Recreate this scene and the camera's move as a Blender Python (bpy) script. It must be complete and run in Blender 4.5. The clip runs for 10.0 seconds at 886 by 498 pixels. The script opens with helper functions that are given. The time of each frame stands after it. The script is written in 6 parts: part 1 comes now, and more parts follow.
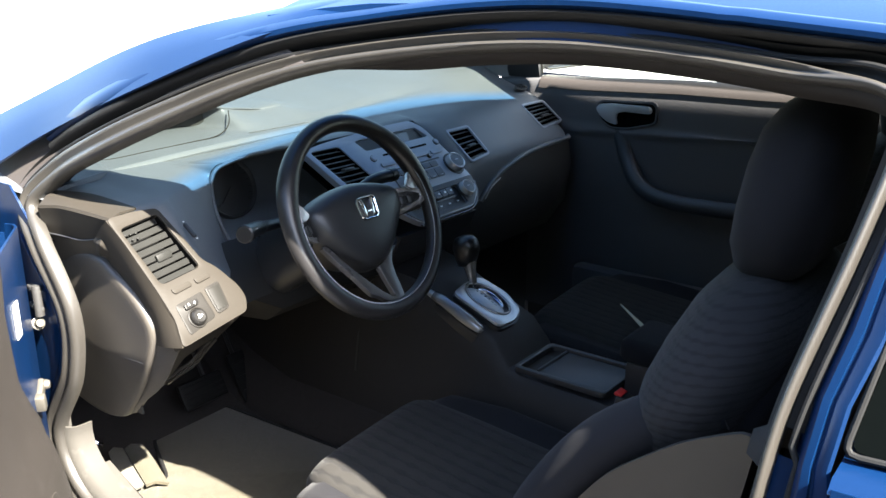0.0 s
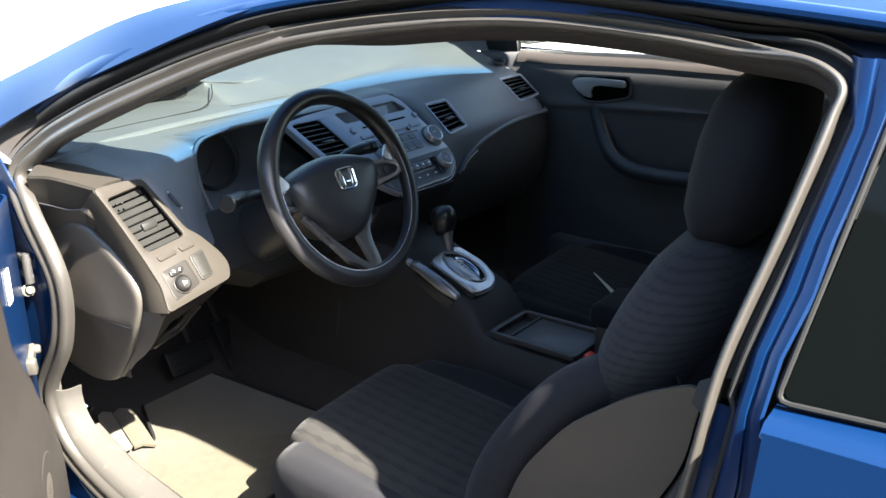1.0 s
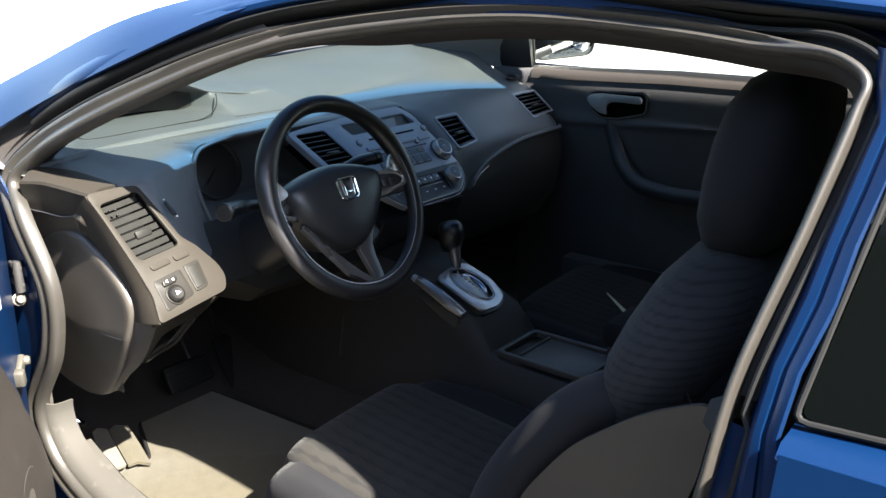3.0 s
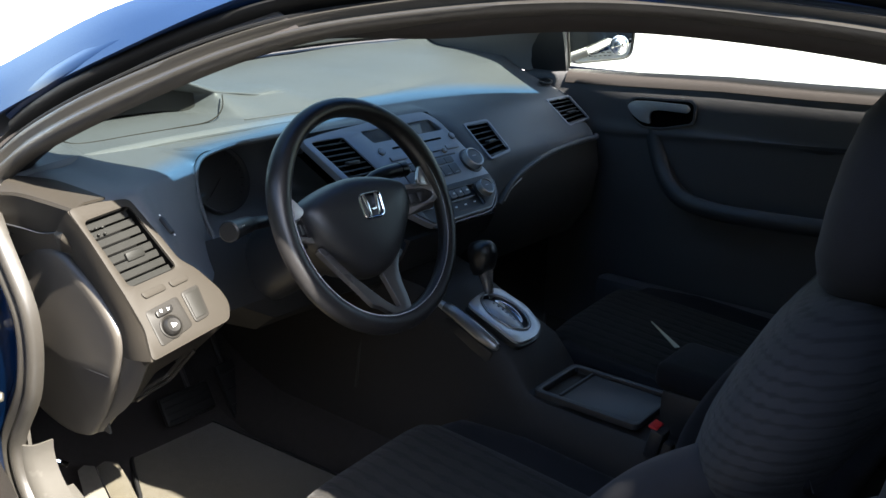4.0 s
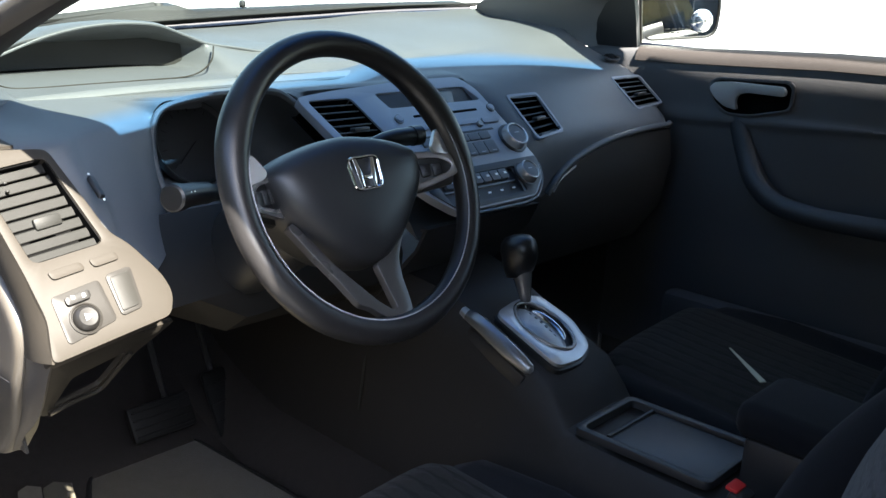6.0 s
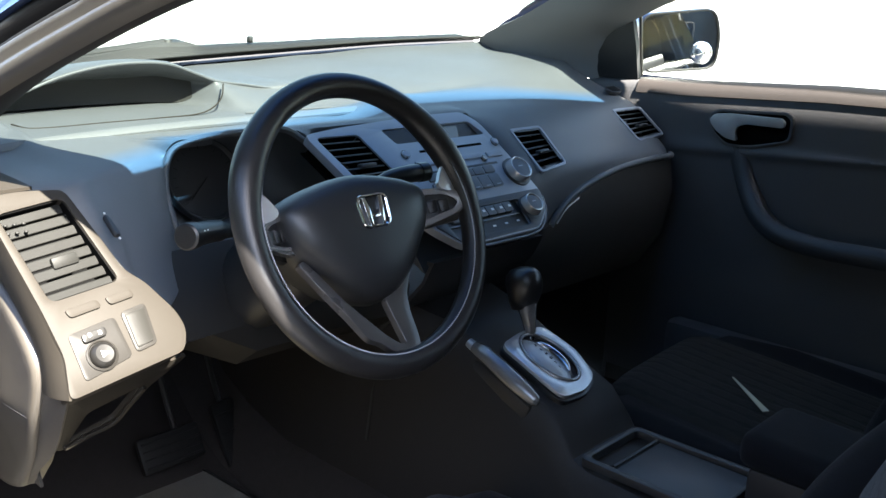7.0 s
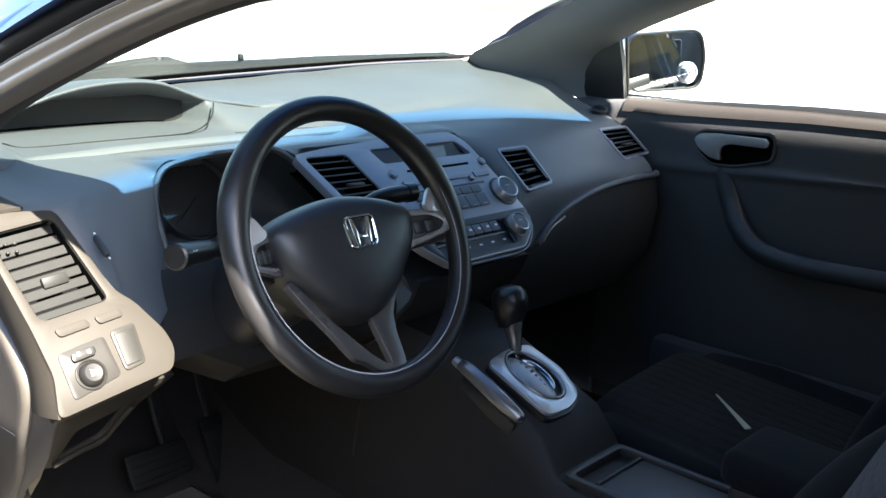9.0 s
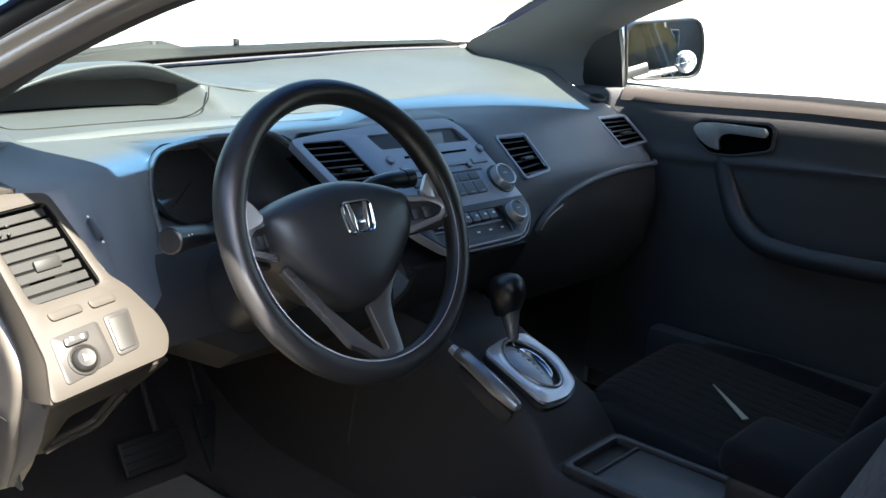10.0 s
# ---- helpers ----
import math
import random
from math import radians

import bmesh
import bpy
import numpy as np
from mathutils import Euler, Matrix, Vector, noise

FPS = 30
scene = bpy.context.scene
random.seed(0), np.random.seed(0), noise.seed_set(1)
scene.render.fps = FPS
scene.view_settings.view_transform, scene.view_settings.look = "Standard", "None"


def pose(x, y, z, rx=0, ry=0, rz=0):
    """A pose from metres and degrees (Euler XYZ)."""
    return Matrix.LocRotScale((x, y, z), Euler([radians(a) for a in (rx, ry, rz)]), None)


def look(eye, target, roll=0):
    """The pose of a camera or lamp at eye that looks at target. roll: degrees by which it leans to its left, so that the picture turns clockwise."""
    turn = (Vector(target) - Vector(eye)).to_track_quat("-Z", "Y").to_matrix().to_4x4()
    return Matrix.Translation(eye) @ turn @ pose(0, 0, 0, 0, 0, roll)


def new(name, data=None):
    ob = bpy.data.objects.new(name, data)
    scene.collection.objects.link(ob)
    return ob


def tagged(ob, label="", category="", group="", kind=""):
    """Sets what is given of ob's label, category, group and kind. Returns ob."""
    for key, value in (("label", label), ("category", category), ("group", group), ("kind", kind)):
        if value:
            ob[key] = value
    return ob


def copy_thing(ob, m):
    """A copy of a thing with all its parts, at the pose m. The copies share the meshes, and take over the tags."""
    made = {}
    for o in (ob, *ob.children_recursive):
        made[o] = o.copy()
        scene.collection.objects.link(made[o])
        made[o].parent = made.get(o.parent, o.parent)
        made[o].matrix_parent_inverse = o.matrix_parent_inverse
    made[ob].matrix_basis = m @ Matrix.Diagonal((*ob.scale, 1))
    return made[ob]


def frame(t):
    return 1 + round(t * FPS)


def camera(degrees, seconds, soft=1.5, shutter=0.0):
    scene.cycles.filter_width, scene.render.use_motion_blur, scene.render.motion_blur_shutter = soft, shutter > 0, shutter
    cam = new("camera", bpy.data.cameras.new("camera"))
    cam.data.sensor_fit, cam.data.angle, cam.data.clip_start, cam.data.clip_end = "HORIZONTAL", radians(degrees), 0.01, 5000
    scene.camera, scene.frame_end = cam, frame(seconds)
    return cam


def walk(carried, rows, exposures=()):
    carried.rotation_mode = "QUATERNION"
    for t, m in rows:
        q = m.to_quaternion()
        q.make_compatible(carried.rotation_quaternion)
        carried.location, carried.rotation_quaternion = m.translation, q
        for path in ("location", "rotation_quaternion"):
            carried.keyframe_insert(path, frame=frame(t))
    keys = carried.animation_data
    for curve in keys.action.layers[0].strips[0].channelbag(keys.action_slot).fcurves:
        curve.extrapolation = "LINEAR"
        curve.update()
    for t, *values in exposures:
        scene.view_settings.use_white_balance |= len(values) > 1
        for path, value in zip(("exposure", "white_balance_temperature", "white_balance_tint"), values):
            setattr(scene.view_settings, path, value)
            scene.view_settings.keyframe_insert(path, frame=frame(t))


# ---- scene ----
cam = camera(51.35, 10.0)
# seconds, eye x y z, euler x y z; x to the passenger side, y to the car's nose
ROWS = [
    (0.0, -1.5188, -1.0725, 1.3788, 71.846, 0.275, -52.320),
    (0.5, -1.5170, -1.0879, 1.3675, 69.244, 0.294, -52.258),
    (1.0, -1.5579, -1.1291, 1.3908, 70.225, 0.094, -53.090),
    (1.5, -1.5556, -1.1303, 1.3897, 71.827, 0.097, -51.191),
    (2.0, -1.5393, -1.1303, 1.3869, 72.870, 0.153, -52.073),
    (2.2, -1.5297, -1.1327, 1.3796, 72.020, 0.152, -52.032),
    (3.3, -1.4699, -1.0964, 1.3414, 71.900, -0.729, -51.198),
    (3.5, -1.4411, -1.0654, 1.3406, 71.764, -1.544, -50.262),
    (4.0, -1.3615, -0.9452, 1.3126, 72.189, -1.015, -51.152),
    (4.5, -1.2063, -0.7889, 1.2308, 74.420, -1.748, -51.092),
    (5.0, -1.0885, -0.7647, 1.1758, 73.661, -2.716, -45.349),
    (5.5, -1.0604, -0.7795, 1.1703, 73.211, -2.417, -46.227),
    (5.7, -1.0611, -0.7837, 1.1682, 72.933, -2.313, -46.492),
    (7.0, -1.0835, -0.7980, 1.1914, 74.604, -1.906, -46.397),
    (7.5, -1.0863, -0.7983, 1.1945, 74.892, -2.950, -47.150),
    (8.0, -1.0886, -0.8007, 1.1994, 74.980, -2.711, -47.278),
    (8.5, -1.0921, -0.8063, 1.2015, 75.310, -2.519, -46.966),
    (9.0, -1.0903, -0.8119, 1.2069, 75.353, -2.263, -46.901),
    (9.5, -1.0858, -0.8051, 1.2038, 75.150, -2.445, -46.879),
    (10.0, -1.0853, -0.8008, 1.1981, 74.783, -2.750, -47.151),
]
walk(cam, [(t, pose(*r)) for t, *r in ROWS],
     exposures=[(0.0, 3.80), (1.5, 3.85), (2.0, 3.28), (3.5, 3.35), (4.0, 3.25), (4.5, 3.48), (5.0, 3.46), (5.5, 3.80), (7.0, 3.92), (7.5, 3.80), (8.5, 3.95), (10.0, 3.95)])

# ---- light ----
SUN_EL, SUN_AZ = 46.85, -172.95          # degrees; azimuth from the car's nose, minus towards the driver's side
world = bpy.data.worlds.new("sky")
scene.world = world
world.use_nodes = True
wn = world.node_tree
sky = wn.nodes.new("ShaderNodeTexSky")
sky.sky_type, sky.sun_disc = "NISHITA", False
sky.sun_elevation, sky.sun_rotation = radians(SUN_EL), radians(SUN_AZ)
wn.nodes["Background"].inputs["Strength"].default_value = 0.092
wn.links.new(sky.outputs["Color"], wn.nodes["Background"].inputs["Color"])
sun = new("sun", bpy.data.lights.new("sun", "SUN"))
sun.data.energy, sun.data.angle, sun.data.color = 5.0, radians(0.53), (1.0, 0.94, 0.84)
_e, _a = radians(SUN_EL), radians(SUN_AZ)
SUN_DIR = Vector((math.cos(_e) * math.sin(_a), math.cos(_e) * math.cos(_a), math.sin(_e)))
sun.matrix_world = look(SUN_DIR * 20, (0, 0, 0))

# ---- mesh helpers ----
def part(name, bm, material, parent=None, label="", smooth=38.0):
    """Links a bmesh as one mesh object under a thing or a part."""
    bmesh.ops.recalc_face_normals(bm, faces=bm.faces)
    me = bpy.data.meshes.new(name)
    bm.to_mesh(me)
    bm.free()
    me.materials.append(material)
    if smooth:
        me.shade_smooth()
        me.set_sharp_from_angle(angle=radians(smooth))
    ob = new(name, me)
    if parent is not None:
        ob.parent = parent
    if label:
        ob["label"] = label
    return ob


def thing(name, label, category, group="", kind="", at=(0, 0, 0)):
    ob = new(name)
    ob.empty_display_size = 0.05
    return tagged(ob, label, category, group, kind)


def spline(points, n, closed=False):
    """Points evenly along a smooth curve through the given points."""
    p = [Vector(q) for q in points]
    m = len(p)
    out = []
    segs = m if closed else m - 1
    for i in range(segs):
        a = p[(i - 1) % m] if closed or i > 0 else p[0] * 2 - p[1]
        b, c = p[i], p[(i + 1) % m]
        d = p[(i + 2) % m] if closed or i + 2 < m else c * 2 - b
        ta, tb, tc = ((b - a).length + 1e-6) ** 0.5, ((c - b).length + 1e-6) ** 0.5, ((d - c).length + 1e-6) ** 0.5
        m1 = (c - b) + tb * ((b - a) / ta - (c - a) / (ta + tb))
        m2 = (c - b) + tb * ((d - c) / tc - (d - b) / (tb + tc))
        for k in range(n):
            t = k / n
            out.append(b * (2 * t ** 3 - 3 * t * t + 1) + m1 * (t ** 3 - 2 * t * t + t) + c * (3 * t * t - 2 * t ** 3) + m2 * (t ** 3 - t * t))
    if not closed:
        out.append(p[-1])
    return out


def grid(rows, close_u=False, close_v=False, cap=False):
    """A sheet through rows of points."""
    bm = bmesh.new()
    vs = [[bm.verts.new(q) for q in r] for r in rows]
    nu, nv = len(vs), len(vs[0])
    for i in range(nu if close_u else nu - 1):
        for j in range(nv if close_v else nv - 1):
            a, b, c, d = vs[i][j], vs[(i + 1) % nu][j], vs[(i + 1) % nu][(j + 1) % nv], vs[i][(j + 1) % nv]
            bm.faces.new((a, b, c, d))
    if cap:
        bm.faces.new(vs[0])
        bm.faces.new(vs[-1])
    return bm


def solid(bm, thickness):
    bmesh.ops.recalc_face_normals(bm, faces=bm.faces)
    bmesh.ops.solidify(bm, geom=bm.faces[:], thickness=thickness)
    return bm


def frames(path, closed=False, up=None):
    """A side and an up vector at each point of a path."""
    n = len(path)
    out = []
    last = None
    for i in range(n):
        a = path[(i - 1) % n] if closed or i > 0 else path[i]
        b = path[(i + 1) % n] if closed or i < n - 1 else path[i]
        t = (b - a).normalized()
        if up is not None:
            s = t.cross(Vector(up)).normalized()
        elif last is None:
            s = t.orthogonal().normalized()
        else:
            s = (last - t * last.dot(t)).normalized()
        last = s
        out.append((s, s.cross(t).normalized()))
    return out


def tube(path, radius, seg=10, closed=False, flat=1.0, up=None, cap=True):
    """A round bar along a path; radius may be a list, flat squeezes it along its up vector."""
    path = [Vector(p) for p in path]
    fr = frames(path, closed, up)
    rad = radius if isinstance(radius, (list, tuple)) else [radius] * len(path)
    rows = []
    for p, (s, u), r in zip(path, fr, rad):
        rows.append([p + s * r * math.cos(2 * math.pi * k / seg) + u * r * flat * math.sin(2 * math.pi * k / seg) for k in range(seg)])
    return grid(rows, close_u=closed, close_v=True, cap=cap and not closed)


def sweep(path, profile, up, closed=False, cap=True):
    """A profile of (side, up) offsets along a path."""
    path = [Vector(p) for p in path]
    fr = frames(path, closed, up)
    rows = [[p + s * a + u * b for a, b in profile] for p, (s, u) in zip(path, fr)]
    return grid(rows, close_u=closed, close_v=True, cap=cap and not closed)


def rbox(size, bevel, at=None, seg=2):
    """A box with rounded edges, by its full sizes and a pose."""
    bm = bmesh.new()
    bmesh.ops.create_cube(bm, size=1.0)
    bmesh.ops.scale(bm, vec=size, verts=bm.verts)
    if bevel > 0:
        bmesh.ops.bevel(bm, geom=bm.edges[:], offset=bevel, segments=seg, profile=0.5, affect="EDGES")
    if at is not None:
        bmesh.ops.transform(bm, matrix=at, verts=bm.verts)
    return bm


def lathe(profile, seg=24, at=None):
    """A turned body from (radius, height) pairs round z."""
    rows = [[Vector((r * math.cos(2 * math.pi * k / seg), r * math.sin(2 * math.pi * k / seg), h)) for k in range(seg)] for r, h in profile]
    bm = grid(rows, close_v=True, cap=True)
    if at is not None:
        bmesh.ops.transform(bm, matrix=at, verts=bm.verts)
    return bm


def rounded(poly, r, n=4):
    """A polygon with its corners rounded."""
    out = []
    m = len(poly)
    for i in range(m):
        p, a, b = Vector((*poly[i], 0)), Vector((*poly[i - 1], 0)), Vector((*poly[(i + 1) % m], 0))
        d1, d2 = a - p, b - p
        k = min(r, d1.length * 0.45, d2.length * 0.45)
        q1, q2 = p + d1.normalized() * k, p + d2.normalized() * k
        for j in range(n + 1):
            t = j / n
            q = q1 * (1 - t) ** 2 + p * 2 * t * (1 - t) + q2 * t * t
            out.append((q.x, q.y))
    return out


def plate(outline, holes, depth, at, bevel=0.0):
    """A flat plate with holes in the local xy plane; its face lies at z = 0 and its body goes down by depth."""
    bm = bmesh.new()
    edges = []
    for loop in (outline, *holes):
        vs = [bm.verts.new((u, v, 0)) for u, v in loop]
        edges += [bm.edges.new((vs[i], vs[(i + 1) % len(vs)])) for i in range(len(vs))]
    bmesh.ops.triangle_fill(bm, use_beauty=True, use_dissolve=False, edges=edges)
    top = bm.faces[:]
    rim = [e for e in bm.edges if len(e.link_faces) == 1]
    res = bmesh.ops.extrude_face_region(bm, geom=top)
    low = [v for v in res["geom"] if isinstance(v, bmesh.types.BMVert)]
    bmesh.ops.translate(bm, vec=(0, 0, -depth), verts=low)
    bmesh.ops.recalc_face_normals(bm, faces=bm.faces)
    if bevel > 0:
        ed = [e for e in bm.edges if e.verts[0].co.z > -1e-6 and e.verts[1].co.z > -1e-6 and len(e.link_faces) == 2
              and abs(e.link_faces[0].normal.z - e.link_faces[1].normal.z) > 0.5]
        bmesh.ops.bevel(bm, geom=ed, offset=bevel, segments=2, profile=0.5, affect="EDGES", clamp_overlap=True)
    bmesh.ops.transform(bm, matrix=at, verts=bm.verts)
    return bm


def join(*bms):
    """All given bmeshes as one."""
    out = bmesh.new()
    for b in bms:
        me = bpy.data.meshes.new("tmp")
        b.to_mesh(me)
        b.free()
        out.from_mesh(me)
        bpy.data.meshes.remove(me)
    return out


def basis(origin, x, z):
    """The pose with the given origin, x axis and z axis."""
    z = Vector(z).normalized()
    x = Vector(x)
    x = (x - z * x.dot(z)).normalized()
    y = z.cross(x)
    m = Matrix((x, y, z)).transposed().to_4x4()
    m.translation = origin
    return m


def lerp(a, b, t):
    return a + (b - a) * t


def keyed(x, keys):
    """A value between (place, value) keys, eased."""
    if x <= keys[0][0]:
        return keys[0][1]
    for (a, va), (b, vb) in zip(keys[:-1], keys[1:]):
        if x <= b:
            t = (x - a) / (b - a)
            return lerp(va, vb, t * t * (3 - 2 * t))
    return keys[-1][1]


# ---- materials ----
def surface(name, color, rough=0.5, metal=0.0, grain=0.0, grain_size=900.0, mottling=0.08, mottle_size=6.0, coat=0.0, spec=0.5, sheen=0.0, wear=0.0):
    """A plain surface with fine relief, mottled colour and uneven gloss."""
    m = bpy.data.materials.new(name)
    m.use_nodes = True
    nt = m.node_tree
    b = nt.nodes["Principled BSDF"]
    b.inputs["Metallic"].default_value = metal
    b.inputs["Coat Weight"].default_value = coat
    b.inputs["Coat Roughness"].default_value = 0.05
    b.inputs["Specular IOR Level"].default_value = spec
    b.inputs["Sheen Weight"].default_value = sheen
    b.inputs["Sheen Roughness"].default_value = 0.4
    co = nt.nodes.new("ShaderNodeTexCoord")
    n1 = nt.nodes.new("ShaderNodeTexNoise")
    n1.inputs["Scale"].default_value, n1.inputs["Detail"].default_value = mottle_size, 5.0
    nt.links.new(co.outputs["Object"], n1.inputs["Vector"])
    mix = nt.nodes.new("ShaderNodeMix")
    mix.data_type = "RGBA"
    lo = [c * (1 - mottling) for c in color]
    hi = [min(1.0, c * (1 + mottling)) for c in color]
    mix.inputs[6].default_value, mix.inputs[7].default_value = (*lo, 1), (*hi, 1)
    nt.links.new(n1.outputs["Fac"], mix.inputs[0])
    out = mix.outputs[2]
    if wear > 0:
        n3 = nt.nodes.new("ShaderNodeTexNoise")
        n3.inputs["Scale"].default_value, n3.inputs["Detail"].default_value = 38.0, 8.0
        nt.links.new(co.outputs["Object"], n3.inputs["Vector"])
        rp = nt.nodes.new("ShaderNodeMapRange")
        rp.inputs["From Min"].default_value, rp.inputs["From Max"].default_value = 0.6, 0.78
        rp.inputs["To Max"].default_value = wear
        nt.links.new(n3.outputs["Fac"], rp.inputs["Value"])
        mw = nt.nodes.new("ShaderNodeMix")
        mw.data_type = "RGBA"
        mw.inputs[7].default_value = (*[min(1.0, c * 1.6 + 0.02) for c in color], 1)
        nt.links.new(rp.outputs["Result"], mw.inputs[0])
        nt.links.new(out, mw.inputs[6])
        out = mw.outputs[2]
    nt.links.new(out, b.inputs["Base Color"])
    rr = nt.nodes.new("ShaderNodeMapRange")
    rr.inputs["To Min"].default_value, rr.inputs["To Max"].default_value = max(0.02, rough * 0.85), min(1.0, rough * 1.15)
    nt.links.new(n1.outputs["Fac"], rr.inputs["Value"])
    nt.links.new(rr.outputs["Result"], b.inputs["Roughness"])
    if grain > 0:
        n2 = nt.nodes.new("ShaderNodeTexNoise")
        n2.inputs["Scale"].default_value, n2.inputs["Detail"].default_value = grain_size, 2.0
        nt.links.new(co.outputs["Object"], n2.inputs["Vector"])
        bp = nt.nodes.new("ShaderNodeBump")
        bp.inputs["Strength"].default_value, bp.inputs["Distance"].default_value = grain, 0.001
        nt.links.new(n2.outputs["Fac"], bp.inputs["Height"])
        nt.links.new(bp.outputs["Normal"], b.inputs["Normal"])
    return m


def waves(name, color, dark, back=False):
    """Woven seat cloth with rows of crossing waves that leave long diamonds, and a fine weave."""
    m = surface(name, color, 0.95, grain=0.5, grain_size=1500.0, mottling=0.18, mottle_size=30.0, spec=0.1, sheen=0.05)
    nt = m.node_tree
    b = nt.nodes["Principled BSDF"]

    def calc(op, x, y):
        n = nt.nodes.new("ShaderNodeMath")
        n.operation = op
        for i, v in enumerate((x, y)):
            if isinstance(v, float):
                n.inputs[i].default_value = v
            else:
                nt.links.new(v, n.inputs[i])
        return n.outputs["Value"]

    sp = nt.nodes.new("ShaderNodeSeparateXYZ")
    nt.links.new(nt.nodes["Texture Coordinate"].outputs["Object"], sp.inputs["Vector"])
    if back:
        across, along = sp.outputs["Z"], calc("ADD", sp.outputs["X"], sp.outputs["Y"])
    else:
        across, along = sp.outputs["X"], calc("SUBTRACT", sp.outputs["Y"], sp.outputs["Z"])
    sway = calc("MULTIPLY", calc("SINE", calc("MULTIPLY", along, 190.0 if back else 74.0), 0.0), 1.15)
    main = calc("MULTIPLY", across, 640.0 if back else 236.0)
    one = calc("SINE", calc("ADD", main, sway), 0.0)
    two = calc("SINE", calc("SUBTRACT", main, sway), 0.0)
    high = calc("MAXIMUM", one, two)
    rp = nt.nodes.new("ShaderNodeMapRange")
    rp.interpolation_type = "SMOOTHSTEP"
    rp.inputs["From Min"].default_value, rp.inputs["From Max"].default_value = -0.75, 0.75
    nt.links.new(high, rp.inputs["Value"])
    mx = nt.nodes.new("ShaderNodeMix")
    mx.data_type = "RGBA"
    mx.inputs[6].default_value = (*dark, 1)
    nt.links.new(rp.outputs["Result"], mx.inputs[0])
    nt.links.new(b.inputs["Base Color"].links[0].from_socket, mx.inputs[7])
    nt.links.new(mx.outputs[2], b.inputs["Base Color"])
    bp = nt.nodes.new("ShaderNodeBump")
    bp.inputs["Strength"].default_value, bp.inputs["Distance"].default_value = 0.22 if back else 0.5, 0.002
    nt.links.new(rp.outputs["Result"], bp.inputs["Height"])
    nt.links.new(nt.nodes["Bump"].outputs["Normal"], bp.inputs["Normal"])
    nt.links.new(bp.outputs["Normal"], b.inputs["Normal"])
    return m


def glass(name, tint, rough=0.0):
    m = bpy.data.materials.new(name)
    m.use_nodes = True
    nt = m.node_tree
    nt.nodes.remove(nt.nodes["Principled BSDF"])
    tr = nt.nodes.new("ShaderNodeBsdfTransparent")
    tr.inputs["Color"].default_value = (*tint, 1)
    gl = nt.nodes.new("ShaderNodeBsdfGlossy")
    gl.inputs["Roughness"].default_value = rough
    lw = nt.nodes.new("ShaderNodeLayerWeight")
    pw = nt.nodes.new("ShaderNodeMath")
    pw.operation, pw.inputs[1].default_value = "POWER", 5.0
    fr = nt.nodes.new("ShaderNodeMapRange")
    fr.inputs["To Min"].default_value, fr.inputs["To Max"].default_value = 0.05, 0.8
    nt.links.new(lw.outputs["Facing"], pw.inputs[0])
    nt.links.new(pw.outputs["Value"], fr.inputs["Value"])
    mx = nt.nodes.new("ShaderNodeMixShader")
    nt.links.new(fr.outputs["Result"], mx.inputs["Fac"])
    nt.links.new(tr.outputs["BSDF"], mx.inputs[1])
    nt.links.new(gl.outputs["BSDF"], mx.inputs[2])
    nt.links.new(mx.outputs["Shader"], nt.nodes["Material Output"].inputs["Surface"])
    return m


BLUE = surface("blue_paint", (0.0014, 0.0130, 0.0485), 0.34, metal=0.3, mottling=0.12, mottle_size=400.0, coat=0.05, spec=0.25)
PAD = surface("dash_pad", (0.08033, 0.08468, 0.0901), 0.50, grain=0.35, grain_size=1100.0, mottling=0.1, mottle_size=9.0, spec=0.5)
PANEL = surface("grey_trim", (0.02236, 0.01944, 0.01574), 0.55, grain=0.15, grain_size=1400.0, mottling=0.06, spec=0.12)
STACK = surface("stack_trim", (0.2295, 0.243, 0.27), 0.36, metal=0.2, grain=0.12, grain_size=1500.0)
LOWER = surface("lower_plastic", (0.02475, 0.02365, 0.02255), 0.55, grain=0.35, grain_size=800.0, wear=0.25)
BLACK = surface("black_plastic", (0.018, 0.018, 0.019), 0.40, grain=0.2)
# Near-black colour that holds the shade inside ducts, pockets and holes.
VOID = surface("recess_shade_black", (0.0022, 0.0022, 0.0022), 0.8, spec=0.05)
LOUVER = surface("louver_plastic", (0.01155, 0.01155, 0.0105), 0.5, grain=0.15, mottling=0.12, mottle_size=40.0, spec=0.15)
LEATHER = surface("wheel_leather", (0.0147, 0.01391, 0.01418), 0.33, grain=0.22, grain_size=700.0, mottling=0.25, mottle_size=14.0, spec=0.45)
SILVER = surface("silver_trim", (0.252, 0.2448, 0.24), 0.26, metal=0.65, mottling=0.05)
DARKSILVER = surface("dark_silver", (0.338, 0.3445, 0.3575), 0.34, metal=0.5, mottling=0.06)
CHROME = surface("chrome", (0.75, 0.75, 0.76), 0.08, metal=1.0, mottling=0.03)
RUBBER = surface("rubber_seal", (0.027, 0.0245, 0.021), 0.40, grain=0.15, mottling=0.15, wear=0.2)
BLACKRUBBER = surface("black_rubber", (0.010, 0.010, 0.010), 0.55, grain=0.15, spec=0.15)
STALK = surface("stalk_black", (0.009, 0.009, 0.0095), 0.34, grain=0.1)
SILLTRIM = surface("sill_trim", (0.042, 0.039, 0.034), 0.75, grain=0.3, grain_size=700.0, wear=0.5, spec=0.2)
# Lit copy of the driver's side trim; the roof edge gets a shaded one.
TRIMBROWN = surface("brown_trim_lit", (0.034, 0.028, 0.025), 0.7, grain=0.3, grain_size=900.0)
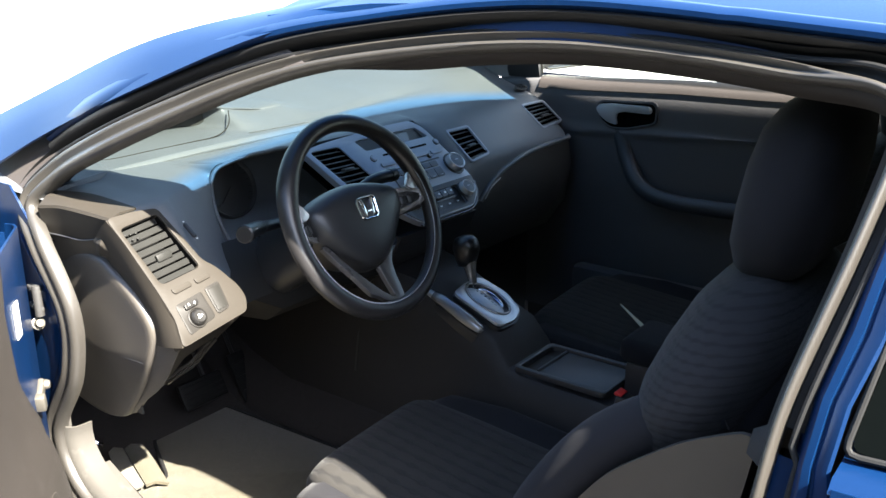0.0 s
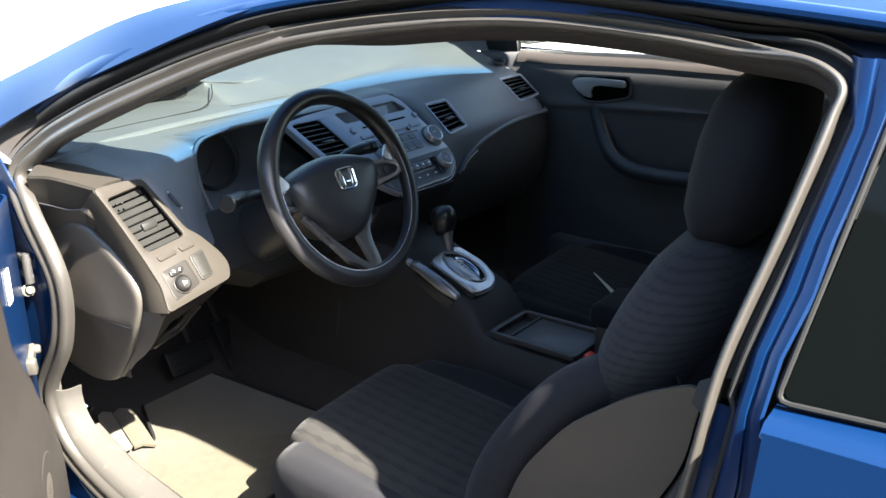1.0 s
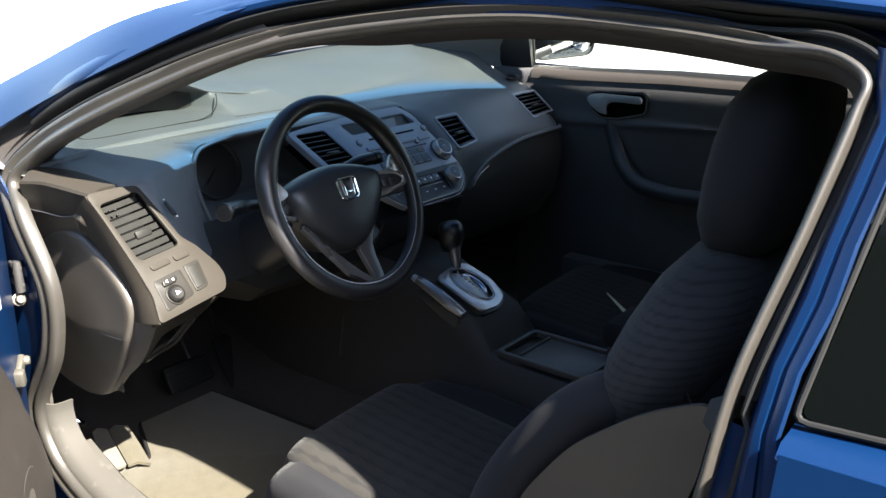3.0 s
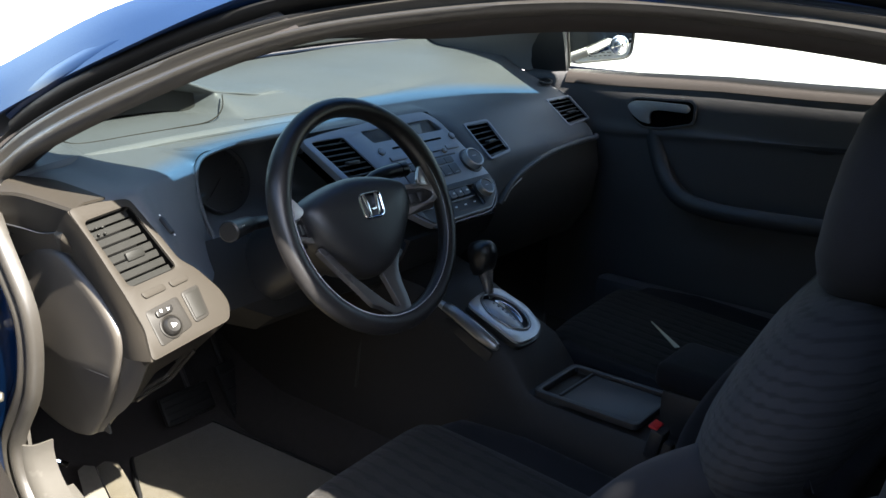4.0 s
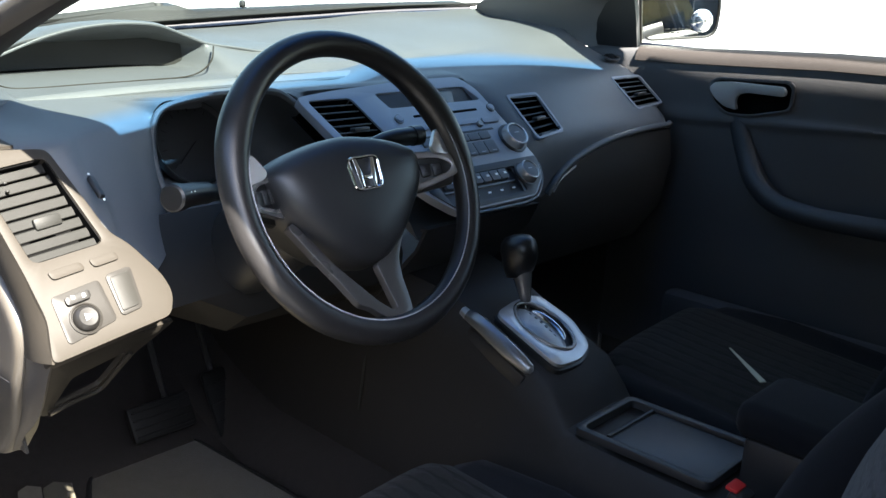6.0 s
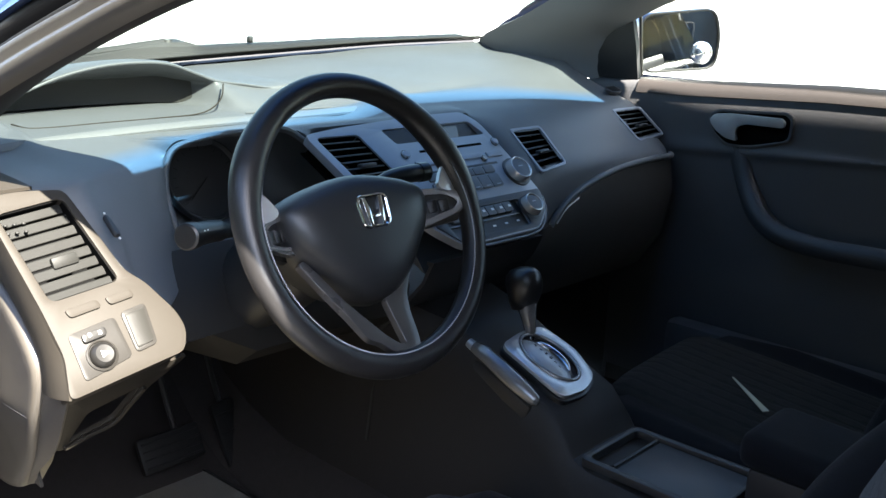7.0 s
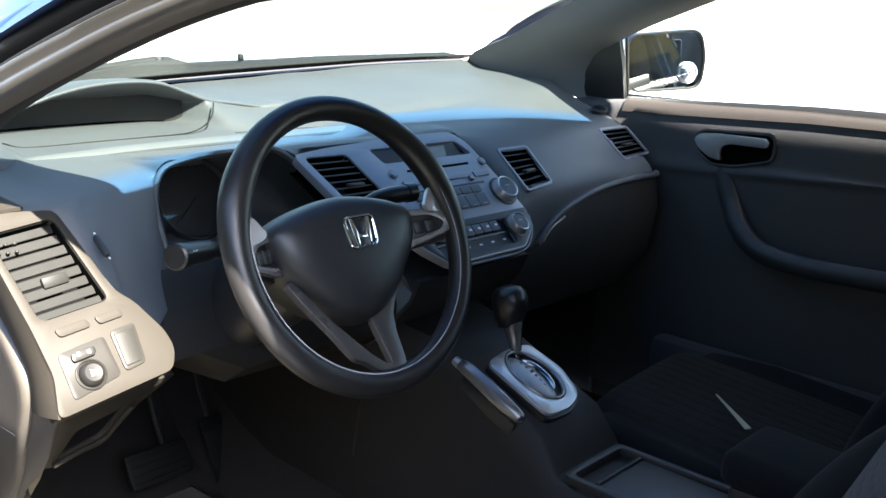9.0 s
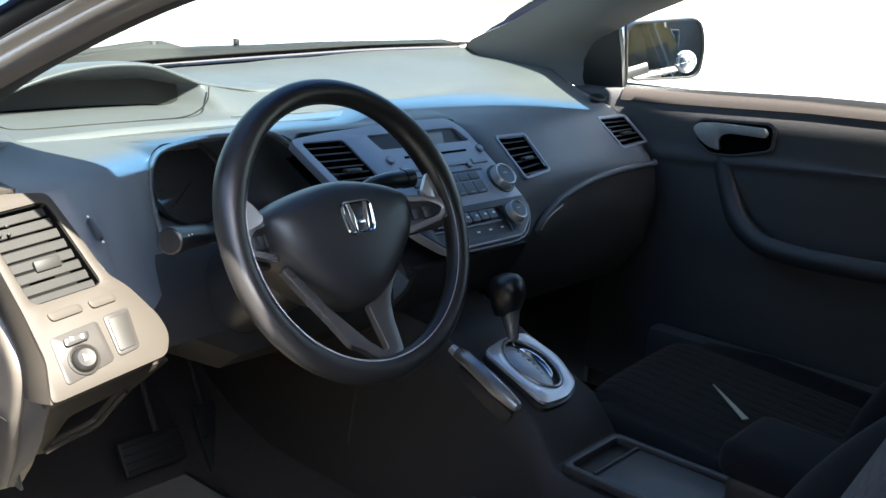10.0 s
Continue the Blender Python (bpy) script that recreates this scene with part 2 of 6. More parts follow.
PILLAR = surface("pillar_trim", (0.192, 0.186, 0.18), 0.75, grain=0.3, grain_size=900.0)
CLOTH = surface("seat_cloth", (0.01088, 0.01088, 0.01258), 0.95, grain=0.6, grain_size=1300.0, mottling=0.2, mottle_size=60.0, spec=0.1, sheen=0.05)
WAVECLOTH = waves("seat_wave_cloth", (0.02238, 0.0212, 0.01944), (0.016, 0.0155, 0.015))
SEATSHELL = surface("seat_vinyl", (0.0192, 0.01536, 0.01152), 0.6, grain=0.3, mottling=0.12, mottle_size=12.0)
CARPET = surface("carpet", (0.0225, 0.0195, 0.018), 1.0, grain=1.0, grain_size=700.0, mottling=0.25, mottle_size=70.0, spec=0.05, sheen=0.2)
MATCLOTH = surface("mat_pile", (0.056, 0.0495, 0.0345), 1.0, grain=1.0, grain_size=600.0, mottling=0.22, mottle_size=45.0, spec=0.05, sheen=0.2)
DOORTRIM = surface("door_trim", (0.06525, 0.06525, 0.06917), 0.55, grain=0.4, grain_size=800.0)
HEADLINER = surface("headliner", (0.4485, 0.4335, 0.4036), 0.95, grain=0.5, grain_size=1200.0)
GLASS = glass("windscreen_glass", (0.86, 0.92, 0.88))
_nt = GLASS.node_tree                      # blue-green shade band along the top of the windscreen
_uv = _nt.nodes.new("ShaderNodeUVMap")
_uv.uv_map = "band"
_sp = _nt.nodes.new("ShaderNodeSeparateXYZ")
_cr = _nt.nodes.new("ShaderNodeValToRGB")
# Below the band the tint is darkened to weaken sun on the dash.
_cr.color_ramp.elements[0].position, _cr.color_ramp.elements[0].color = 0.84, (0.295, 0.340, 0.315, 1)
_cr.color_ramp.elements[1].position, _cr.color_ramp.elements[1].color = 0.99, (0.02, 0.06, 0.14, 1)
_el = _cr.color_ramp.elements.new(0.92)
_el.color = (0.12, 0.30, 0.52, 1)
_nt.links.new(_uv.outputs["UV"], _sp.inputs["Vector"])
_nt.links.new(_sp.outputs["Y"], _cr.inputs["Fac"])
_nt.links.new(_cr.outputs["Color"], _nt.nodes["Transparent BSDF"].inputs["Color"])
SIDEGLASS = glass("side_glass", (0.42, 0.45, 0.42))
DARKGLASS = surface("privacy_glass", (0.0015, 0.002, 0.002), 0.05, mottling=0.05, spec=0.08)
MIRROR = surface("mirror_glass", (0.9, 0.9, 0.9), 0.01, metal=1.0, mottling=0.01)
SCREEN = surface("display_screen", (0.13, 0.1105, 0.0845), 0.2, mottling=0.05, coat=0.5)
CONCRETE = surface("concrete", (0.54, 0.53, 0.50), 0.9, grain=0.5, grain_size=60.0, mottling=0.12, mottle_size=1.5)
STITCH = surface("stitch_thread", (0.40, 0.40, 0.42), 0.8)
WHITE = surface("white_print", (0.7, 0.7, 0.68), 0.6)
RED = surface("red_plastic", (0.5, 0.02, 0.02), 0.4)
STEEL = surface("bare_steel", (0.091, 0.084, 0.07), 0.5, metal=0.5, mottling=0.25, mottle_size=60.0)
STUCCO = surface("yellow_stucco", (0.20, 0.155, 0.06), 0.9, grain=0.4, grain_size=80.0, mottling=0.15, mottle_size=2.0)
ASPHALT = surface("dark_gap", (0.03, 0.03, 0.032), 0.9)

# ---- ground and distance ----
def ground():
    bm = bmesh.new()
    n = 24
    rings = [0.0, 3.0, 8.0, 20.0, 60.0, 200.0, 900.0]
    rows = [[Vector((r * math.cos(2 * math.pi * k / n), r * math.sin(2 * math.pi * k / n), -0.05)) for k in range(n)] for r in rings[1:]]
    bm = grid(rows, close_v=True)
    bm.faces.new([v for v in bm.verts[:n]])
    tagged(part("ground", bm, CONCRETE), "sunlit pale concrete parking ground", "ground", kind="structure")


ground()
DARKWALL = surface("dark_wall", (0.035, 0.045, 0.03), 0.9, grain=0.6, grain_size=40.0, mottling=0.4, mottle_size=3.0)
ROAD = surface("asphalt", (0.085, 0.084, 0.084), 0.9, grain=0.6, grain_size=300.0, mottling=0.2, mottle_size=4.0)
# The lane beside the car is unseen, added to weaken ground bounce.
tagged(part("road", rbox((6.0, 16.0, 0.02), 0.0, pose(-4.05, -1.0, -0.056), 1), ROAD), "unseen dark lane added to cut light bounced off the ground", "road", kind="structure")
tagged(part("road", rbox((14.0, 14.5, 0.02), 0.0, pose(-1.0, -11.2, -0.053), 1), ROAD), "dark asphalt yard behind the car", "road", kind="structure")
# Unseen wall, added to block low sky and darken the car's flank.
tagged(part("west_blocker", rbox((0.3, 16.0, 3.5), 0.02, pose(-4.2, -1.0, 1.7)), DARKWALL), "unseen dark wall added to block low sky on the driver's side", "wall", kind="structure")


# ---- the car's shell ----
car = thing("car_body", "metallic blue two-door car shell with open driver's side", "car")

# the driver's door opening, along its inner seal
OPENING = [(-0.75, 0.26, 0.36), (-0.75, 0.405, 0.43), (-0.75, 0.438, 0.52), (-0.75, 0.352, 0.665), (-0.75, 0.335, 0.781),
           (-0.751, 0.400, 0.905), (-0.734, 0.446, 0.957), (-0.710, 0.395, 1.010), (-0.703, 0.254, 1.077), (-0.665, 0.068, 1.155),
           (-0.620, -0.139, 1.230), (-0.586, -0.320, 1.262), (-0.569, -0.488, 1.276), (-0.570, -0.643, 1.273), (-0.576, -0.779, 1.262),
           (-0.581, -0.868, 1.250), (-0.592, -0.898, 1.231), (-0.605, -0.896, 1.205), (-0.651, -0.879, 1.106), (-0.717, -0.852, 0.968),
           (-0.75, -0.842, 0.86), (-0.75, -0.81, 0.68), (-0.75, -0.73, 0.49), (-0.75, -0.58, 0.37), (-0.75, -0.35, 0.335), (-0.75, 0.0, 0.33)]
RING = spline(OPENING, 8, closed=True)
SIDE_SLOPE = 0.48


def ring_axes(path):
    """Outward in the side's surface, and out of it, at each point."""
    out = []
    n = len(path)
    for i, p in enumerate(path):
        t = (path[(i + 1) % n] - path[(i - 1) % n]).normalized()
        k = min(1.0, max(0.0, (p.z - 0.86) / 0.1))
        nr = Vector((-1, 0, SIDE_SLOPE * k)).normalized()
        o = t.cross(nr).normalized()
        if o.dot(p - Vector((-0.68, -0.25, 0.8))) < 0:
            o = -o
        # on tight inner bends of the hinge pillar keep the offset calm
        out.append((o, nr))
    m = 6
    return [(sum((out[(i + j) % n][0] for j in range(-m, m + 1)), Vector()).normalized(), out[i][1]) for i in range(n)]


AXES = ring_axes(RING)


def width(p):
    """How broad the layers outside the seal are at a place of the ring."""
    if p.z > 0.93:
        return keyed(p.y, [(-0.93, 0.72), (-0.86, 0.6), (-0.75, 0.5), (-0.25, 0.55), (0.12, 0.95), (0.4, 1.0)])
    return keyed(p.y, [(-0.8, 0.9), (-0.4, 1.2), (0.1, 1.2), (0.3, 0.8)])


def recess(p):
    """How far the seal lies behind the outer skin under the roof rail."""
    return keyed(p.z, [(0.96, 0.0), (1.08, 0.016)]) * keyed(p.y, [(-0.88, 0.0), (-0.76, 1.0), (-0.25, 1.0), (0.05, 0.0)])


def band(profile, keep=None, mirrored=False):
    """A strip round the opening from (outward, proud) pairs."""
    rows = []
    pairs = list(zip(RING, AXES))
    if keep is not None:
        n = len(pairs)
        start = next((i for i in range(n) if keep(pairs[i][0]) and not keep(pairs[i - 1][0])), 0)
        pairs = pairs[start:] + pairs[:start]
    for p, (o, nr) in pairs:
        if keep is not None and not keep(p):
            continue
        w = width(p)
        row = [p + o * a * w + nr * (b - recess(p) * min(1.0, max(0.0, (0.060 - a) / 0.03))) for a, b in profile]
        if mirrored:
            row = [Vector((-q.x + 0.06, q.y, q.z + 0.05)) for q in row]
        rows.append(row)
    return grid(rows, close_u=keep is None)


# painted flange behind the seal, then the gutter rubber, then the outer skin
part("door_flange", band([(0.0, -0.012), (0.010, -0.008), (0.042, -0.010), (0.048, 0.004)], lambda p: p.z <= 0.935), BLUE, car, "blue painted door flange")
# Upper part of the blue flange, its shade put in as rubber black.
part("upper_flange", band([(0.0, -0.012), (0.010, -0.008), (0.042, -0.010), (0.048, 0.004)], lambda p: p.z >= 0.945), BLACKRUBBER, car, "upper door flange, shade on its blue put in as black")
SEAL = [(-0.014, -0.014), (-0.015, -0.002), (-0.012, 0.006), (-0.006, 0.0095), (0.000, 0.0085), (0.004, 0.0045), (0.007, 0.0048), (0.011, 0.010), (0.016, 0.0125), (0.021, 0.010), (0.024, 0.003), (0.025, -0.010)]
SEAL_REAR = [(a * 0.7, b) for a, b in ((-0.008, -0.014), (-0.0085, -0.004), (-0.0075, 0.003), (-0.005, 0.007), (-0.0025, 0.009), (0.0, 0.0095), (0.0025, 0.009), (0.005, 0.007), (0.0070, 0.003), (0.008, -0.004), (0.008, -0.008), (0.008, -0.014))]
seal_rows = []
for p, (o, nr) in zip(RING, AXES):
    big = keyed(p.y, [(-0.74, 0.5), (-0.2, 0.62), (0.25, 1.0)]) if p.z > 0.95 else keyed(p.y, [(-0.8, 0.5), (-0.5, 0.9), (0.2, 1.0)])
    rear = keyed(p.y, [(-0.86, 1.0), (-0.76, 0.0)])
    seal_rows.append([p + o * lerp(a * big, c, rear) + nr * (lerp(b, d, rear) - recess(p)) for (a, b), (c, d) in zip(SEAL, SEAL_REAR)])
seal_bm = grid(seal_rows, close_u=True, close_v=True)
part("door_seal", seal_bm, RUBBER, car, "grey double-ribbed rubber door seal", smooth=60)
part("seal_lip", tube([p + nr * (0.002 - recess(p)) + o * 0.030 * width(p) for p, (o, nr) in zip(RING, AXES)], 0.0035, 8, closed=True), BLACKRUBBER, car, "black seal lip")
RAIL = [p for p in RING if p.z > 0.93 and -0.70 < p.y < 0.40] + spline([(-0.5715, -0.72, 1.269), (-0.575, -0.90, 1.256), (-0.583, -1.15, 1.232), (-0.603, -1.42, 1.170), (-0.64, -1.62, 1.09)], 10)
start = next(i for i in range(len(RAIL)) if RAIL[i].z > 0.93)
RAIL = RAIL[start:]


def rail(profile, mirrored=False, first=0.5):
    """A strip along the roof rail from (outward, proud) pairs."""
    nr = Vector((-1, 0, SIDE_SLOPE)).normalized()
    n = len(RAIL)
    rows = []
    for i, p in enumerate(RAIL):
        if p.y > first:
            continue
        t = (RAIL[min(n - 1, i + 3)] - RAIL[max(0, i - 3)]).normalized()
        o = t.cross(nr).normalized()
        if o.z < 0:
            o = -o
        wd = keyed(p.y, [(-1.6, 0.5), (-0.9, 0.5), (-0.25, 0.55), (0.12, 0.95), (0.4, 1.0)])
        row = [p + o * u * wd + nr * v for u, v in profile]
        rows.append([Vector((-q.x + 0.06, q.y, q.z + 0.05)) for q in row] if mirrored else row)
    return grid(rows)


part("roof_seal", rail([(0.046, -0.004), (0.048, 0.006), (0.054, 0.010), (0.061, 0.008), (0.063, -0.002)]), BLACKRUBBER, car, "black gutter rubber", smooth=60)
TRIM_ROOF = [(0.0, -0.004), (-0.012, -0.006), (-0.020, -0.012), (-0.024, -0.024), (-0.020, -0.045), (0.0, -0.07), (0.05, -0.085)]
TRIM_FRONT = [(0.0, -0.004), (0.004, -0.012), (0.008, -0.022), (0.013, -0.034), (0.022, -0.048), (0.034, -0.062), (0.05, -0.075)]
TRIM_REAR = [(0.0, -0.004), (0.0, -0.014), (-0.016, -0.030), (-0.036, -0.050), (-0.042, -0.070), (-0.030, -0.100), (0.03, -0.13)]
trim_rows = []
start = next(i for i in range(len(RING)) if RING[i].z > 0.9 and RING[i - 1].z <= 0.9)
for i in range(len(RING)):
    p, (o, nr) = RING[(start + i) % len(RING)], AXES[(start + i) % len(RING)]
    if p.z <= 0.9:
        break
    k = keyed(p.y, [(-0.30, 1.0), (-0.08, 0.0)])
    r = keyed(p.z, [(1.20, 1.0), (1.25, 0.0)]) if p.y < -0.8 else 0.0
    row = [(lerp(lerp(a1, a2, k), a3, r), lerp(lerp(b1, b2, k), b3, r)) for (a1, b1), (a2, b2), (a3, b3) in zip(TRIM_FRONT, TRIM_ROOF, TRIM_REAR)]
    trim_rows.append([p + o * u * width(p) + nr * (v - recess(p)) for u, v in row])
# Shaded copy of the brown trim, darkened for the roof edge and rear pillar.
TRIMSHADED = surface("brown_trim_shaded", (0.017, 0.0145, 0.0135), 0.8, grain=0.3, grain_size=900.0, spec=0.2)
part("inner_trim", grid(trim_rows), TRIMSHADED, car, "brown-grey inner roof and pillar trim, its shade put into the colour")
SKIN = [(0.060, 0.000), (0.066, 0.014), (0.076, 0.016), (0.095, 0.010), (0.112, -0.008), (0.122, -0.03)]
part("roof_rail", rail(SKIN), BLUE, car, "glossy blue roof rail")
part("roof_rail", rail(SKIN, True, -0.05), BLUE, car, "glossy blue roof rail")
part("door_flange", band([(0.0, -0.012), (0.010, -0.008), (0.048, -0.006), (0.060, 0.0)], lambda p: p.z > 0.93 and p.y < -0.05, True), BLUE, car)


def roof():
    rows = []
    for y in [-0.06, -0.10, -0.16, -0.22, -0.30, -0.40, -0.50, -0.62, -0.85, -1.1, -1.35, -1.6]:
        ze = keyed(y, [(-1.7, 1.16), (-1.2, 1.27), (-0.6, 1.315), (-0.25, 1.312), (0.0, 1.292)])
        xe = keyed(y, [(-1.7, 0.50), (-0.9, 0.535), (-0.3, 0.550), (0.0, 0.590)])
        row = []
        for k in range(25):
            u = k / 12 - 1
            ease = max(0.0, (y + 0.66) / 0.60) ** 2
            bow = 0.10 * max(0, 1 - u * u) * ease
            lap = 0.03 * max(0.0, (abs(u) - 0.72) / 0.28) ** 1.5 * ease
            row.append(Vector((0.03 + (xe + 0.03) * u, y + bow + lap, ze - 0.30 * lap + 0.025 * (u + 1) + 0.048 * (1 - abs(u) ** 2.4))))
        row = [row[0] + Vector((-0.014, 0, -0.045))] + row + [row[-1] + Vector((0.014, 0, -0.045))]
        rows.append(row)
    return solid(grid(rows), 0.004)


part("roof", roof(), BLUE, car, "glossy blue metal roof")


def lining():
    rows = []
    for y in [-0.06, -0.18, -0.38, -0.6, -0.85, -1.1, -1.35, -1.6]:
        ze = keyed(y, [(-1.7, 1.12), (-1.2, 1.23), (-0.6, 1.270), (-0.25, 1.258), (0.0, 1.235)])
        rows.append([Vector((0.03 + 0.58 * (k / 8 - 1), y, ze + 0.025 * (k / 8) + 0.04 * (1 - abs(k / 8 - 1) ** 2.4))) for k in range(17)])
    return solid(grid(rows), 0.01)


part("headliner", lining(), HEADLINER, car, "pale grey cloth headliner")

# windscreen, its black border and the cowl in front of it
SCREEN_LOW = spline([(-0.70, 0.70, 1.02), (-0.45, 0.86, 1.030), (-0.2, 0.93, 1.040), (0.05, 0.95, 1.052), (0.3, 0.93, 1.066), (0.5, 0.88, 1.080), (0.72, 0.79, 1.092)], 5)
SCREEN_TOP = spline([(-0.56, -0.06, 1.282), (-0.3, 0.01, 1.322), (0.0, 0.04, 1.342), (0.3, 0.01, 1.352), (0.57, -0.06, 1.332)], 7)


def at_fraction(path, t):
    f = t * (len(path) - 1)
    i = min(int(f), len(path) - 2)
    return path[i].lerp(path[i + 1], f - i)


def windscreen(a, b, n=30, push=0.0):
    rows = []
    for k in range(n + 1):
        t = k / n
        p, q = at_fraction(SCREEN_LOW, t), at_fraction(SCREEN_TOP, t)
        rows.append([p.lerp(q, s) + Vector((0, 0.25, 0.9)) * (0.042 * math.sin(math.pi * s) + push) for s in [lerp(a, b, j / 8) for j in range(9)]])
    bm = grid(rows)
    uv = bm.loops.layers.uv.new("band")
    for i, v in enumerate(bm.verts):
        for l in v.link_loops:
            l[uv].uv = ((i // 9) / n, lerp(a, b, (i % 9) / 8))
    return bm


part("windscreen", windscreen(0.0, 1.0), GLASS, car, "windscreen glass, darkened to dim the sun on the dash")
part("windscreen_border", solid(windscreen(-0.005, 0.022, push=-0.004), 0.002), BLACKRUBBER, car, "black printed glass border")


def cowl():
    rows = []
    for k in range(31):
        p = at_fraction(SCREEN_LOW, k / 30)
        up = keyed(p.x, [(-0.70, 0.030), (-0.33, 0.024), (-0.22, 0.034), (-0.05, 0.045), (0.0, 0.044), (0.03, 0.028), (0.30, 0.022), (0.60, 0.016)])
        rows.append([p + Vector((0, 0.005, -0.016)), p + Vector((0, 0.035, up - 0.016)), p + Vector((0, 0.08, up - 0.012)), p + Vector((0, 0.14, up - 0.03)), p + Vector((0, 0.17, -0.05))])
    return solid(grid(rows), 0.006)


part("cowl", cowl(), LOWER, car, "weathered grey plastic cowl below the windscreen")


def bonnet():
    rows = []
    for j in range(9):
        s = j / 8
        row = []
        for k in range(21):
            u = k / 10 - 1
            row.append(Vector((0.76 * u, 1.10 - 0.20 * u * u + 0.78 * s, 0.985 + 0.03 * u - 0.02 * u * u - 0.10 * s - 0.20 * s * s - 0.05 * s * u * u)))
        rows.append(row)
    return solid(grid(rows), 0.004)


part("bonnet", bonnet(), BLUE, car, "blue sloping bonnet")


def side_shell(s, y0, y1, z0, z1, bulge, name, ztop=None):
    """A body side panel; s is -1 for the driver's side."""
    rows = []
    for j in range(13):
        t = j / 12
        row = []
        for k in range(17):
            y = lerp(y0, y1, k / 16)
            zt = z1 if ztop is None else ztop(y)
            z = lerp(z0, zt, t)
            row.append(Vector((s * (0.775 + bulge * math.sin(math.pi * min(1, 0.15 + t * 0.85)) - 0.02 * (1 - t) ** 2), y, z + (0.05 if s > 0 else 0))))
        rows.append(row)
    return part(name, solid(grid(rows), 0.004), BLUE, car)


belt = lambda y: 0.935 + 0.03 * (-0.9 - y)
side_shell(-1, -0.915, -2.15, 0.2, 0.93, 0.07, "rear_quarter_panel", belt)
side_shell(1, -0.915, -2.15, 0.2, 0.93, 0.07, "rear_quarter_panel", belt)
side_shell(-1, 0.50, 1.85, 0.25, 0.90, 0.06, "front_wing", lambda y: 0.94 - 0.16 * (y - 0.5))
side_shell(1, 0.50, 1.85, 0.25, 0.90, 0.06, "front_wing", lambda y: 0.94 - 0.16 * (y - 0.5))


def cross(rows, name, material, label, th=0.004):
    """A panel across the car, from (y, z at the side, half width, crown) rows."""
    return part(name, solid(grid([[Vector((hw * u, y, z + crown * (1 - u * u) + 0.025 * (u + 1))) for u in [k / 8 - 1 for k in range(17)]] for y, z, hw, crown in rows]), th), material, car, label)


cross([(-1.58, 1.165, 0.535, 0.046), (-1.75, 1.08, 0.56, 0.040), (-1.95, 0.985, 0.60, 0.03)], "rear_window", DARKGLASS, "dark rear window glass")
cross([(-1.93, 0.985, 0.76, 0.02), (-2.05, 0.980, 0.765, 0.02), (-2.14, 0.965, 0.77, 0.015)], "boot_lid", BLUE, "blue boot lid")
cross([(-2.14, 0.965, 0.77, 0.015), (-2.20, 0.80, 0.80, 0.0), (-2.24, 0.55, 0.80, 0.0), (-2.17, 0.25, 0.77, 0.0)], "rear_bumper", BLUE, "blue rear bumper")
cross([(1.87, 0.665, 0.76, 0.03), (1.98, 0.60, 0.74, 0.02), (2.02, 0.45, 0.74, 0.0), (1.95, 0.22, 0.72, 0.0)], "front_bumper", BLUE, "blue front bumper")
for wx, wy in ((-0.775, 1.02), (0.775, 1.02), (-0.775, -1.63), (0.775, -1.63)):
    sd = 1 if wx > 0 else -1
    wheel_at = basis((wx, wy, 0.26), (0, 1, 0), (sd, 0, 0))
    tyre = part("tyre", lathe([(0.20, -0.10), (0.29, -0.10), (0.31, -0.08), (0.31, 0.05), (0.29, 0.075), (0.20, 0.07)], 36, wheel_at), BLACKRUBBER, car, "black rubber tyre")
    part("rim", lathe([(0.0, 0.05), (0.05, 0.055), (0.06, 0.03), (0.18, 0.04), (0.20, 0.07), (0.21, 0.065), (0.21, -0.05)], 30, wheel_at), SILVER, tyre, "silver wheel rim")


def rear_pillar():
    """The driver's side rear pillar between door opening and rear side window."""
    front, back = [], []
    for z in [0.30, 0.5, 0.7, 0.86, 0.935, 0.99, 1.05, 1.1, 1.15, 1.2, 1.235, 1.262]:
        x = -0.75 + SIDE_SLOPE * max(0.0, z - 0.90)
        yf = keyed(z, [(0.30, -0.80), (0.5, -0.80), (0.7, -0.845), (0.86, -0.872), (0.968, -0.878), (1.106, -0.898), (1.2, -0.914), (1.262, -0.90)])
        yb = keyed(z, [(0.30, -0.93), (0.86, -0.925), (0.95, -0.905), (1.075, -0.928), (1.2, -0.946), (1.262, -0.955)])
        front.append((x, yf, z))
        back.append((x, yb, z))
    rows = []
    for (xa, ya, z), (xb, yb, _) in zip(front, back):
        rows.append([Vector((xa + 0.035, ya + 0.012, z)), Vector((xa - 0.004, ya, z)), Vector((xa - 0.012, lerp(ya, yb, 0.18), z)), Vector((xa - 0.013, lerp(ya, yb, 0.40), z)),
                     Vector((xa - 0.009, lerp(ya, yb, 0.43), z)), Vector((xa - 0.009, lerp(ya, yb, 0.50), z)), Vector((xa - 0.013, lerp(ya, yb, 0.60), z)),
                     Vector((xa - 0.016, lerp(ya, yb, 0.90), z)), Vector((xb - 0.014, yb, z))])
    return solid(grid(rows), 0.003)


part("rear_pillar", rear_pillar(), BLUE, car, "blue rear door pillar with pressed ridges")

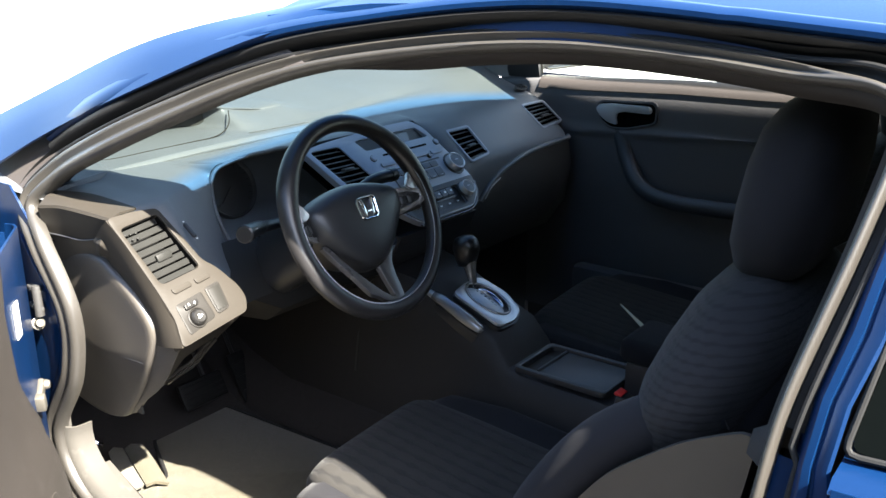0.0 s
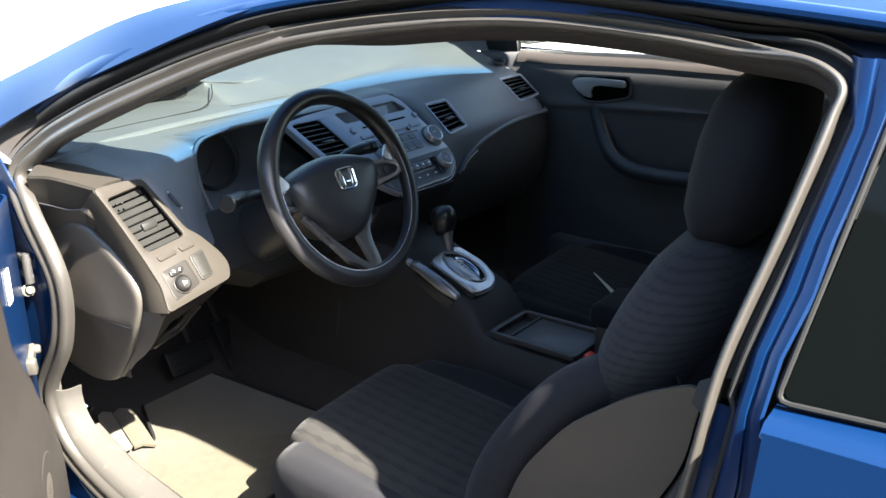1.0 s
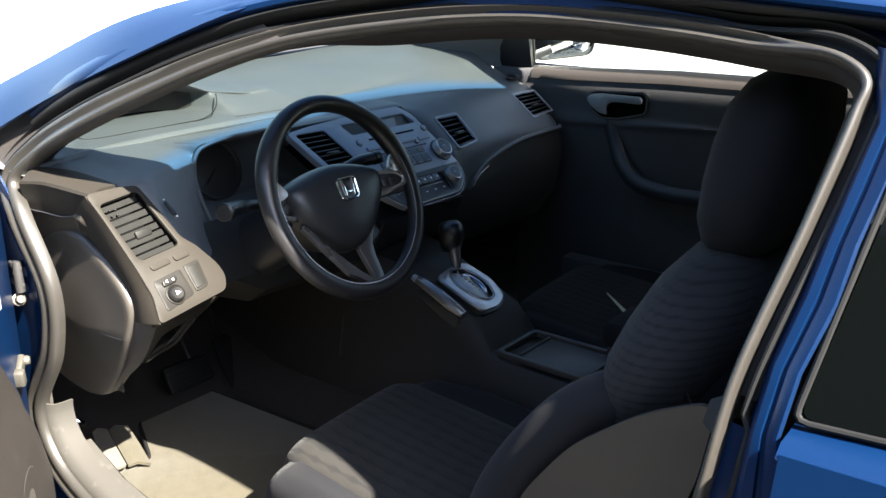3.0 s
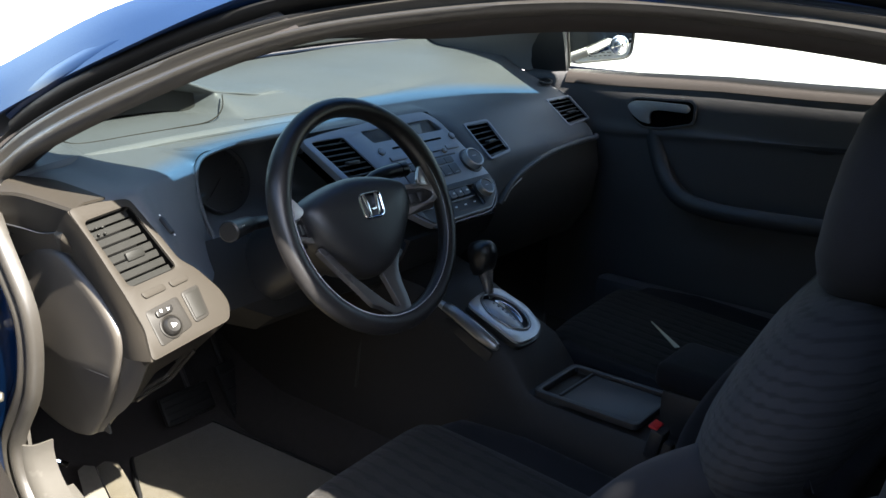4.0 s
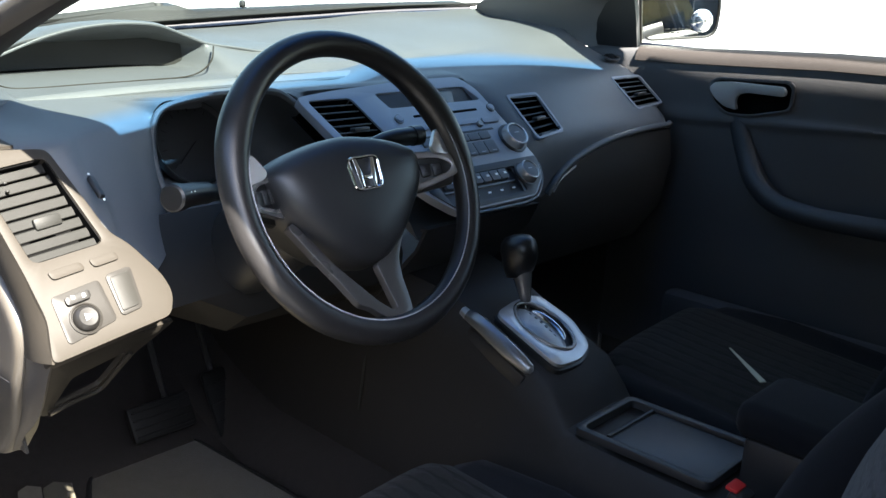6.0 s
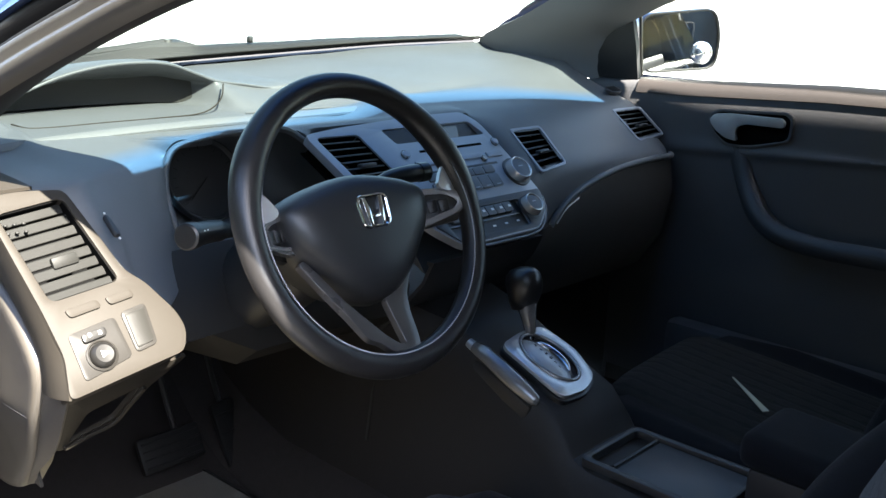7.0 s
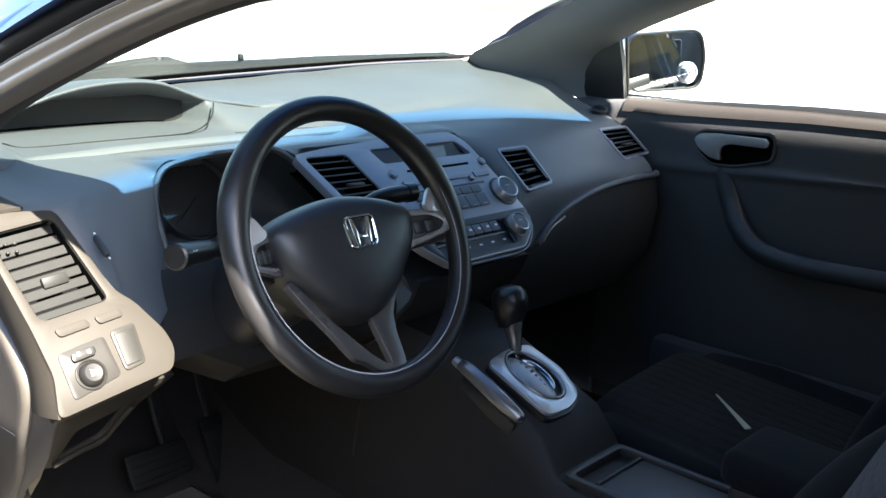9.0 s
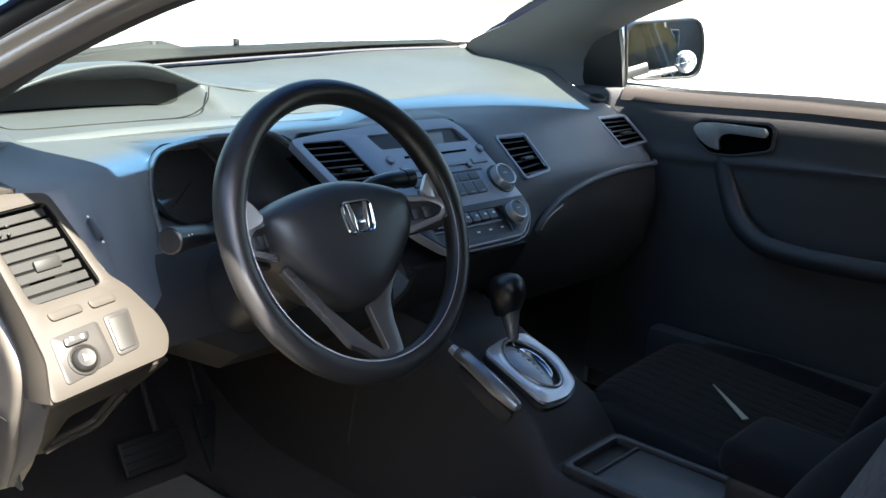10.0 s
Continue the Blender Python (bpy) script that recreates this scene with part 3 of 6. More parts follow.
# rear side window, its rubber frame
def quarter_loop(inset, push):
    """The window's outline: straight runs with tight corners."""
    pts = [Vector(p) for p in ((-0.725, -0.912 - inset, 0.946 + inset), (-0.715, -1.10, 0.955 + inset), (-0.70, -1.42, 0.985 + inset), (-0.665, -1.60 + inset, 1.05), (-0.615, -1.42, 1.165 - inset),
                                (-0.592, -1.15, 1.228 - inset), (-0.588, -0.957 - inset, 1.243 - inset))]
    out = []
    for i, p in enumerate(pts):
        q, r = pts[i - 1], pts[(i + 1) % len(pts)]
        a, b = p.lerp(q, min(0.4, 0.014 / (q - p).length)), p.lerp(r, min(0.4, 0.014 / (r - p).length))
        out += [a.lerp(p, t).lerp(p.lerp(b, t), t) for t in (0, 0.33, 0.66, 1)]
    return [p + Vector((-1, 0, 0.4)).normalized() * push for p in out]


qw = quarter_loop(0.0, 0.012)
part("window_rubber", tube(qw, 0.0035, 8, closed=True, flat=1.0), BLACKRUBBER, car, "dark window edge rubber")
bmq = bmesh.new()
bmq.faces.new([bmq.verts.new(p) for p in quarter_loop(0.004, 0.008)])
part("rear_side_window", solid(bmq, 0.004), DARKGLASS, car, "dark tinted rear side glass", smooth=0)

across = Matrix.Translation((0.06, 0, 0.05)) @ Matrix.Diagonal((-1, 1, 1, 1))
bmq = bmesh.new()
bmq.faces.new([bmq.verts.new(across @ p) for p in quarter_loop(-0.02, 0.004)])
part("rear_side_window", solid(bmq, 0.004), DARKGLASS, car, "dark tinted rear side glass", smooth=0)
bmq = rear_pillar()
bmesh.ops.transform(bmq, matrix=across, verts=bmq.verts)
part("rear_pillar", bmq, BLUE, car)
part("belt_ledge", solid(grid([[Vector((-0.776, y, belt(y) - 0.004)), Vector((-0.764, y, belt(y) + 0.006)), Vector((-0.742, y, zw - 0.003)), Vector((-0.715, y, zw + 0.002)), Vector((-0.70, y, zw + 0.002))]
                          for y, zw in ((-0.912, 0.946), (-1.0, 0.950), (-1.1, 0.955), (-1.25, 0.968), (-1.42, 0.987), (-1.62, 1.06), (-1.9, 1.00), (-2.15, 0.975))]), 0.003), BLUE, car, "blue ledge under the rear side window")
# inner closing walls behind the seats and under the floor
part("rear_bulkhead", rbox((1.42, 0.03, 1.0), 0.01, pose(0, -1.62, 0.72)), CLOTH, car, "dark cloth rear seat back")
for s in (-1, 1):
    part("rear_side_trim", rbox((0.02, 0.72, 1.02), 0.005, pose(s * 0.66, -1.26, 0.72 + (0.02 if s > 0 else 0), 0, s * -14, 0)), LOWER, car, "dark rear side trim")
part("passenger_kick_panel", rbox((0.02, 0.62, 0.62), 0.008, pose(0.742, 0.66, 0.56)), LOWER, car, "dark passenger kick panel")
part("engine_wall", rbox((1.5, 0.03, 0.80), 0.01, pose(0, 1.02, 0.60)), BLACK, car, "dark wall before the footwell")

# hinge pillar under the driver's dash end, and what is bolted to it
def hinge_pillar():
    rows = []
    for z in [0.28, 0.36, 0.45, 0.52, 0.60, 0.68, 0.78, 0.86, 0.93, 0.99]:
        yb = keyed(z, [(0.28, 0.30), (0.40, 0.445), (0.52, 0.465), (0.66, 0.395), (0.78, 0.375), (0.90, 0.42), (0.99, 0.49)])
        rows.append([Vector((-0.7525, yb - 0.018, z)), Vector((-0.7530, yb, z)), Vector((-0.7535, yb + 0.03, z)), Vector((-0.755, yb + 0.09, z)), Vector((-0.77, yb + 0.16, z))])
    return solid(grid(rows), 0.004)


part("hinge_pillar", hinge_pillar(), BLUE, car, "blue door hinge pillar")
part("hinge", join(rbox((0.014, 0.046, 0.012), 0.004, pose(-0.762, 0.420, 0.812, 0, 0, -12)), rbox((0.014, 0.046, 0.012), 0.004, pose(-0.762, 0.420, 0.780, 0, 0, -12)),
                   lathe([(0.0, 0.028), (0.007, 0.028), (0.008, 0.024), (0.008, -0.028), (0.0, -0.028)], 12, pose(-0.766, 0.405, 0.796))), LOWER, car, "dark grey door hinge")
part("hinge_bolt", lathe([(0.0, 0.012), (0.007, 0.012), (0.0085, 0.007), (0.0085, 0.004), (0.012, 0.003), (0.012, 0.0)], 10, basis((-0.768, 0.413, 0.752), (0, 1, 0), (-0.1, -0.9, 0.3))), STEEL, car, "bare steel bolt")

# sill, kick panel and floor
def sill():
    rows = []
    for y in [0.40, 0.30, 0.15, 0.0, -0.2, -0.4, -0.55, -0.70, -0.80]:
        f = keyed(y, [(-0.80, 0.10), (-0.55, 0.03), (-0.35, 0.0), (0.1, 0.0), (0.26, 0.025), (0.42, 0.085)])
        rows.append([Vector((-0.742, y, 0.345 + f)), Vector((-0.715, y, 0.358 + f)), Vector((-0.675, y, 0.355 + f)), Vector((-0.655, y, 0.335 + f * 0.6)), Vector((-0.645, y, 0.27)), Vector((-0.64, y, 0.24))])
    return solid(grid(rows), 0.004)


part("sill_trim", sill(), SILLTRIM, car, "scuffed grey plastic sill trim")
part("rocker", rbox((0.10, 1.6, 0.16), 0.03, pose(-0.795, -0.15, 0.24)), BLUE, car, "blue rocker panel")
part("rocker", rbox((0.10, 1.6, 0.16), 0.03, pose(0.80, -0.15, 0.26)), LOWER, car, "dark passenger sill")


def floor_pan():
    rows = []
    for y in [0.95, 0.80, 0.70, 0.62, 0.5, 0.3, 0.0, -0.4, -0.9, -1.6]:
        z = keyed(y, [(0.55, 0.255), (0.66, 0.30), (0.80, 0.42), (0.95, 0.60)])
        row = []
        for k in range(31):
            x = lerp(-0.70, 0.72, k / 30)
            tun = 0.14 * max(0.0, 1 - (abs(x) / 0.17) ** 4) if abs(x) < 0.17 else 0.0
            edge = 0.05 * max(0.0, (abs(x) - 0.64) / 0.08)
            row.append(Vector((x, y, z + tun + edge)))
        rows.append(row)
    return solid(grid(rows), 0.006)


tagged(part("floor", floor_pan(), CARPET), "grey carpeted car floor with a centre tunnel", "floor", kind="structure")
part("kick_panel", solid(grid([[Vector((-0.71, 0.47, z)), Vector((-0.69, 0.54, z)), Vector((-0.66, 0.64, z)), Vector((-0.63, 0.85, z))] for z in (0.24, 0.40, 0.55, 0.70, 0.88)]), 0.006), SILLTRIM, car, "grey kick panel")
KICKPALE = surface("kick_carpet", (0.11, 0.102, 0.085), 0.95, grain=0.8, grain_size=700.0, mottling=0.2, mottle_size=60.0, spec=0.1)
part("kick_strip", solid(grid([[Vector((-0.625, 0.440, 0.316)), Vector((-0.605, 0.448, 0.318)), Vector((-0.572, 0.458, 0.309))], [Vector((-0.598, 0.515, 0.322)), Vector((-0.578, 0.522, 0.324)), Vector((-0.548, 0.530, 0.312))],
                               [Vector((-0.562, 0.598, 0.332)), Vector((-0.545, 0.605, 0.333)), Vector((-0.520, 0.610, 0.318))]]), 0.006), KICKPALE, car, "pale carpet strip")
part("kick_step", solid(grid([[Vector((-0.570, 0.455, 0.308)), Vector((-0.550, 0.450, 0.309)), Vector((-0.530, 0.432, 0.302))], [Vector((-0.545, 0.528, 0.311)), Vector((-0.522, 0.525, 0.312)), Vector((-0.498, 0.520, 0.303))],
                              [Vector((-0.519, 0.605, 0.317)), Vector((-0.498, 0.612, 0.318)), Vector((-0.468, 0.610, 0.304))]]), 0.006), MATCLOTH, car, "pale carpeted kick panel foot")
# lip of the trim along the seal, from the sill up to the dash end
lip = [(p, o) for p, (o, nr) in zip(RING, AXES) if p.z < 0.55 and p.y > 0.0]
fade = lambda z: keyed(z, [(0.36, 1.0), (0.48, 0.85), (0.585, 0.7)])
part("kick_lip", solid(grid([spline([p + o * 0.002 + Vector((0.004, 0, 0)), p - o * 0.020 * fade(p.z) + Vector((0.006, 0, 0)), p - o * 0.036 * fade(p.z) + Vector((0.020, 0, 0)), p - o * 0.040 * fade(p.z) + Vector((0.052, 0, 0))], 3) for p, o in sorted(lip, key=lambda q: q[0].z)]), 0.004), SILLTRIM, car, "grey trim lip along the seal", smooth=60)
part("pull_cable", tube([(-0.67, 0.49, 0.445), (-0.655, 0.485, 0.44), (-0.645, 0.47, 0.432)], 0.005, 8), CHROME, car, "small chrome fastener")


# ---- floor mat ----
mat = thing("floor_mat", "grey carpet floor mat lying in the driver's footwell", "floor mat")
MAT_POLY = rounded([(-0.668, 0.30), (-0.628, 0.452), (-0.588, 0.488), (-0.515, 0.455), (-0.425, 0.635), (-0.22, 0.64), (-0.19, 0.10), (-0.62, 0.10)], 0.030)
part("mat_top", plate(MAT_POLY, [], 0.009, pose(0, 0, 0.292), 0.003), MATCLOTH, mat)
edge_path = [Vector((u, v, 0.290)) for u, v in MAT_POLY]
part("binding", tube(edge_path, 0.005, 6, closed=True), BLACKRUBBER, mat, "dark sewn edge binding")

# ---- dashboard ----
dash = thing("dashboard", "two-tier dark grey plastic dashboard with a hooded display recess", "dashboard")
HOOD = [(-0.60, 1.000), (-0.535, 1.029), (-0.485, 1.051), (-0.408, 1.068), (-0.335, 1.073), (-0.277, 1.069), (-0.227, 1.052), (-0.18, 1.037), (-0.07, 1.020), (0.05, 1.030)]


def base_y(x):
    return keyed(x, [(-0.74, 0.69), (-0.45, 0.85), (-0.2, 0.92), (0.05, 0.94), (0.3, 0.92), (0.5, 0.87), (0.76, 0.78)])


def base_z(x):
    return keyed(x, [(-0.74, 1.000), (-0.2, 1.022), (0.05, 1.034), (0.3, 1.05), (0.5, 1.068), (0.76, 1.082)])


def pod(x, shut=0.0):
    """The upper nine points of the driver's side section; shut goes from the open hooded recess to the plain sloping fascia."""
    h = keyed(x, HOOD)
    top = [(x, base_y(x), base_z(x)), (x, 0.74, lerp(base_z(x), h, 0.75)), (x, 0.588, h)]
    deep = [(0.596, h - 0.009), (0.690, min(1.03, h - 0.012)), (0.705, 1.0), (0.600, 0.9985), (0.507, 0.991), (0.41, 0.982)]
    slope = lambda t: (lerp(0.583, 0.503, t), lerp(h - 0.004, 0.991, t))
    shallow = [slope(0.0), slope(0.2), slope(0.6), slope(1.0), (0.455, 0.9895), (0.41, 0.982)]
    return top + [(x, lerp(p[0], q[0], shut), lerp(p[1], q[1], shut)) for p, q in zip(deep, shallow)]


def shear(pts, xs):
    return [(x, y, z) for (y, z), x in zip(pts, xs)]


FACE_L = [(0.315, 0.972), (0.306, 0.955), (0.300, 0.91), (0.285, 0.86), (0.265, 0.82)]
OPEN = [(0.302, 0.991), (0.41, 0.972), (0.41, 0.868), (0.31, 0.843), (0.27, 0.82)]
DIV = [(0.302, 0.988), (0.284, 0.965), (0.245, 0.915), (0.20, 0.86), (0.17, 0.82)]
DEEP = [(0.306, 0.990), (0.338, 0.950), (0.265, 0.870), (0.195, 0.800), (0.155, 0.770)]


def left_end(x, drop):
    return [(x, base_y(x), base_z(x)), (x, 0.62, 1.000), (x, 0.56, 0.992), (x, 0.545, 0.990), (x, 0.53, 0.988), (x, 0.515, 0.986), (x, 0.50, 0.984), (x, 0.43, 0.976), (x, 0.36, 0.970),
            (x, 0.255, 0.960 - drop), (x, 0.265, 0.935 - drop), (x, 0.235, 0.865 - drop), (x, 0.19, 0.79 - drop), (x, 0.165, 0.76 - drop)]


def passenger(x, zs=0.0, fwd=0.0):
    low = keyed(x, [(0.22, 0.775), (0.27, 0.808), (0.32, 0.840), (0.40, 0.858), (0.50, 0.868), (0.62, 0.873), (0.76, 0.872)])
    b = base_z(x)
    k = keyed(x, [(0.30, 0.0), (0.60, 1.0)])
    near = [(0.31, 0.990), (0.270, 0.9705), (0.226, 0.929), (0.189, 0.891), (0.184, low)]
    far = [(0.31, 0.977), (0.285, 0.960), (0.25, 0.921), (0.213, 0.887), (0.205, low)]
    pts = [(0.74, b - 0.014), (0.64, b - 0.018), (0.60, b - 0.021), (0.56, b - 0.025), (0.52, b - 0.030), (0.48, b - 0.038), (0.43, 1.012 + 0.01 * x), (0.375, 0.999)]
    pts += [(lerp(a[0], c[0], k), lerp(a[1], c[1], k)) for a, c in zip(near, far)]
    return [(x, base_y(x), b)] + [(x, y + fwd * (1 if i > 4 else 0), z + zs) for i, (y, z) in enumerate(pts)]


def stations():
    out = [left_end(-0.752, 0.02)[:7] + [(-0.728, 0.43, 0.968), (-0.712, 0.36, 0.960)] + shear([(0.335, 0.945), (0.33, 0.92), (0.31, 0.87), (0.30, 0.79), (0.29, 0.76)], [-0.705, -0.69, -0.675, -0.67, -0.67]), left_end(-0.66, 0.008)]
    out.append(left_end(-0.605, 0.0)[:9] + shear([(0.26, 0.962), (0.245, 0.95), (0.208, 0.90), (0.16, 0.83), (0.125, 0.785)], [-0.60] * 5))
    out.append(pod(-0.572, 1.0) + shear([(0.275, 0.965), (0.26, 0.952), (0.222, 0.905), (0.175, 0.835), (0.14, 0.79)], [-0.572] * 5))
    out.append(pod(-0.556) + shear([(0.285, 0.967), (0.268, 0.953), (0.235, 0.905), (0.19, 0.84), (0.155, 0.80)], [-0.556] * 5))
    out.append(pod(-0.500) + shear([(0.302, 0.970), (0.29, 0.955), (0.270, 0.908), (0.24, 0.85), (0.21, 0.81)], [-0.50] * 5))
    out.append(pod(-0.462) + shear(FACE_L, [-0.452] * 5))
    out.append(pod(-0.448) + shear(OPEN, [-0.438] * 5))
    out.append(pod(-0.400) + shear(OPEN, [-0.398] * 5))
    out.append(pod(-0.335) + shear(OPEN, [-0.320] * 5))
    out.append(pod(-0.275) + shear(OPEN, [-0.242, -0.225, -0.165, -0.145, -0.14]))
    out.append(pod(-0.262) + shear(DIV, [-0.228, -0.212, -0.150, -0.130, -0.125]))
    out.append(pod(-0.205, 0.72) + shear(DEEP, [-0.20, -0.19, -0.13, -0.11, -0.10]))
    out.append(pod(-0.178, 1.0) + shear(DEEP, [-0.18, -0.17, -0.12, -0.10, -0.09]))
    out.append(pod(-0.10, 1.0) + shear(DEEP, [-0.10, -0.10, -0.08, -0.06, -0.06]))
    mid = passenger(0.05)
    out.append(pod(-0.02, 1.0) + shear(DEEP, [-0.02] * 5))
    out.append(mid[:9] + shear(DEEP, [0.05] * 5))
    out.append(passenger(0.15)[:9] + shear(DEEP, [0.145, 0.145, 0.155, 0.17, 0.17]))
    out.append(passenger(0.165)[:9] + shear([(0.31, 0.986), (0.280, 0.968), (0.240, 0.932), (0.195, 0.882), (0.168, 0.80)], [0.160, 0.163, 0.178, 0.195, 0.20]))
    for x in (0.24, 0.32, 0.45, 0.58, 0.68):
        out.append(passenger(x))
    out.append(passenger(0.735, -0.004, 0.03))
    out.append(passenger(0.765, -0.012, 0.09))
    return out


ST = [spline(s, 5) for s in stations()]
cols = [spline([s[j] for s in ST], 6) for j in range(len(ST[0]))]

# face of the centre stack and of the passenger side, as planes for what sits in them
STACK_AT = basis((0.02, 0.225, 0.93), (1, 0, 0), (0, -0.695, 0.719))
RV = [(0.194, 0.040), (0.272, 0.040), (0.279, -0.040), (0.205, -0.049)]
PV_AT = basis((0.650, 0.266, 0.940), (1, 0.02, 0), (0.0, -0.72, 0.695))
PV = [(-0.050, 0.036), (0.050, 0.034), (0.070, -0.034), (-0.028, -0.040)]


LP_AT = basis((-0.633, 0.15, 0.839), (1, 0, 0), (0, -0.825, 0.565))
LV = [(-0.074, 0.128), (0.003, 0.138), (0.036, 0.028), (-0.048, 0.018)]


def inside(poly, u, v):
    hit = False
    for (a, b), (c, d) in zip(poly, poly[1:] + poly[:1]):
        if (b > v) != (d > v) and u < (c - a) * (v - b) / (d - b) + a:
            hit = not hit
    return hit


def pierce(bm, at, poly, reach):
    inv = at.inverted()
    cut = []
    for f in bm.faces:
        q = inv @ f.calc_center_median()
        if abs(q.z) < reach and inside(poly, q.x, q.y):
            cut.append(f)
    bmesh.ops.delete(bm, geom=cut, context="FACES")


skin = grid(cols)
pierce(skin, STACK_AT, RV, 0.03)
pierce(skin, PV_AT, PV, 0.03)
pierce(skin, LP_AT, [(-0.12, 0.140), (0.010, 0.146), (0.045, 0.02), (-0.10, -0.08)], 0.10)
part("dash_pad", skin, PAD, dash, "grained dark grey dash pad", smooth=50)


DARKSLAT = surface("dark_louver", (0.042, 0.0432, 0.0444), 0.38, grain=0.1)


def slats(parent, at, quad, count, depth, material=LOUVER, tilt=16.0, sink=0.008, size=0.010, thick=0.0022):
    """Louvers between the left and right edges of a four-cornered opening, a tab on the middle one, and the duct
    behind, its shade put in as near-black.
    """
    (a, b), (c, d), (e, f), (g, h) = quad
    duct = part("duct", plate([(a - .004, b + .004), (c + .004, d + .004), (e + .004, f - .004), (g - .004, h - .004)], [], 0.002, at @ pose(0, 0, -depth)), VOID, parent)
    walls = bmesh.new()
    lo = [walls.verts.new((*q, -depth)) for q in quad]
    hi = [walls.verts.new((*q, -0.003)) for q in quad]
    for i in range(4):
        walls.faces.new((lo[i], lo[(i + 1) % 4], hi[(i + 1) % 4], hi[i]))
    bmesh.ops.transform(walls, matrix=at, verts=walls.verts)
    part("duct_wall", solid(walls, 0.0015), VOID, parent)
    for k in range(count):
        t = (k + 0.55) / count
        l = Vector((lerp(a, g, t), lerp(b, h, t), 0))
        r = Vector((lerp(c, e, t), lerp(d, f, t), 0))
        mid, w = (l + r) / 2, (r - l)
        m = at @ Matrix.Translation((mid.x, mid.y, -sink)) @ pose(0, 0, 0, tilt, 0, math.degrees(math.atan2(w.y, w.x)))
        part("louver", rbox((w.length * 0.985, size * 1.25, thick), 0.0009, m, 1), material, parent)
        if k == count // 2:
            part("tab", rbox((w.length * 0.38, size * 1.5, 0.006), 0.002, m @ pose(w.length * 0.06, -0.004, 0.004)), material, parent, "small thumb tab")


def vent(name, label, at, quad, count, frame_mat, flange=0.006, proud=0.0015):
    """A framed air vent let into a face."""
    v = thing(name, label, "air vent", "dashboard air vents")
    cu, cv = sum(q[0] for q in quad) / 4, sum(q[1] for q in quad) / 4
    grow = lambda k: [(cu + (u - cu) * (1 + k / abs(u - cu)), cv + (w - cv) * (1 + k / abs(w - cv))) for u, w in quad]
    part("frame", plate(rounded(grow(flange), 0.010), [rounded(quad, 0.006)], 0.010, at @ pose(0, 0, proud), 0.0012), frame_mat, v)
    slats(v, at, quad, count, 0.035, DARKSLAT, tilt=-52, size=0.0085)
    return v


vent("air_vent", "black louvered air vent in the dash face beside the radio", STACK_AT, RV, 6, STACK)
vent("air_vent", "black louvered air vent at the passenger's end of the dash", PV_AT, PV, 6, STACK)

DEM_AT = basis((0.680, 0.350, 1.0035), (1, 0.12, 0), (0.05, -0.38, 0.92))
part("side_demister", plate([(0.032 * math.cos(2 * math.pi * k / 24), 0.014 * math.sin(2 * math.pi * k / 24)) for k in range(24)], [], 0.006, DEM_AT, 0.0015), BLACK, dash, "small oval side demister")
for k in range(4):
    part("demister_rib", rbox((0.0018, 0.022, 0.002), 0.0, DEM_AT @ pose(-0.015 + 0.010 * k, 0, 0.0005), 1), LOUVER, dash)
# seams on the dash: hood edge, recess lip, ridge
def seam(points, r, material, n=6):
    part("seam", tube(spline(points, n), r, 6), material, dash)


seam([(x, 0.585, keyed(x, HOOD) - 0.0018) for x in (-0.565, -0.52, -0.46, -0.40, -0.335, -0.277, -0.227, -0.19, -0.13, -0.07)], 0.0022, PAD)
seam([(-0.556, 0.54, 0.995), (-0.545, 0.515, 0.9915), (-0.52, 0.507, 0.991), (-0.43, 0.510, 0.9915), (-0.34, 0.512, 0.992), (-0.265, 0.513, 0.9945), (-0.238, 0.517, 1.003), (-0.212, 0.534, 1.016), (-0.190, 0.562, 1.034)], 0.0013, PANEL)
seam([(-0.19, 0.497, 0.9915), (-0.095, 0.493, 0.991), (0.0, 0.492, 0.9905)], 0.0012, PAD)
part("ridge", tube(spline([(-0.70, 0.425, 0.972), (-0.595, 0.44, 0.980), (-0.48, 0.44, 0.986), (-0.354, 0.44, 0.989), (-0.205, 0.44, 0.990), (-0.03, 0.44, 0.991), (0.06, 0.44, 0.992)], 6), 0.008, 8, flat=0.5), PAD, dash)
POD = surface("pod_screen", (0.022, 0.021, 0.019), 0.62, mottling=0.05)
pod_rows = []
for k in range(33):
    x = lerp(-0.556, -0.218, k / 32)
    h = keyed(x, HOOD)
    lid = lerp(h - 0.010, min(1.03, h - 0.012), 0.30) - 0.001
    pod_rows.append([Vector((x, 0.668 - 0.055 * abs(k / 16 - 1) ** 4 + 0.006 * j / 4, lerp(0.998, lid, j / 4))) for j in range(5)])
part("pod_screen", grid(pod_rows), POD, dash, "dark smoked display glass")
part("cluster_rim", tube(spline([(-0.441, 0.272, 0.835), (-0.452, 0.292, 0.89), (-0.454, 0.304, 0.945), (-0.442, 0.306, 0.978), (-0.40, 0.303, 0.992), (-0.32, 0.302, 0.995), (-0.255, 0.301, 0.992), (-0.226, 0.288, 0.970), (-0.19, 0.258, 0.932), (-0.145, 0.208, 0.873)], 6), 0.006, 8, flat=0.7), PAD, dash, "smooth rim of the instrument opening")

# instrument dial in its deep recess
cluster = thing("instrument_cluster", "dark round rev counter in a deep recess", "instrument cluster")
CL_AT = basis((-0.335, 0.398, 0.912), (1, 0, 0), (0, -0.93, 0.36))
part("dial_face", lathe([(0.0, 0.0), (0.058, 0.0), (0.060, 0.002), (0.062, 0.006), (0.064, 0.006), (0.066, 0.0), (0.066, -0.004)], 40, CL_AT), BLACK, cluster)
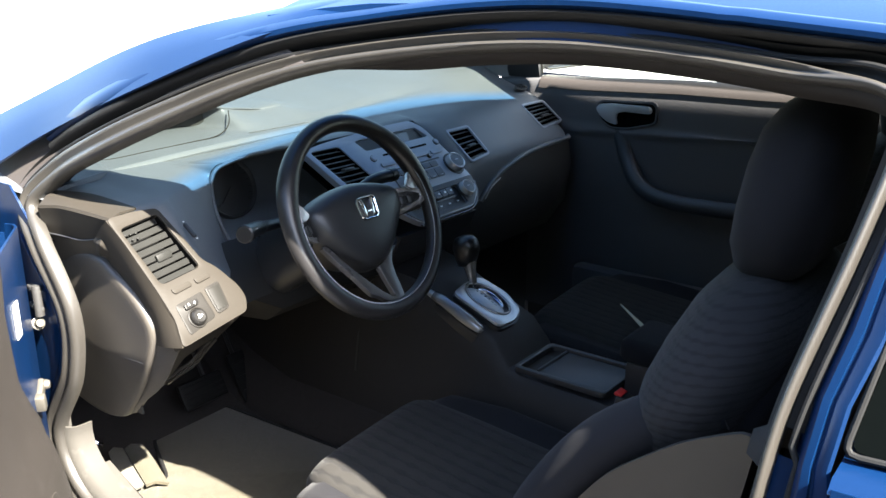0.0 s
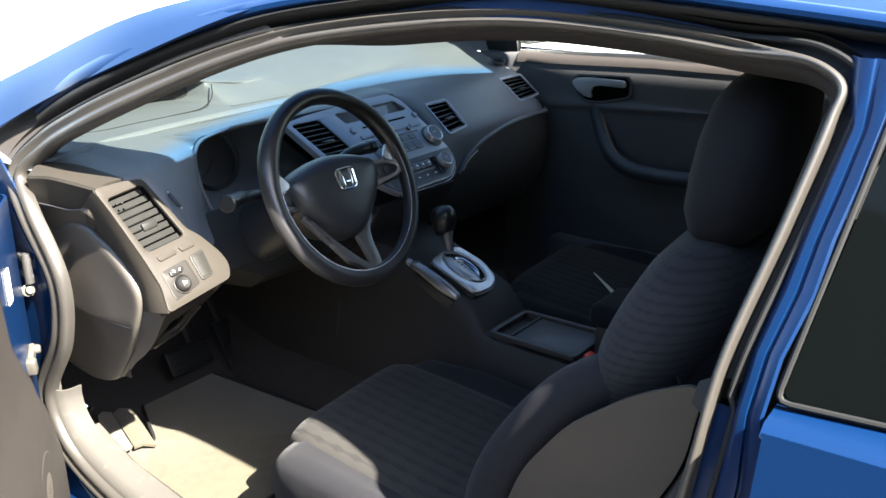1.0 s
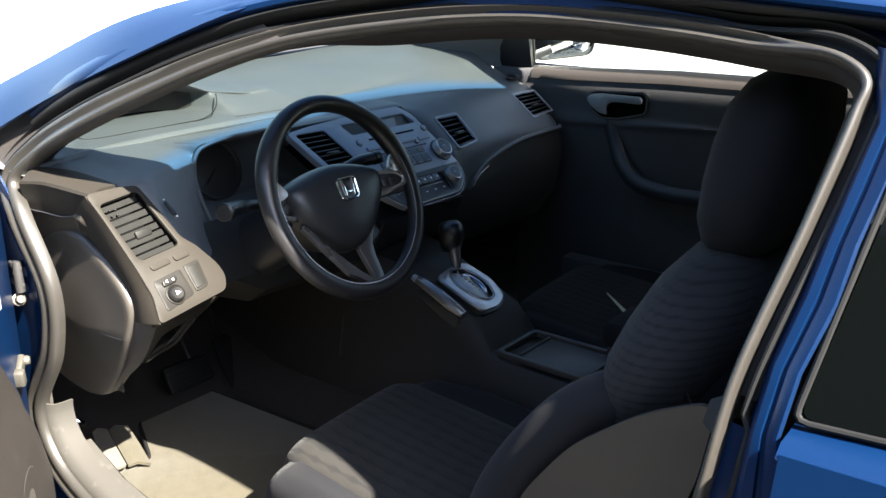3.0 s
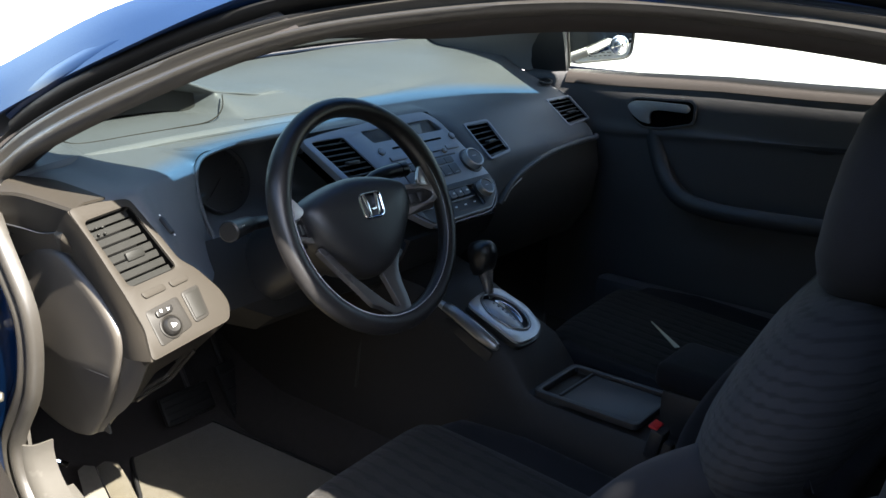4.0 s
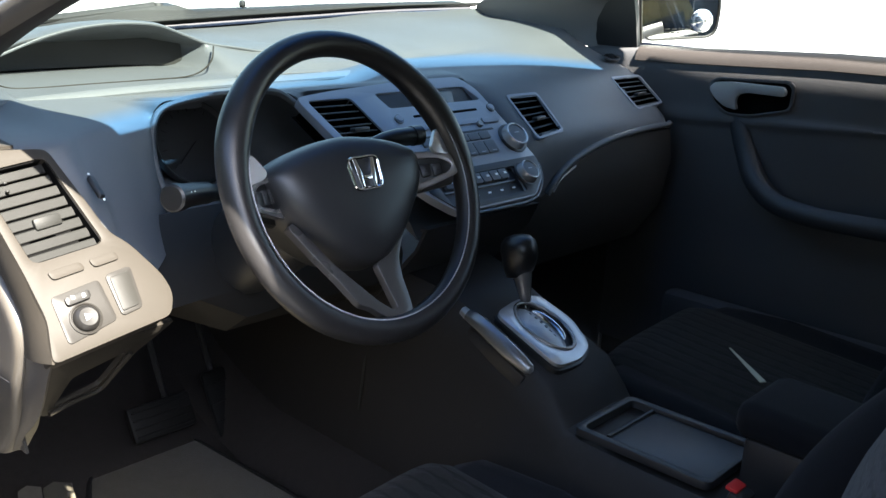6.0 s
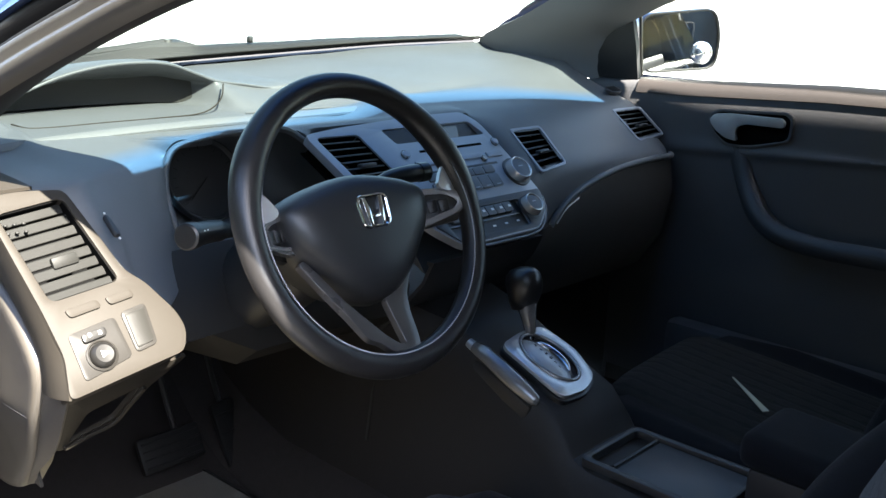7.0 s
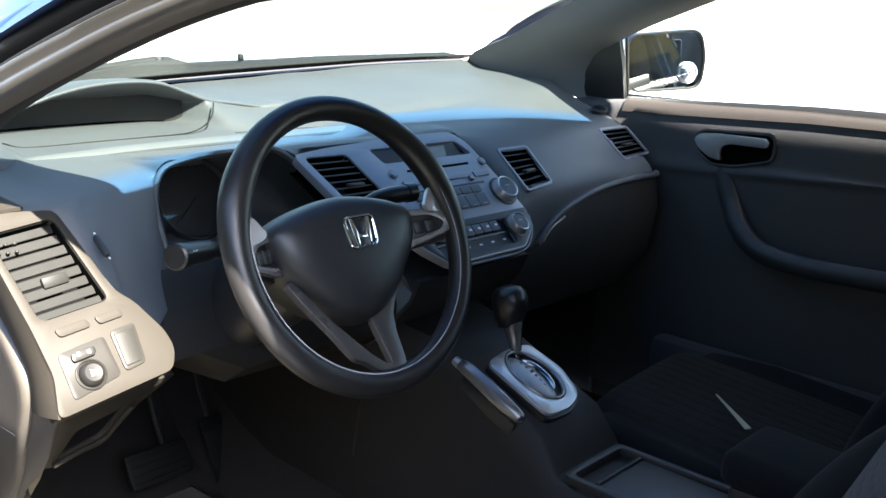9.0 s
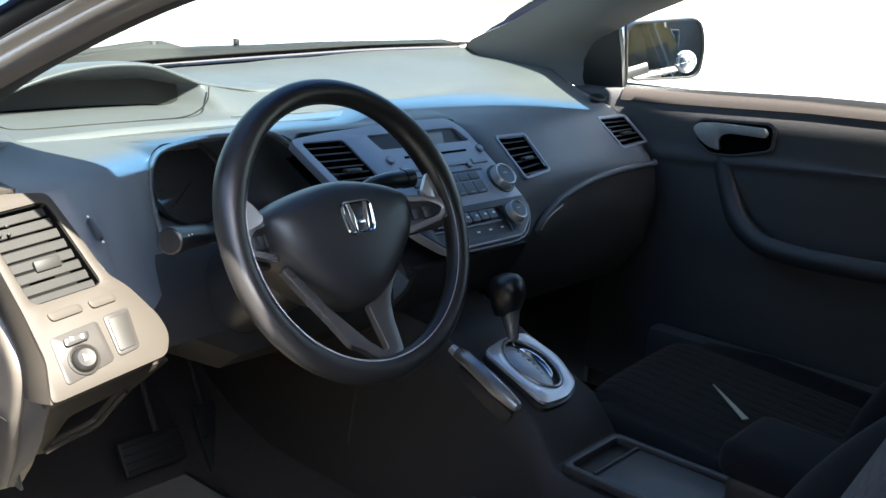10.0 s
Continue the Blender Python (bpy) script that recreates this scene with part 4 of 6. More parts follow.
for k in range(17):
    a = radians(220 - k * 16.2)
    part("dial_mark", rbox((0.007 if k % 2 == 0 else 0.004, 0.0012, 0.0006), 0.0, CL_AT @ Matrix.Translation((0.050 * math.cos(a), 0.050 * math.sin(a), 0.0012)) @ pose(0, 0, 0, 0, 0, math.degrees(a)), 1), LOUVER, cluster)
part("needle", rbox((0.046, 0.002, 0.0015), 0.0005, CL_AT @ pose(0, 0, 0.004, 0, 0, 222) @ pose(0.02, 0, 0), 1), LOUVER, cluster)

# ---- centre stack ----
stack = thing("centre_stack", "blue-grey plastic radio and climate panel", "radio panel")
CV = [(-0.240, 0.072), (-0.158, 0.070), (-0.120, -0.030), (-0.200, -0.030)]
DISP = [(-0.107, 0.074), (0.098, 0.073), (0.119, 0.043), (-0.092, 0.044)]
STACK_OUT = rounded([(-0.258, 0.080), (-0.19, 0.087), (-0.011, 0.096), (0.097, 0.095), (0.125, 0.068), (0.150, -0.02), (0.166, -0.09), (0.150, -0.128), (0.108, -0.158),
                     (-0.08, -0.158), (-0.12, -0.12), (-0.16, -0.055), (-0.212, -0.045)], 0.014)
HV = [(-0.095, -0.096), (0.096, -0.096), (0.094, -0.146), (-0.085, -0.146)]
part("panel", plate(STACK_OUT, [rounded(CV, 0.008), rounded(DISP, 0.006), rounded(HV, 0.006)], 0.014, STACK_AT, 0.003), STACK, stack)
slats(stack, STACK_AT, CV, 8, 0.04, DARKSLAT, tilt=-52, size=0.0085)
part("display_hood", plate(rounded([(-0.112, 0.078), (0.102, 0.077), (0.123, 0.040), (-0.096, 0.040)], 0.006), [], 0.003, STACK_AT @ pose(0, 0, -0.022, 14, 0, 0)), BLACK, stack, "black display recess")
part("display", plate(rounded([(-0.030, 0.071), (0.070, 0.070), (0.062, 0.046), (-0.034, 0.046)], 0.003), [], 0.003, STACK_AT @ pose(0, 0, -0.012, 6, 0, 0)), SCREEN, stack, "brownish unlit radio display")
part("climate_field", plate(rounded([(-0.10, -0.092), (0.10, -0.092), (0.098, -0.150), (-0.09, -0.150)], 0.006), [], 0.003, STACK_AT @ pose(0, 0, -0.006)), BLACK, stack)


STACKDARK = surface("stack_dark", (0.020, 0.0205, 0.0225), 0.42, grain=0.12)
part("climate_surround", plate(rounded([(-0.112, -0.084), (0.161, -0.084), (0.163, -0.092), (0.147, -0.126), (0.106, -0.155), (-0.078, -0.155), (-0.116, -0.116)], 0.006), [rounded(HV, 0.006)], 0.004, STACK_AT @ pose(0, 0, 0.0012), 0.0008), STACKDARK, stack, "dark climate panel field")


def key(u, v, w, h, material=STACK, name="button", rise=0.003, r=0.003):
    return part(name, plate(rounded([(u - w / 2, v + h / 2), (u + w / 2, v + h / 2), (u + w / 2, v - h / 2), (u - w / 2, v - h / 2)], r), [], 0.006, STACK_AT @ pose(0, 0, rise), 0.0012), material, stack)


def mark(u, v, w, h, rise=0.0035, at=None, material=WHITE):
    part("print", rbox((w, h, 0.0004), 0.0, (at or STACK_AT) @ pose(u, v, rise), 1), material, stack)


KEYDARK = surface("key_grey", (0.0715, 0.0754, 0.0832), 0.4, grain=0.1, mottling=0.08)
key(0.020, 0.0235, 0.150, 0.0045, VOID, "slot", 0.0006, 0.001)
for u, v in ((-0.089, 0.021), (0.130, 0.023)):
    part("round_button", lathe([(0.0, 0.0045), (0.0055, 0.0045), (0.0068, 0.003), (0.0068, -0.002)], 16, STACK_AT @ pose(u, v, 0)), STACK, stack)
    part("ring", lathe([(0.0070, 0.002), (0.0085, 0.002), (0.0085, -0.002), (0.0070, -0.002)], 16, STACK_AT @ pose(u, v, 0)), SILVER, stack)
key(-0.055, 0.000, 0.050, 0.011)
key(0.110, -0.001, 0.040, 0.011)
key(0.050, 0.000, 0.060, 0.010)
part("round_button", lathe([(0.0, 0.0045), (0.005, 0.0045), (0.006, 0.003), (0.006, -0.002)], 16, STACK_AT @ pose(0.078, -0.008, 0.001)), SILVER, stack)
key(0.02, -0.0185, 0.17, 0.004, BLACK, "slot", 0.0006, 0.001)
for k in range(6):
    key(-0.060 + 0.0265 * k, -0.030, 0.025, 0.014, KEYDARK)
    key(-0.060 + 0.0265 * k, -0.053, 0.025, 0.024, KEYDARK)
    mark(-0.060 + 0.0265 * k, -0.062, 0.010, 0.0012, 0.0042, material=DARKSILVER)
for k in range(7):
    key(-0.066 + 0.0215 * k, -0.106, 0.0195, 0.018, KEYDARK, rise=0.0005)
    mark(-0.066 + 0.0215 * k, -0.107, 0.006, 0.004, 0.0042, material=WHITE)
for k in range(5):
    mark(-0.05 + 0.03 * k, -0.134, 0.007, 0.003, -0.0025, material=WHITE)
key(0.0, -0.121, 0.170, 0.002, SILVER, "line", -0.002, 0.0005)


KNOBRING = surface("knob_ring", (0.50, 0.50, 0.50), 0.26, metal=0.55, mottling=0.04)


def dial(u, v, r, h):
    m = STACK_AT @ pose(u, v, 0)
    part("knob_collar", lathe([(r * 1.30, -0.002), (r * 1.28, 0.002), (r * 1.12, 0.003), (r * 1.10, 0.001)], 36, m), BLACK, stack, "black knob collar")
    part("knob_ring", lathe([(r * 1.10, -0.002), (r * 1.10, h * 0.25), (r * 1.01, h * 0.85), (r * 0.97, h * 1.02), (r * 0.90, h * 1.05), (r * 0.84, h * 1.0), (r * 0.82, h * 0.85)], 36, m), KNOBRING, stack, "silver knurled knob rim", smooth=50)
    part("knob_face", lathe([(0.0, h * 0.96), (r * 0.5, h * 0.955), (r * 0.78, h * 0.93), (r * 0.83, h * 0.6)], 30, m), KEYDARK, stack, "dark grey knob face", smooth=50)
    part("print", rbox((r * 0.5, r * 0.08, 0.0004), 0.0, m @ pose(0, r * 0.1, h * 0.965), 1), DARKSILVER, stack)


dial(0.136, -0.044, 0.0225, 0.016)
dial(0.114, -0.115, 0.0185, 0.015)
part("lower_lip", tube(spline([STACK_AT @ Vector(q) for q in ((0.165, -0.10, -0.002), (0.150, -0.130, -0.004), (0.108, -0.160, -0.004), (0.02, -0.163, -0.006), (-0.08, -0.160, -0.006))], 6), 0.0028, 8), SILVER, stack, "silver lower edge")

# below the stack
low = thing("lower_centre_panel", "black plastic panel between radio and console", "trim panel")
part("panel", solid(grid([[Vector((x, y, z)) for y, z in ((0.14, 0.800), (0.125, 0.80), (0.145, 0.76), (0.19, 0.71), (0.24, 0.66), (0.27, 0.45))] for x in (-0.115, -0.05, 0.02, 0.09, 0.155)]), 0.006), BLACK, low)

# ---- driver's end of the dash ----
dpan = thing("side_vent_panel", "sunlit silver-grey plastic panel with side vent and switches", "dash trim")
LP_OUT = rounded([(-0.088, 0.150), (-0.040, 0.152), (0.008, 0.148), (0.028, 0.090), (0.044, 0.040), (0.064, 0.020), (0.089, -0.023), (0.094, -0.047), (0.083, -0.072), (-0.062, -0.092), (-0.053, -0.045), (-0.060, 0.01), (-0.076, 0.10)], 0.010)
part("panel", plate(LP_OUT, [rounded(LV, 0.010)], 0.030, LP_AT, 0.004), PANEL, dpan)
slats(dpan, LP_AT, LV, 8, 0.045, LOUVER, tilt=10, sink=0.014, size=0.0090)
for k in range(6):
    part("vane_pin", rbox((0.004, 0.003, 0.006), 0.001, LP_AT @ pose(-0.064 + 0.010 * (k % 3), 0.117 - 0.010 * (k // 3), -0.010)), LOUVER, dpan)


def lkey(name, poly, rise, material, r=0.003, depth=0.006, bevel=0.0012):
    return part(name, plate(rounded(poly, r), [], depth, LP_AT @ pose(0, 0, rise), bevel), material, dpan)


lkey("button", [(-0.038, 0.006), (0.000, 0.011), (0.004, 0.001), (-0.034, -0.004)], 0.003, PANEL, 0.0045)
lkey("button", [(0.010, 0.011), (0.042, 0.015), (0.045, 0.005), (0.014, 0.001)], 0.003, PANEL, 0.0045)
FIELD = surface("switch_field", (0.016, 0.0148, 0.0132), 0.45, grain=0.15, spec=0.15)
KNOBDARK = surface("switch_dark", (0.0085, 0.008, 0.0075), 0.4, grain=0.1, spec=0.3)
COVERGREY = surface("switch_blank", (0.0125, 0.0120, 0.0105), 0.5, grain=0.15, spec=0.15)
lkey("switch_field", [(-0.043, -0.022), (0.014, -0.013), (0.020, -0.062), (-0.040, -0.077)], 0.0015, FIELD, 0.006)
lkey("blank_cover", [(0.022, -0.010), (0.054, -0.005), (0.053, -0.055), (0.026, -0.060)], 0.002, FIELD, 0.006)
lkey("cover_plate", [(0.026, -0.014), (0.050, -0.010), (0.049, -0.051), (0.028, -0.055)], 0.0035, COVERGREY, 0.003)
lkey("selector", [(-0.030, -0.026), (-0.002, -0.022), (-0.002, -0.032), (-0.030, -0.036)], 0.006, KNOBDARK, 0.004)
part("mirror_knob", lathe([(0.0, 0.008), (0.010, 0.0085), (0.013, 0.006), (0.0145, 0.002), (0.0145, -0.002)], 26, LP_AT @ pose(-0.014, -0.053, 0.002)), KNOBDARK, dpan, "round mirror switch")
part("knob_ring", lathe([(0.0150, 0.0005), (0.0165, 0.0025), (0.0180, 0.0018), (0.0180, 0.0)], 26, LP_AT @ pose(-0.014, -0.053, 0.0015)), FIELD, dpan)
part("print", plate([(-0.0035, 0.004), (0.005, 0.0), (-0.0035, -0.004)], [], 0.0004, LP_AT @ pose(-0.014, -0.053, 0.0112)), WHITE, dpan)
for u in (-0.022, -0.010):
    part("print", rbox((0.003, 0.004, 0.0005), 0.0, LP_AT @ pose(u, -0.029 + 0.001, 0.0064), 1), WHITE, dpan)

# bevelled flank of the panel towards the door
E1 = spline([LP_AT @ Vector(q) for q in ((-0.088, 0.148, -0.003), (-0.076, 0.10, -0.003), (-0.060, 0.01, -0.003), (-0.053, -0.045, -0.003), (-0.062, -0.091, -0.003))], 4)
E2 = spline([(-0.706, 0.300, 0.905), (-0.694, 0.268, 0.862), (-0.692, 0.212, 0.822), (-0.691, 0.180, 0.786), (-0.690, 0.182, 0.745)], 4)
part("flank", solid(grid([[a.lerp(b, t) + Vector((-0.006 * math.sin(math.pi * t), 0, 0)) for t in (0, 0.1, 0.25, 0.5, 0.75, 0.9, 1)] for a, b in zip(E1, E2)]), 0.003), PANEL, dpan, "grey bevelled flank")

# cover on the dash end
endcap = thing("dash_end_cover", "dark grey plastic cover on the dash end", "trim panel")
COVER = surface("end_cover", (0.0476, 0.04216, 0.03536), 0.42, grain=0.2, grain_size=1200.0)
END = [(0.380, 0.872), (0.308, 0.877), (0.278, 0.864), (0.250, 0.850), (0.205, 0.817), (0.178, 0.784), (0.175, 0.762), (0.180, 0.742), (0.198, 0.705), (0.249, 0.639), (0.300, 0.585), (0.345, 0.545), (0.43, 0.53), (0.52, 0.56), (0.50, 0.70), (0.46, 0.82)]
end_x = lambda z: keyed(z, [(0.50, -0.655), (0.58, -0.662), (0.72, -0.690), (0.90, -0.692)])
end_loop = spline([(0, y, z) for y, z in END], 5, closed=True)
part("cover", grid([[Vector((end_x(lerp(0.70, q.z, f)) - h, lerp(0.33, q.y, f), lerp(0.70, q.z, f))) for q in end_loop] for f, h in ((1.0, -0.02), (1.0, 0.0), (0.993, 0.005), (0.975, 0.009), (0.94, 0.0105), (0.86, 0.0095), (0.5, 0.010), (0.02, 0.011))], close_v=True, cap=True), COVER, endcap, smooth=60)
part("joint", tube(spline([(end_x(z) - 0.0088, y, z) for y, z in ((0.206, 0.705), (0.27, 0.700), (0.34, 0.694), (0.43, 0.688))], 5), 0.0016, 6), BLACK, endcap)
part("end_base", solid(grid([[Vector((-0.690, y, 0.93)), Vector((-0.687, y, 0.86)), Vector((-0.68, y, 0.75)), Vector((-0.655, y, 0.56))] for y in (0.30, 0.36, 0.44, 0.52)]), 0.004), LOWER, endcap, "dark backing")
SHOULDER = [spline([(-0.655, 0.247, 0.966), (-0.660, 0.30, 0.971), (-0.672, 0.36, 0.977), (-0.700, 0.41, 0.980)], 5),
            spline([(-0.692, 0.240, 0.967), (-0.699, 0.30, 0.972), (-0.708, 0.36, 0.976), (-0.722, 0.408, 0.976)], 5),
            spline([(-0.711, 0.237, 0.961), (-0.718, 0.30, 0.965), (-0.728, 0.36, 0.967), (-0.738, 0.408, 0.962)], 5),
            spline([(-0.714, 0.240, 0.957), (-0.721, 0.302, 0.960), (-0.730, 0.362, 0.962), (-0.740, 0.410, 0.957)], 5),
            spline([(-0.706, 0.298, 0.912), (-0.710, 0.335, 0.905), (-0.716, 0.375, 0.906), (-0.730, 0.415, 0.910)], 5)]
part("shoulder", solid(grid([[p.copy() for p in r] for r in zip(*SHOULDER)]), 0.004), PANEL, endcap, "grey shoulder piece at the door", smooth=22)
part("shoulder_groove", tube([p + Vector((-0.002, 0, 0.001)) for p in SHOULDER[-1]], 0.0016, 6), BLACK, endcap)
lug = bmesh.new()
for q in ((-0.703, 0.262, 0.948), (-0.716, 0.292, 0.914), (-0.712, 0.282, 0.888), (-0.697, 0.252, 0.886), (-0.684, 0.240, 0.912), (-0.722, 0.262, 0.914), (-0.690, 0.300, 0.900)):
    lug.verts.new(q)
bmesh.ops.convex_hull(lug, input=lug.verts)
bmesh.ops.bevel(lug, geom=lug.edges[:], offset=0.002, segments=2, profile=0.5, affect="EDGES")
part("shoulder_lug", lug, PANEL, endcap, "faceted grey lug", smooth=20)
part("shoulder_web", solid(grid([[Vector(p).lerp(Vector(q), t) for t in (0, 0.5, 1)] for p, q in (((-0.704, 0.298, 0.913), (-0.690, 0.295, 0.872)), ((-0.708, 0.335, 0.904), (-0.692, 0.345, 0.862)), ((-0.716, 0.39, 0.906), (-0.70, 0.42, 0.85)), ((-0.742, 0.46, 0.909), (-0.74, 0.50, 0.86)))]), 0.003), COVER, endcap, "dark web under the shoulder")

# knee panel with the coin pocket
TRIMDARK = surface("knee_plastic", (0.011, 0.010, 0.009), 0.65, grain=0.3, spec=0.3)
knee = thing("knee_panel", "grey plastic lower dash panel with an open coin pocket", "dash trim")
KN_AT = basis((-0.686, 0.120, 0.751), (0.162, 0.03, 0.008), (0.212, -0.743, -0.635))
kinv = KN_AT.inverted()
flat2 = lambda pts: [tuple((kinv @ Vector(p)).to_2d()) for p in pts]
KOUT = flat2([(-0.692, 0.112, 0.760), (-0.504, 0.181, 0.740), (-0.525, 0.191, 0.721), (-0.550, 0.199, 0.704), (-0.575, 0.243, 0.645), (-0.660, 0.217, 0.646), (-0.676, 0.196, 0.656)])
POCKET = flat2([(-0.646, 0.167, 0.709), (-0.570, 0.184, 0.715), (-0.589, 0.222, 0.664), (-0.655, 0.208, 0.659)])
part("panel", plate(rounded(KOUT, 0.008), [rounded(POCKET, 0.008)], 0.006, KN_AT, 0.002), PANEL, knee)
part("pocket", plate(flat2([(-0.670, 0.139, 0.735), (-0.558, 0.180, 0.723), (-0.579, 0.227, 0.661), (-0.657, 0.210, 0.656)]), [], 0.003, KN_AT @ pose(0, 0, -0.030)), VOID, knee, "coin pocket floor, its shade put in as near-black")
part("pocket_lip", tube(spline([(-0.659, 0.208, 0.653), (-0.626, 0.215, 0.656), (-0.587, 0.225, 0.657), (-0.575, 0.202, 0.688), (-0.565, 0.184, 0.712)], 5), 0.0034, 8), PANEL, knee, "bright pocket lip")
part("flank", solid(grid([[Vector(p).lerp(Vector(q), t) + Vector((-0.003 * math.sin(math.pi * t), 0, 0)) for t in (0, 0.25, 0.5, 0.75, 1)] for p, q in zip(
    spline([(-0.689, 0.184, 0.744), (-0.688, 0.203, 0.703), (-0.674, 0.252, 0.638), (-0.662, 0.330, 0.556)], 4),
    spline([(-0.692, 0.112, 0.758), (-0.677, 0.194, 0.660), (-0.664, 0.282, 0.592), (-0.650, 0.322, 0.556)], 4))]), 0.003), COVER, knee, "grey knee flank")
part("bolster", solid(grid([[Vector((x, y + 0.02 * math.cos((x + 0.36) * 6), max(z, keyed(x, [(-0.46, 0.758), (-0.37, 0.65)])))) for y, z in ((0.25, 0.85), (0.205, 0.80), (0.185, 0.75), (0.19, 0.71), (0.24, 0.675), (0.40, 0.65), (0.7, 0.70))]
                           for x in (-0.56, -0.52, -0.46, -0.38, -0.30, -0.20, -0.11)]), 0.006), TRIMDARK, knee, "dark knee bolster")
DIM_AT = basis((-0.585, 0.202, 0.917), (0.0, 0.84, 0.54), (0.35, -0.52, 0.78))
part("dimmer_wheel", rbox((0.034, 0.008, 0.008), 0.003, DIM_AT), BLACK, dash, "black dimmer thumb wheel")
for e in (-0.021, 0.021):
    part("print", rbox((0.003, 0.003, 0.002), 0.0008, DIM_AT @ pose(e, 0, 0.001), 1), WHITE, dash)

# ---- glove box ----
glove = thing("glove_box", "dark plastic glove box under the passenger's dash", "glove box")
LID = [(0.24, 0.868), (0.208, 0.86), (0.198, 0.80), (0.215, 0.70), (0.27, 0.62), (0.40, 0.58), (0.75, 0.56)]
part("lid", solid(grid([[Vector((x, y, min(z, keyed(x, [(0.22, 0.775), (0.27, 0.806), (0.32, 0.836), (0.40, 0.854), (0.50, 0.864), (0.76, 0.868)])))) for y, z in ((0.24, 0.87), (0.208, 0.86), (0.198, 0.80), (0.215, 0.70), (0.27, 0.62), (0.40, 0.58), (0.75, 0.56))]
                         for x in (0.17, 0.22, 0.27, 0.32, 0.40, 0.50, 0.62, 0.70)] + [[Vector((0.722, y + 0.02, z)) for y, z in LID], [Vector((0.730, y + 0.10, z)) for y, z in LID]]), 0.006), LOWER, glove)
part("trim_arc", tube(spline([(0.252, 0.182, 0.790), (0.264, 0.180, 0.806), (0.288, 0.181, 0.824), (0.322, 0.183, 0.841), (0.394, 0.188, 0.858), (0.488, 0.194, 0.870), (0.613, 0.195, 0.876), (0.69, 0.198, 0.875), (0.718, 0.215, 0.873)], 6), 0.0065, 10), PAD, glove, "grey arched trim line")
part("lid_gap", tube(spline([(0.282, 0.190, 0.788), (0.303, 0.189, 0.811), (0.345, 0.189, 0.829)], 5), 0.002, 6), DARKSILVER, glove)

# ---- steering wheel ----
wheel = thing("steering_wheel", "black leather steering wheel with silver lower spokes", "steering wheel")
W_AT = basis((-0.3583, -0.0009, 0.9256), (1, 0, 0), (0.009, -0.905, 0.4254))
R0 = 0.1728
w = lambda u, v, h=0.0: W_AT @ Vector((u, v, h))
ring_pts = [w(R0 * math.cos(2 * math.pi * k / 96), R0 * math.sin(2 * math.pi * k / 96)) for k in range(96)]
part("rim", tube(ring_pts, [0.0156 + 0.0032 * max(0.0, math.cos(2 * math.pi * (abs((k % 96) - 24) / 96) - radians(62))) ** 12 for k in range(96)], 16, closed=True), LEATHER, wheel, "worn black leather rim")


def pad(outline, levels):
    """A domed pad from an outline shrunk level by level."""
    cu = sum(p[0] for p in outline) / len(outline)
    cv = sum(p[1] for p in outline) / len(outline)
    return grid([[w(cu + (u - cu) * s, cv + (v - cv) * s, h) for u, v in outline] for s, h in levels], close_v=True, cap=True)


HUB = spline([(x, y, 0) for x, y in ((-0.119, 0.024), (-0.113, 0.038), (-0.090, 0.050), (-0.060, 0.0585), (-0.030, 0.064), (0.0, 0.0665), (0.030, 0.064), (0.060, 0.0585), (0.090, 0.050), (0.113, 0.038), (0.119, 0.024),
                                    (0.110, -0.008), (0.088, -0.036), (0.066, -0.060), (0.045, -0.078), (0.022, -0.091), (0.0, -0.095), (-0.022, -0.091), (-0.045, -0.078), (-0.066, -0.060), (-0.088, -0.036), (-0.110, -0.008))], 3, closed=True)
HUB = [(p.x, p.y) for p in HUB]
part("hub_pad", pad(HUB, [(0.96, -0.060), (1.0, -0.044), (0.995, -0.032), (0.97, -0.020), (0.925, -0.011), (0.86, -0.0045), (0.76, 0.0005), (0.60, 0.0045), (0.40, 0.0065), (0.2, 0.0074), (0.02, 0.0076)]), BLACK, wheel, "black airbag pad", smooth=60)
part("hub_back", pad(HUB, [(0.80, -0.11), (0.92, -0.075), (0.96, -0.055), (0.5, -0.054)]), BLACK, wheel)
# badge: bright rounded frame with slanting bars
W_AT0, W_AT = W_AT, W_AT @ pose(0.0017, 0.0065, -0.0105) @ Matrix.Diagonal((0.89, 0.80, 1.0, 1.0))
BADGE = rounded([(-0.026, 0.027), (0.026, 0.027), (0.023, -0.020), (-0.023, -0.020)], 0.011, 6)
part("badge_ring", tube([w(u, v + 0.004, 0.0195) for u, v in BADGE], 0.0022, 8, closed=True), CHROME, wheel, "chrome badge frame")
for s in (-1, 1):
    part("badge_bar", plate([(s * 0.0185, 0.0255), (s * 0.0120, 0.0255), (s * 0.0078, 0.004), (s * 0.0082, -0.019), (s * 0.0130, -0.019)], [], 0.004, W_AT @ pose(0, 0.004, 0.0215), 0.0006), CHROME, wheel)
part("badge_bar", plate([(-0.0085, 0.006), (-0.0055, -0.0005), (0.0055, -0.0005), (0.0085, 0.006), (0.0080, -0.0065), (-0.0080, -0.0065)], [], 0.004, W_AT @ pose(0, 0.004, 0.0212), 0.0005), CHROME, wheel)

W_AT = W_AT0


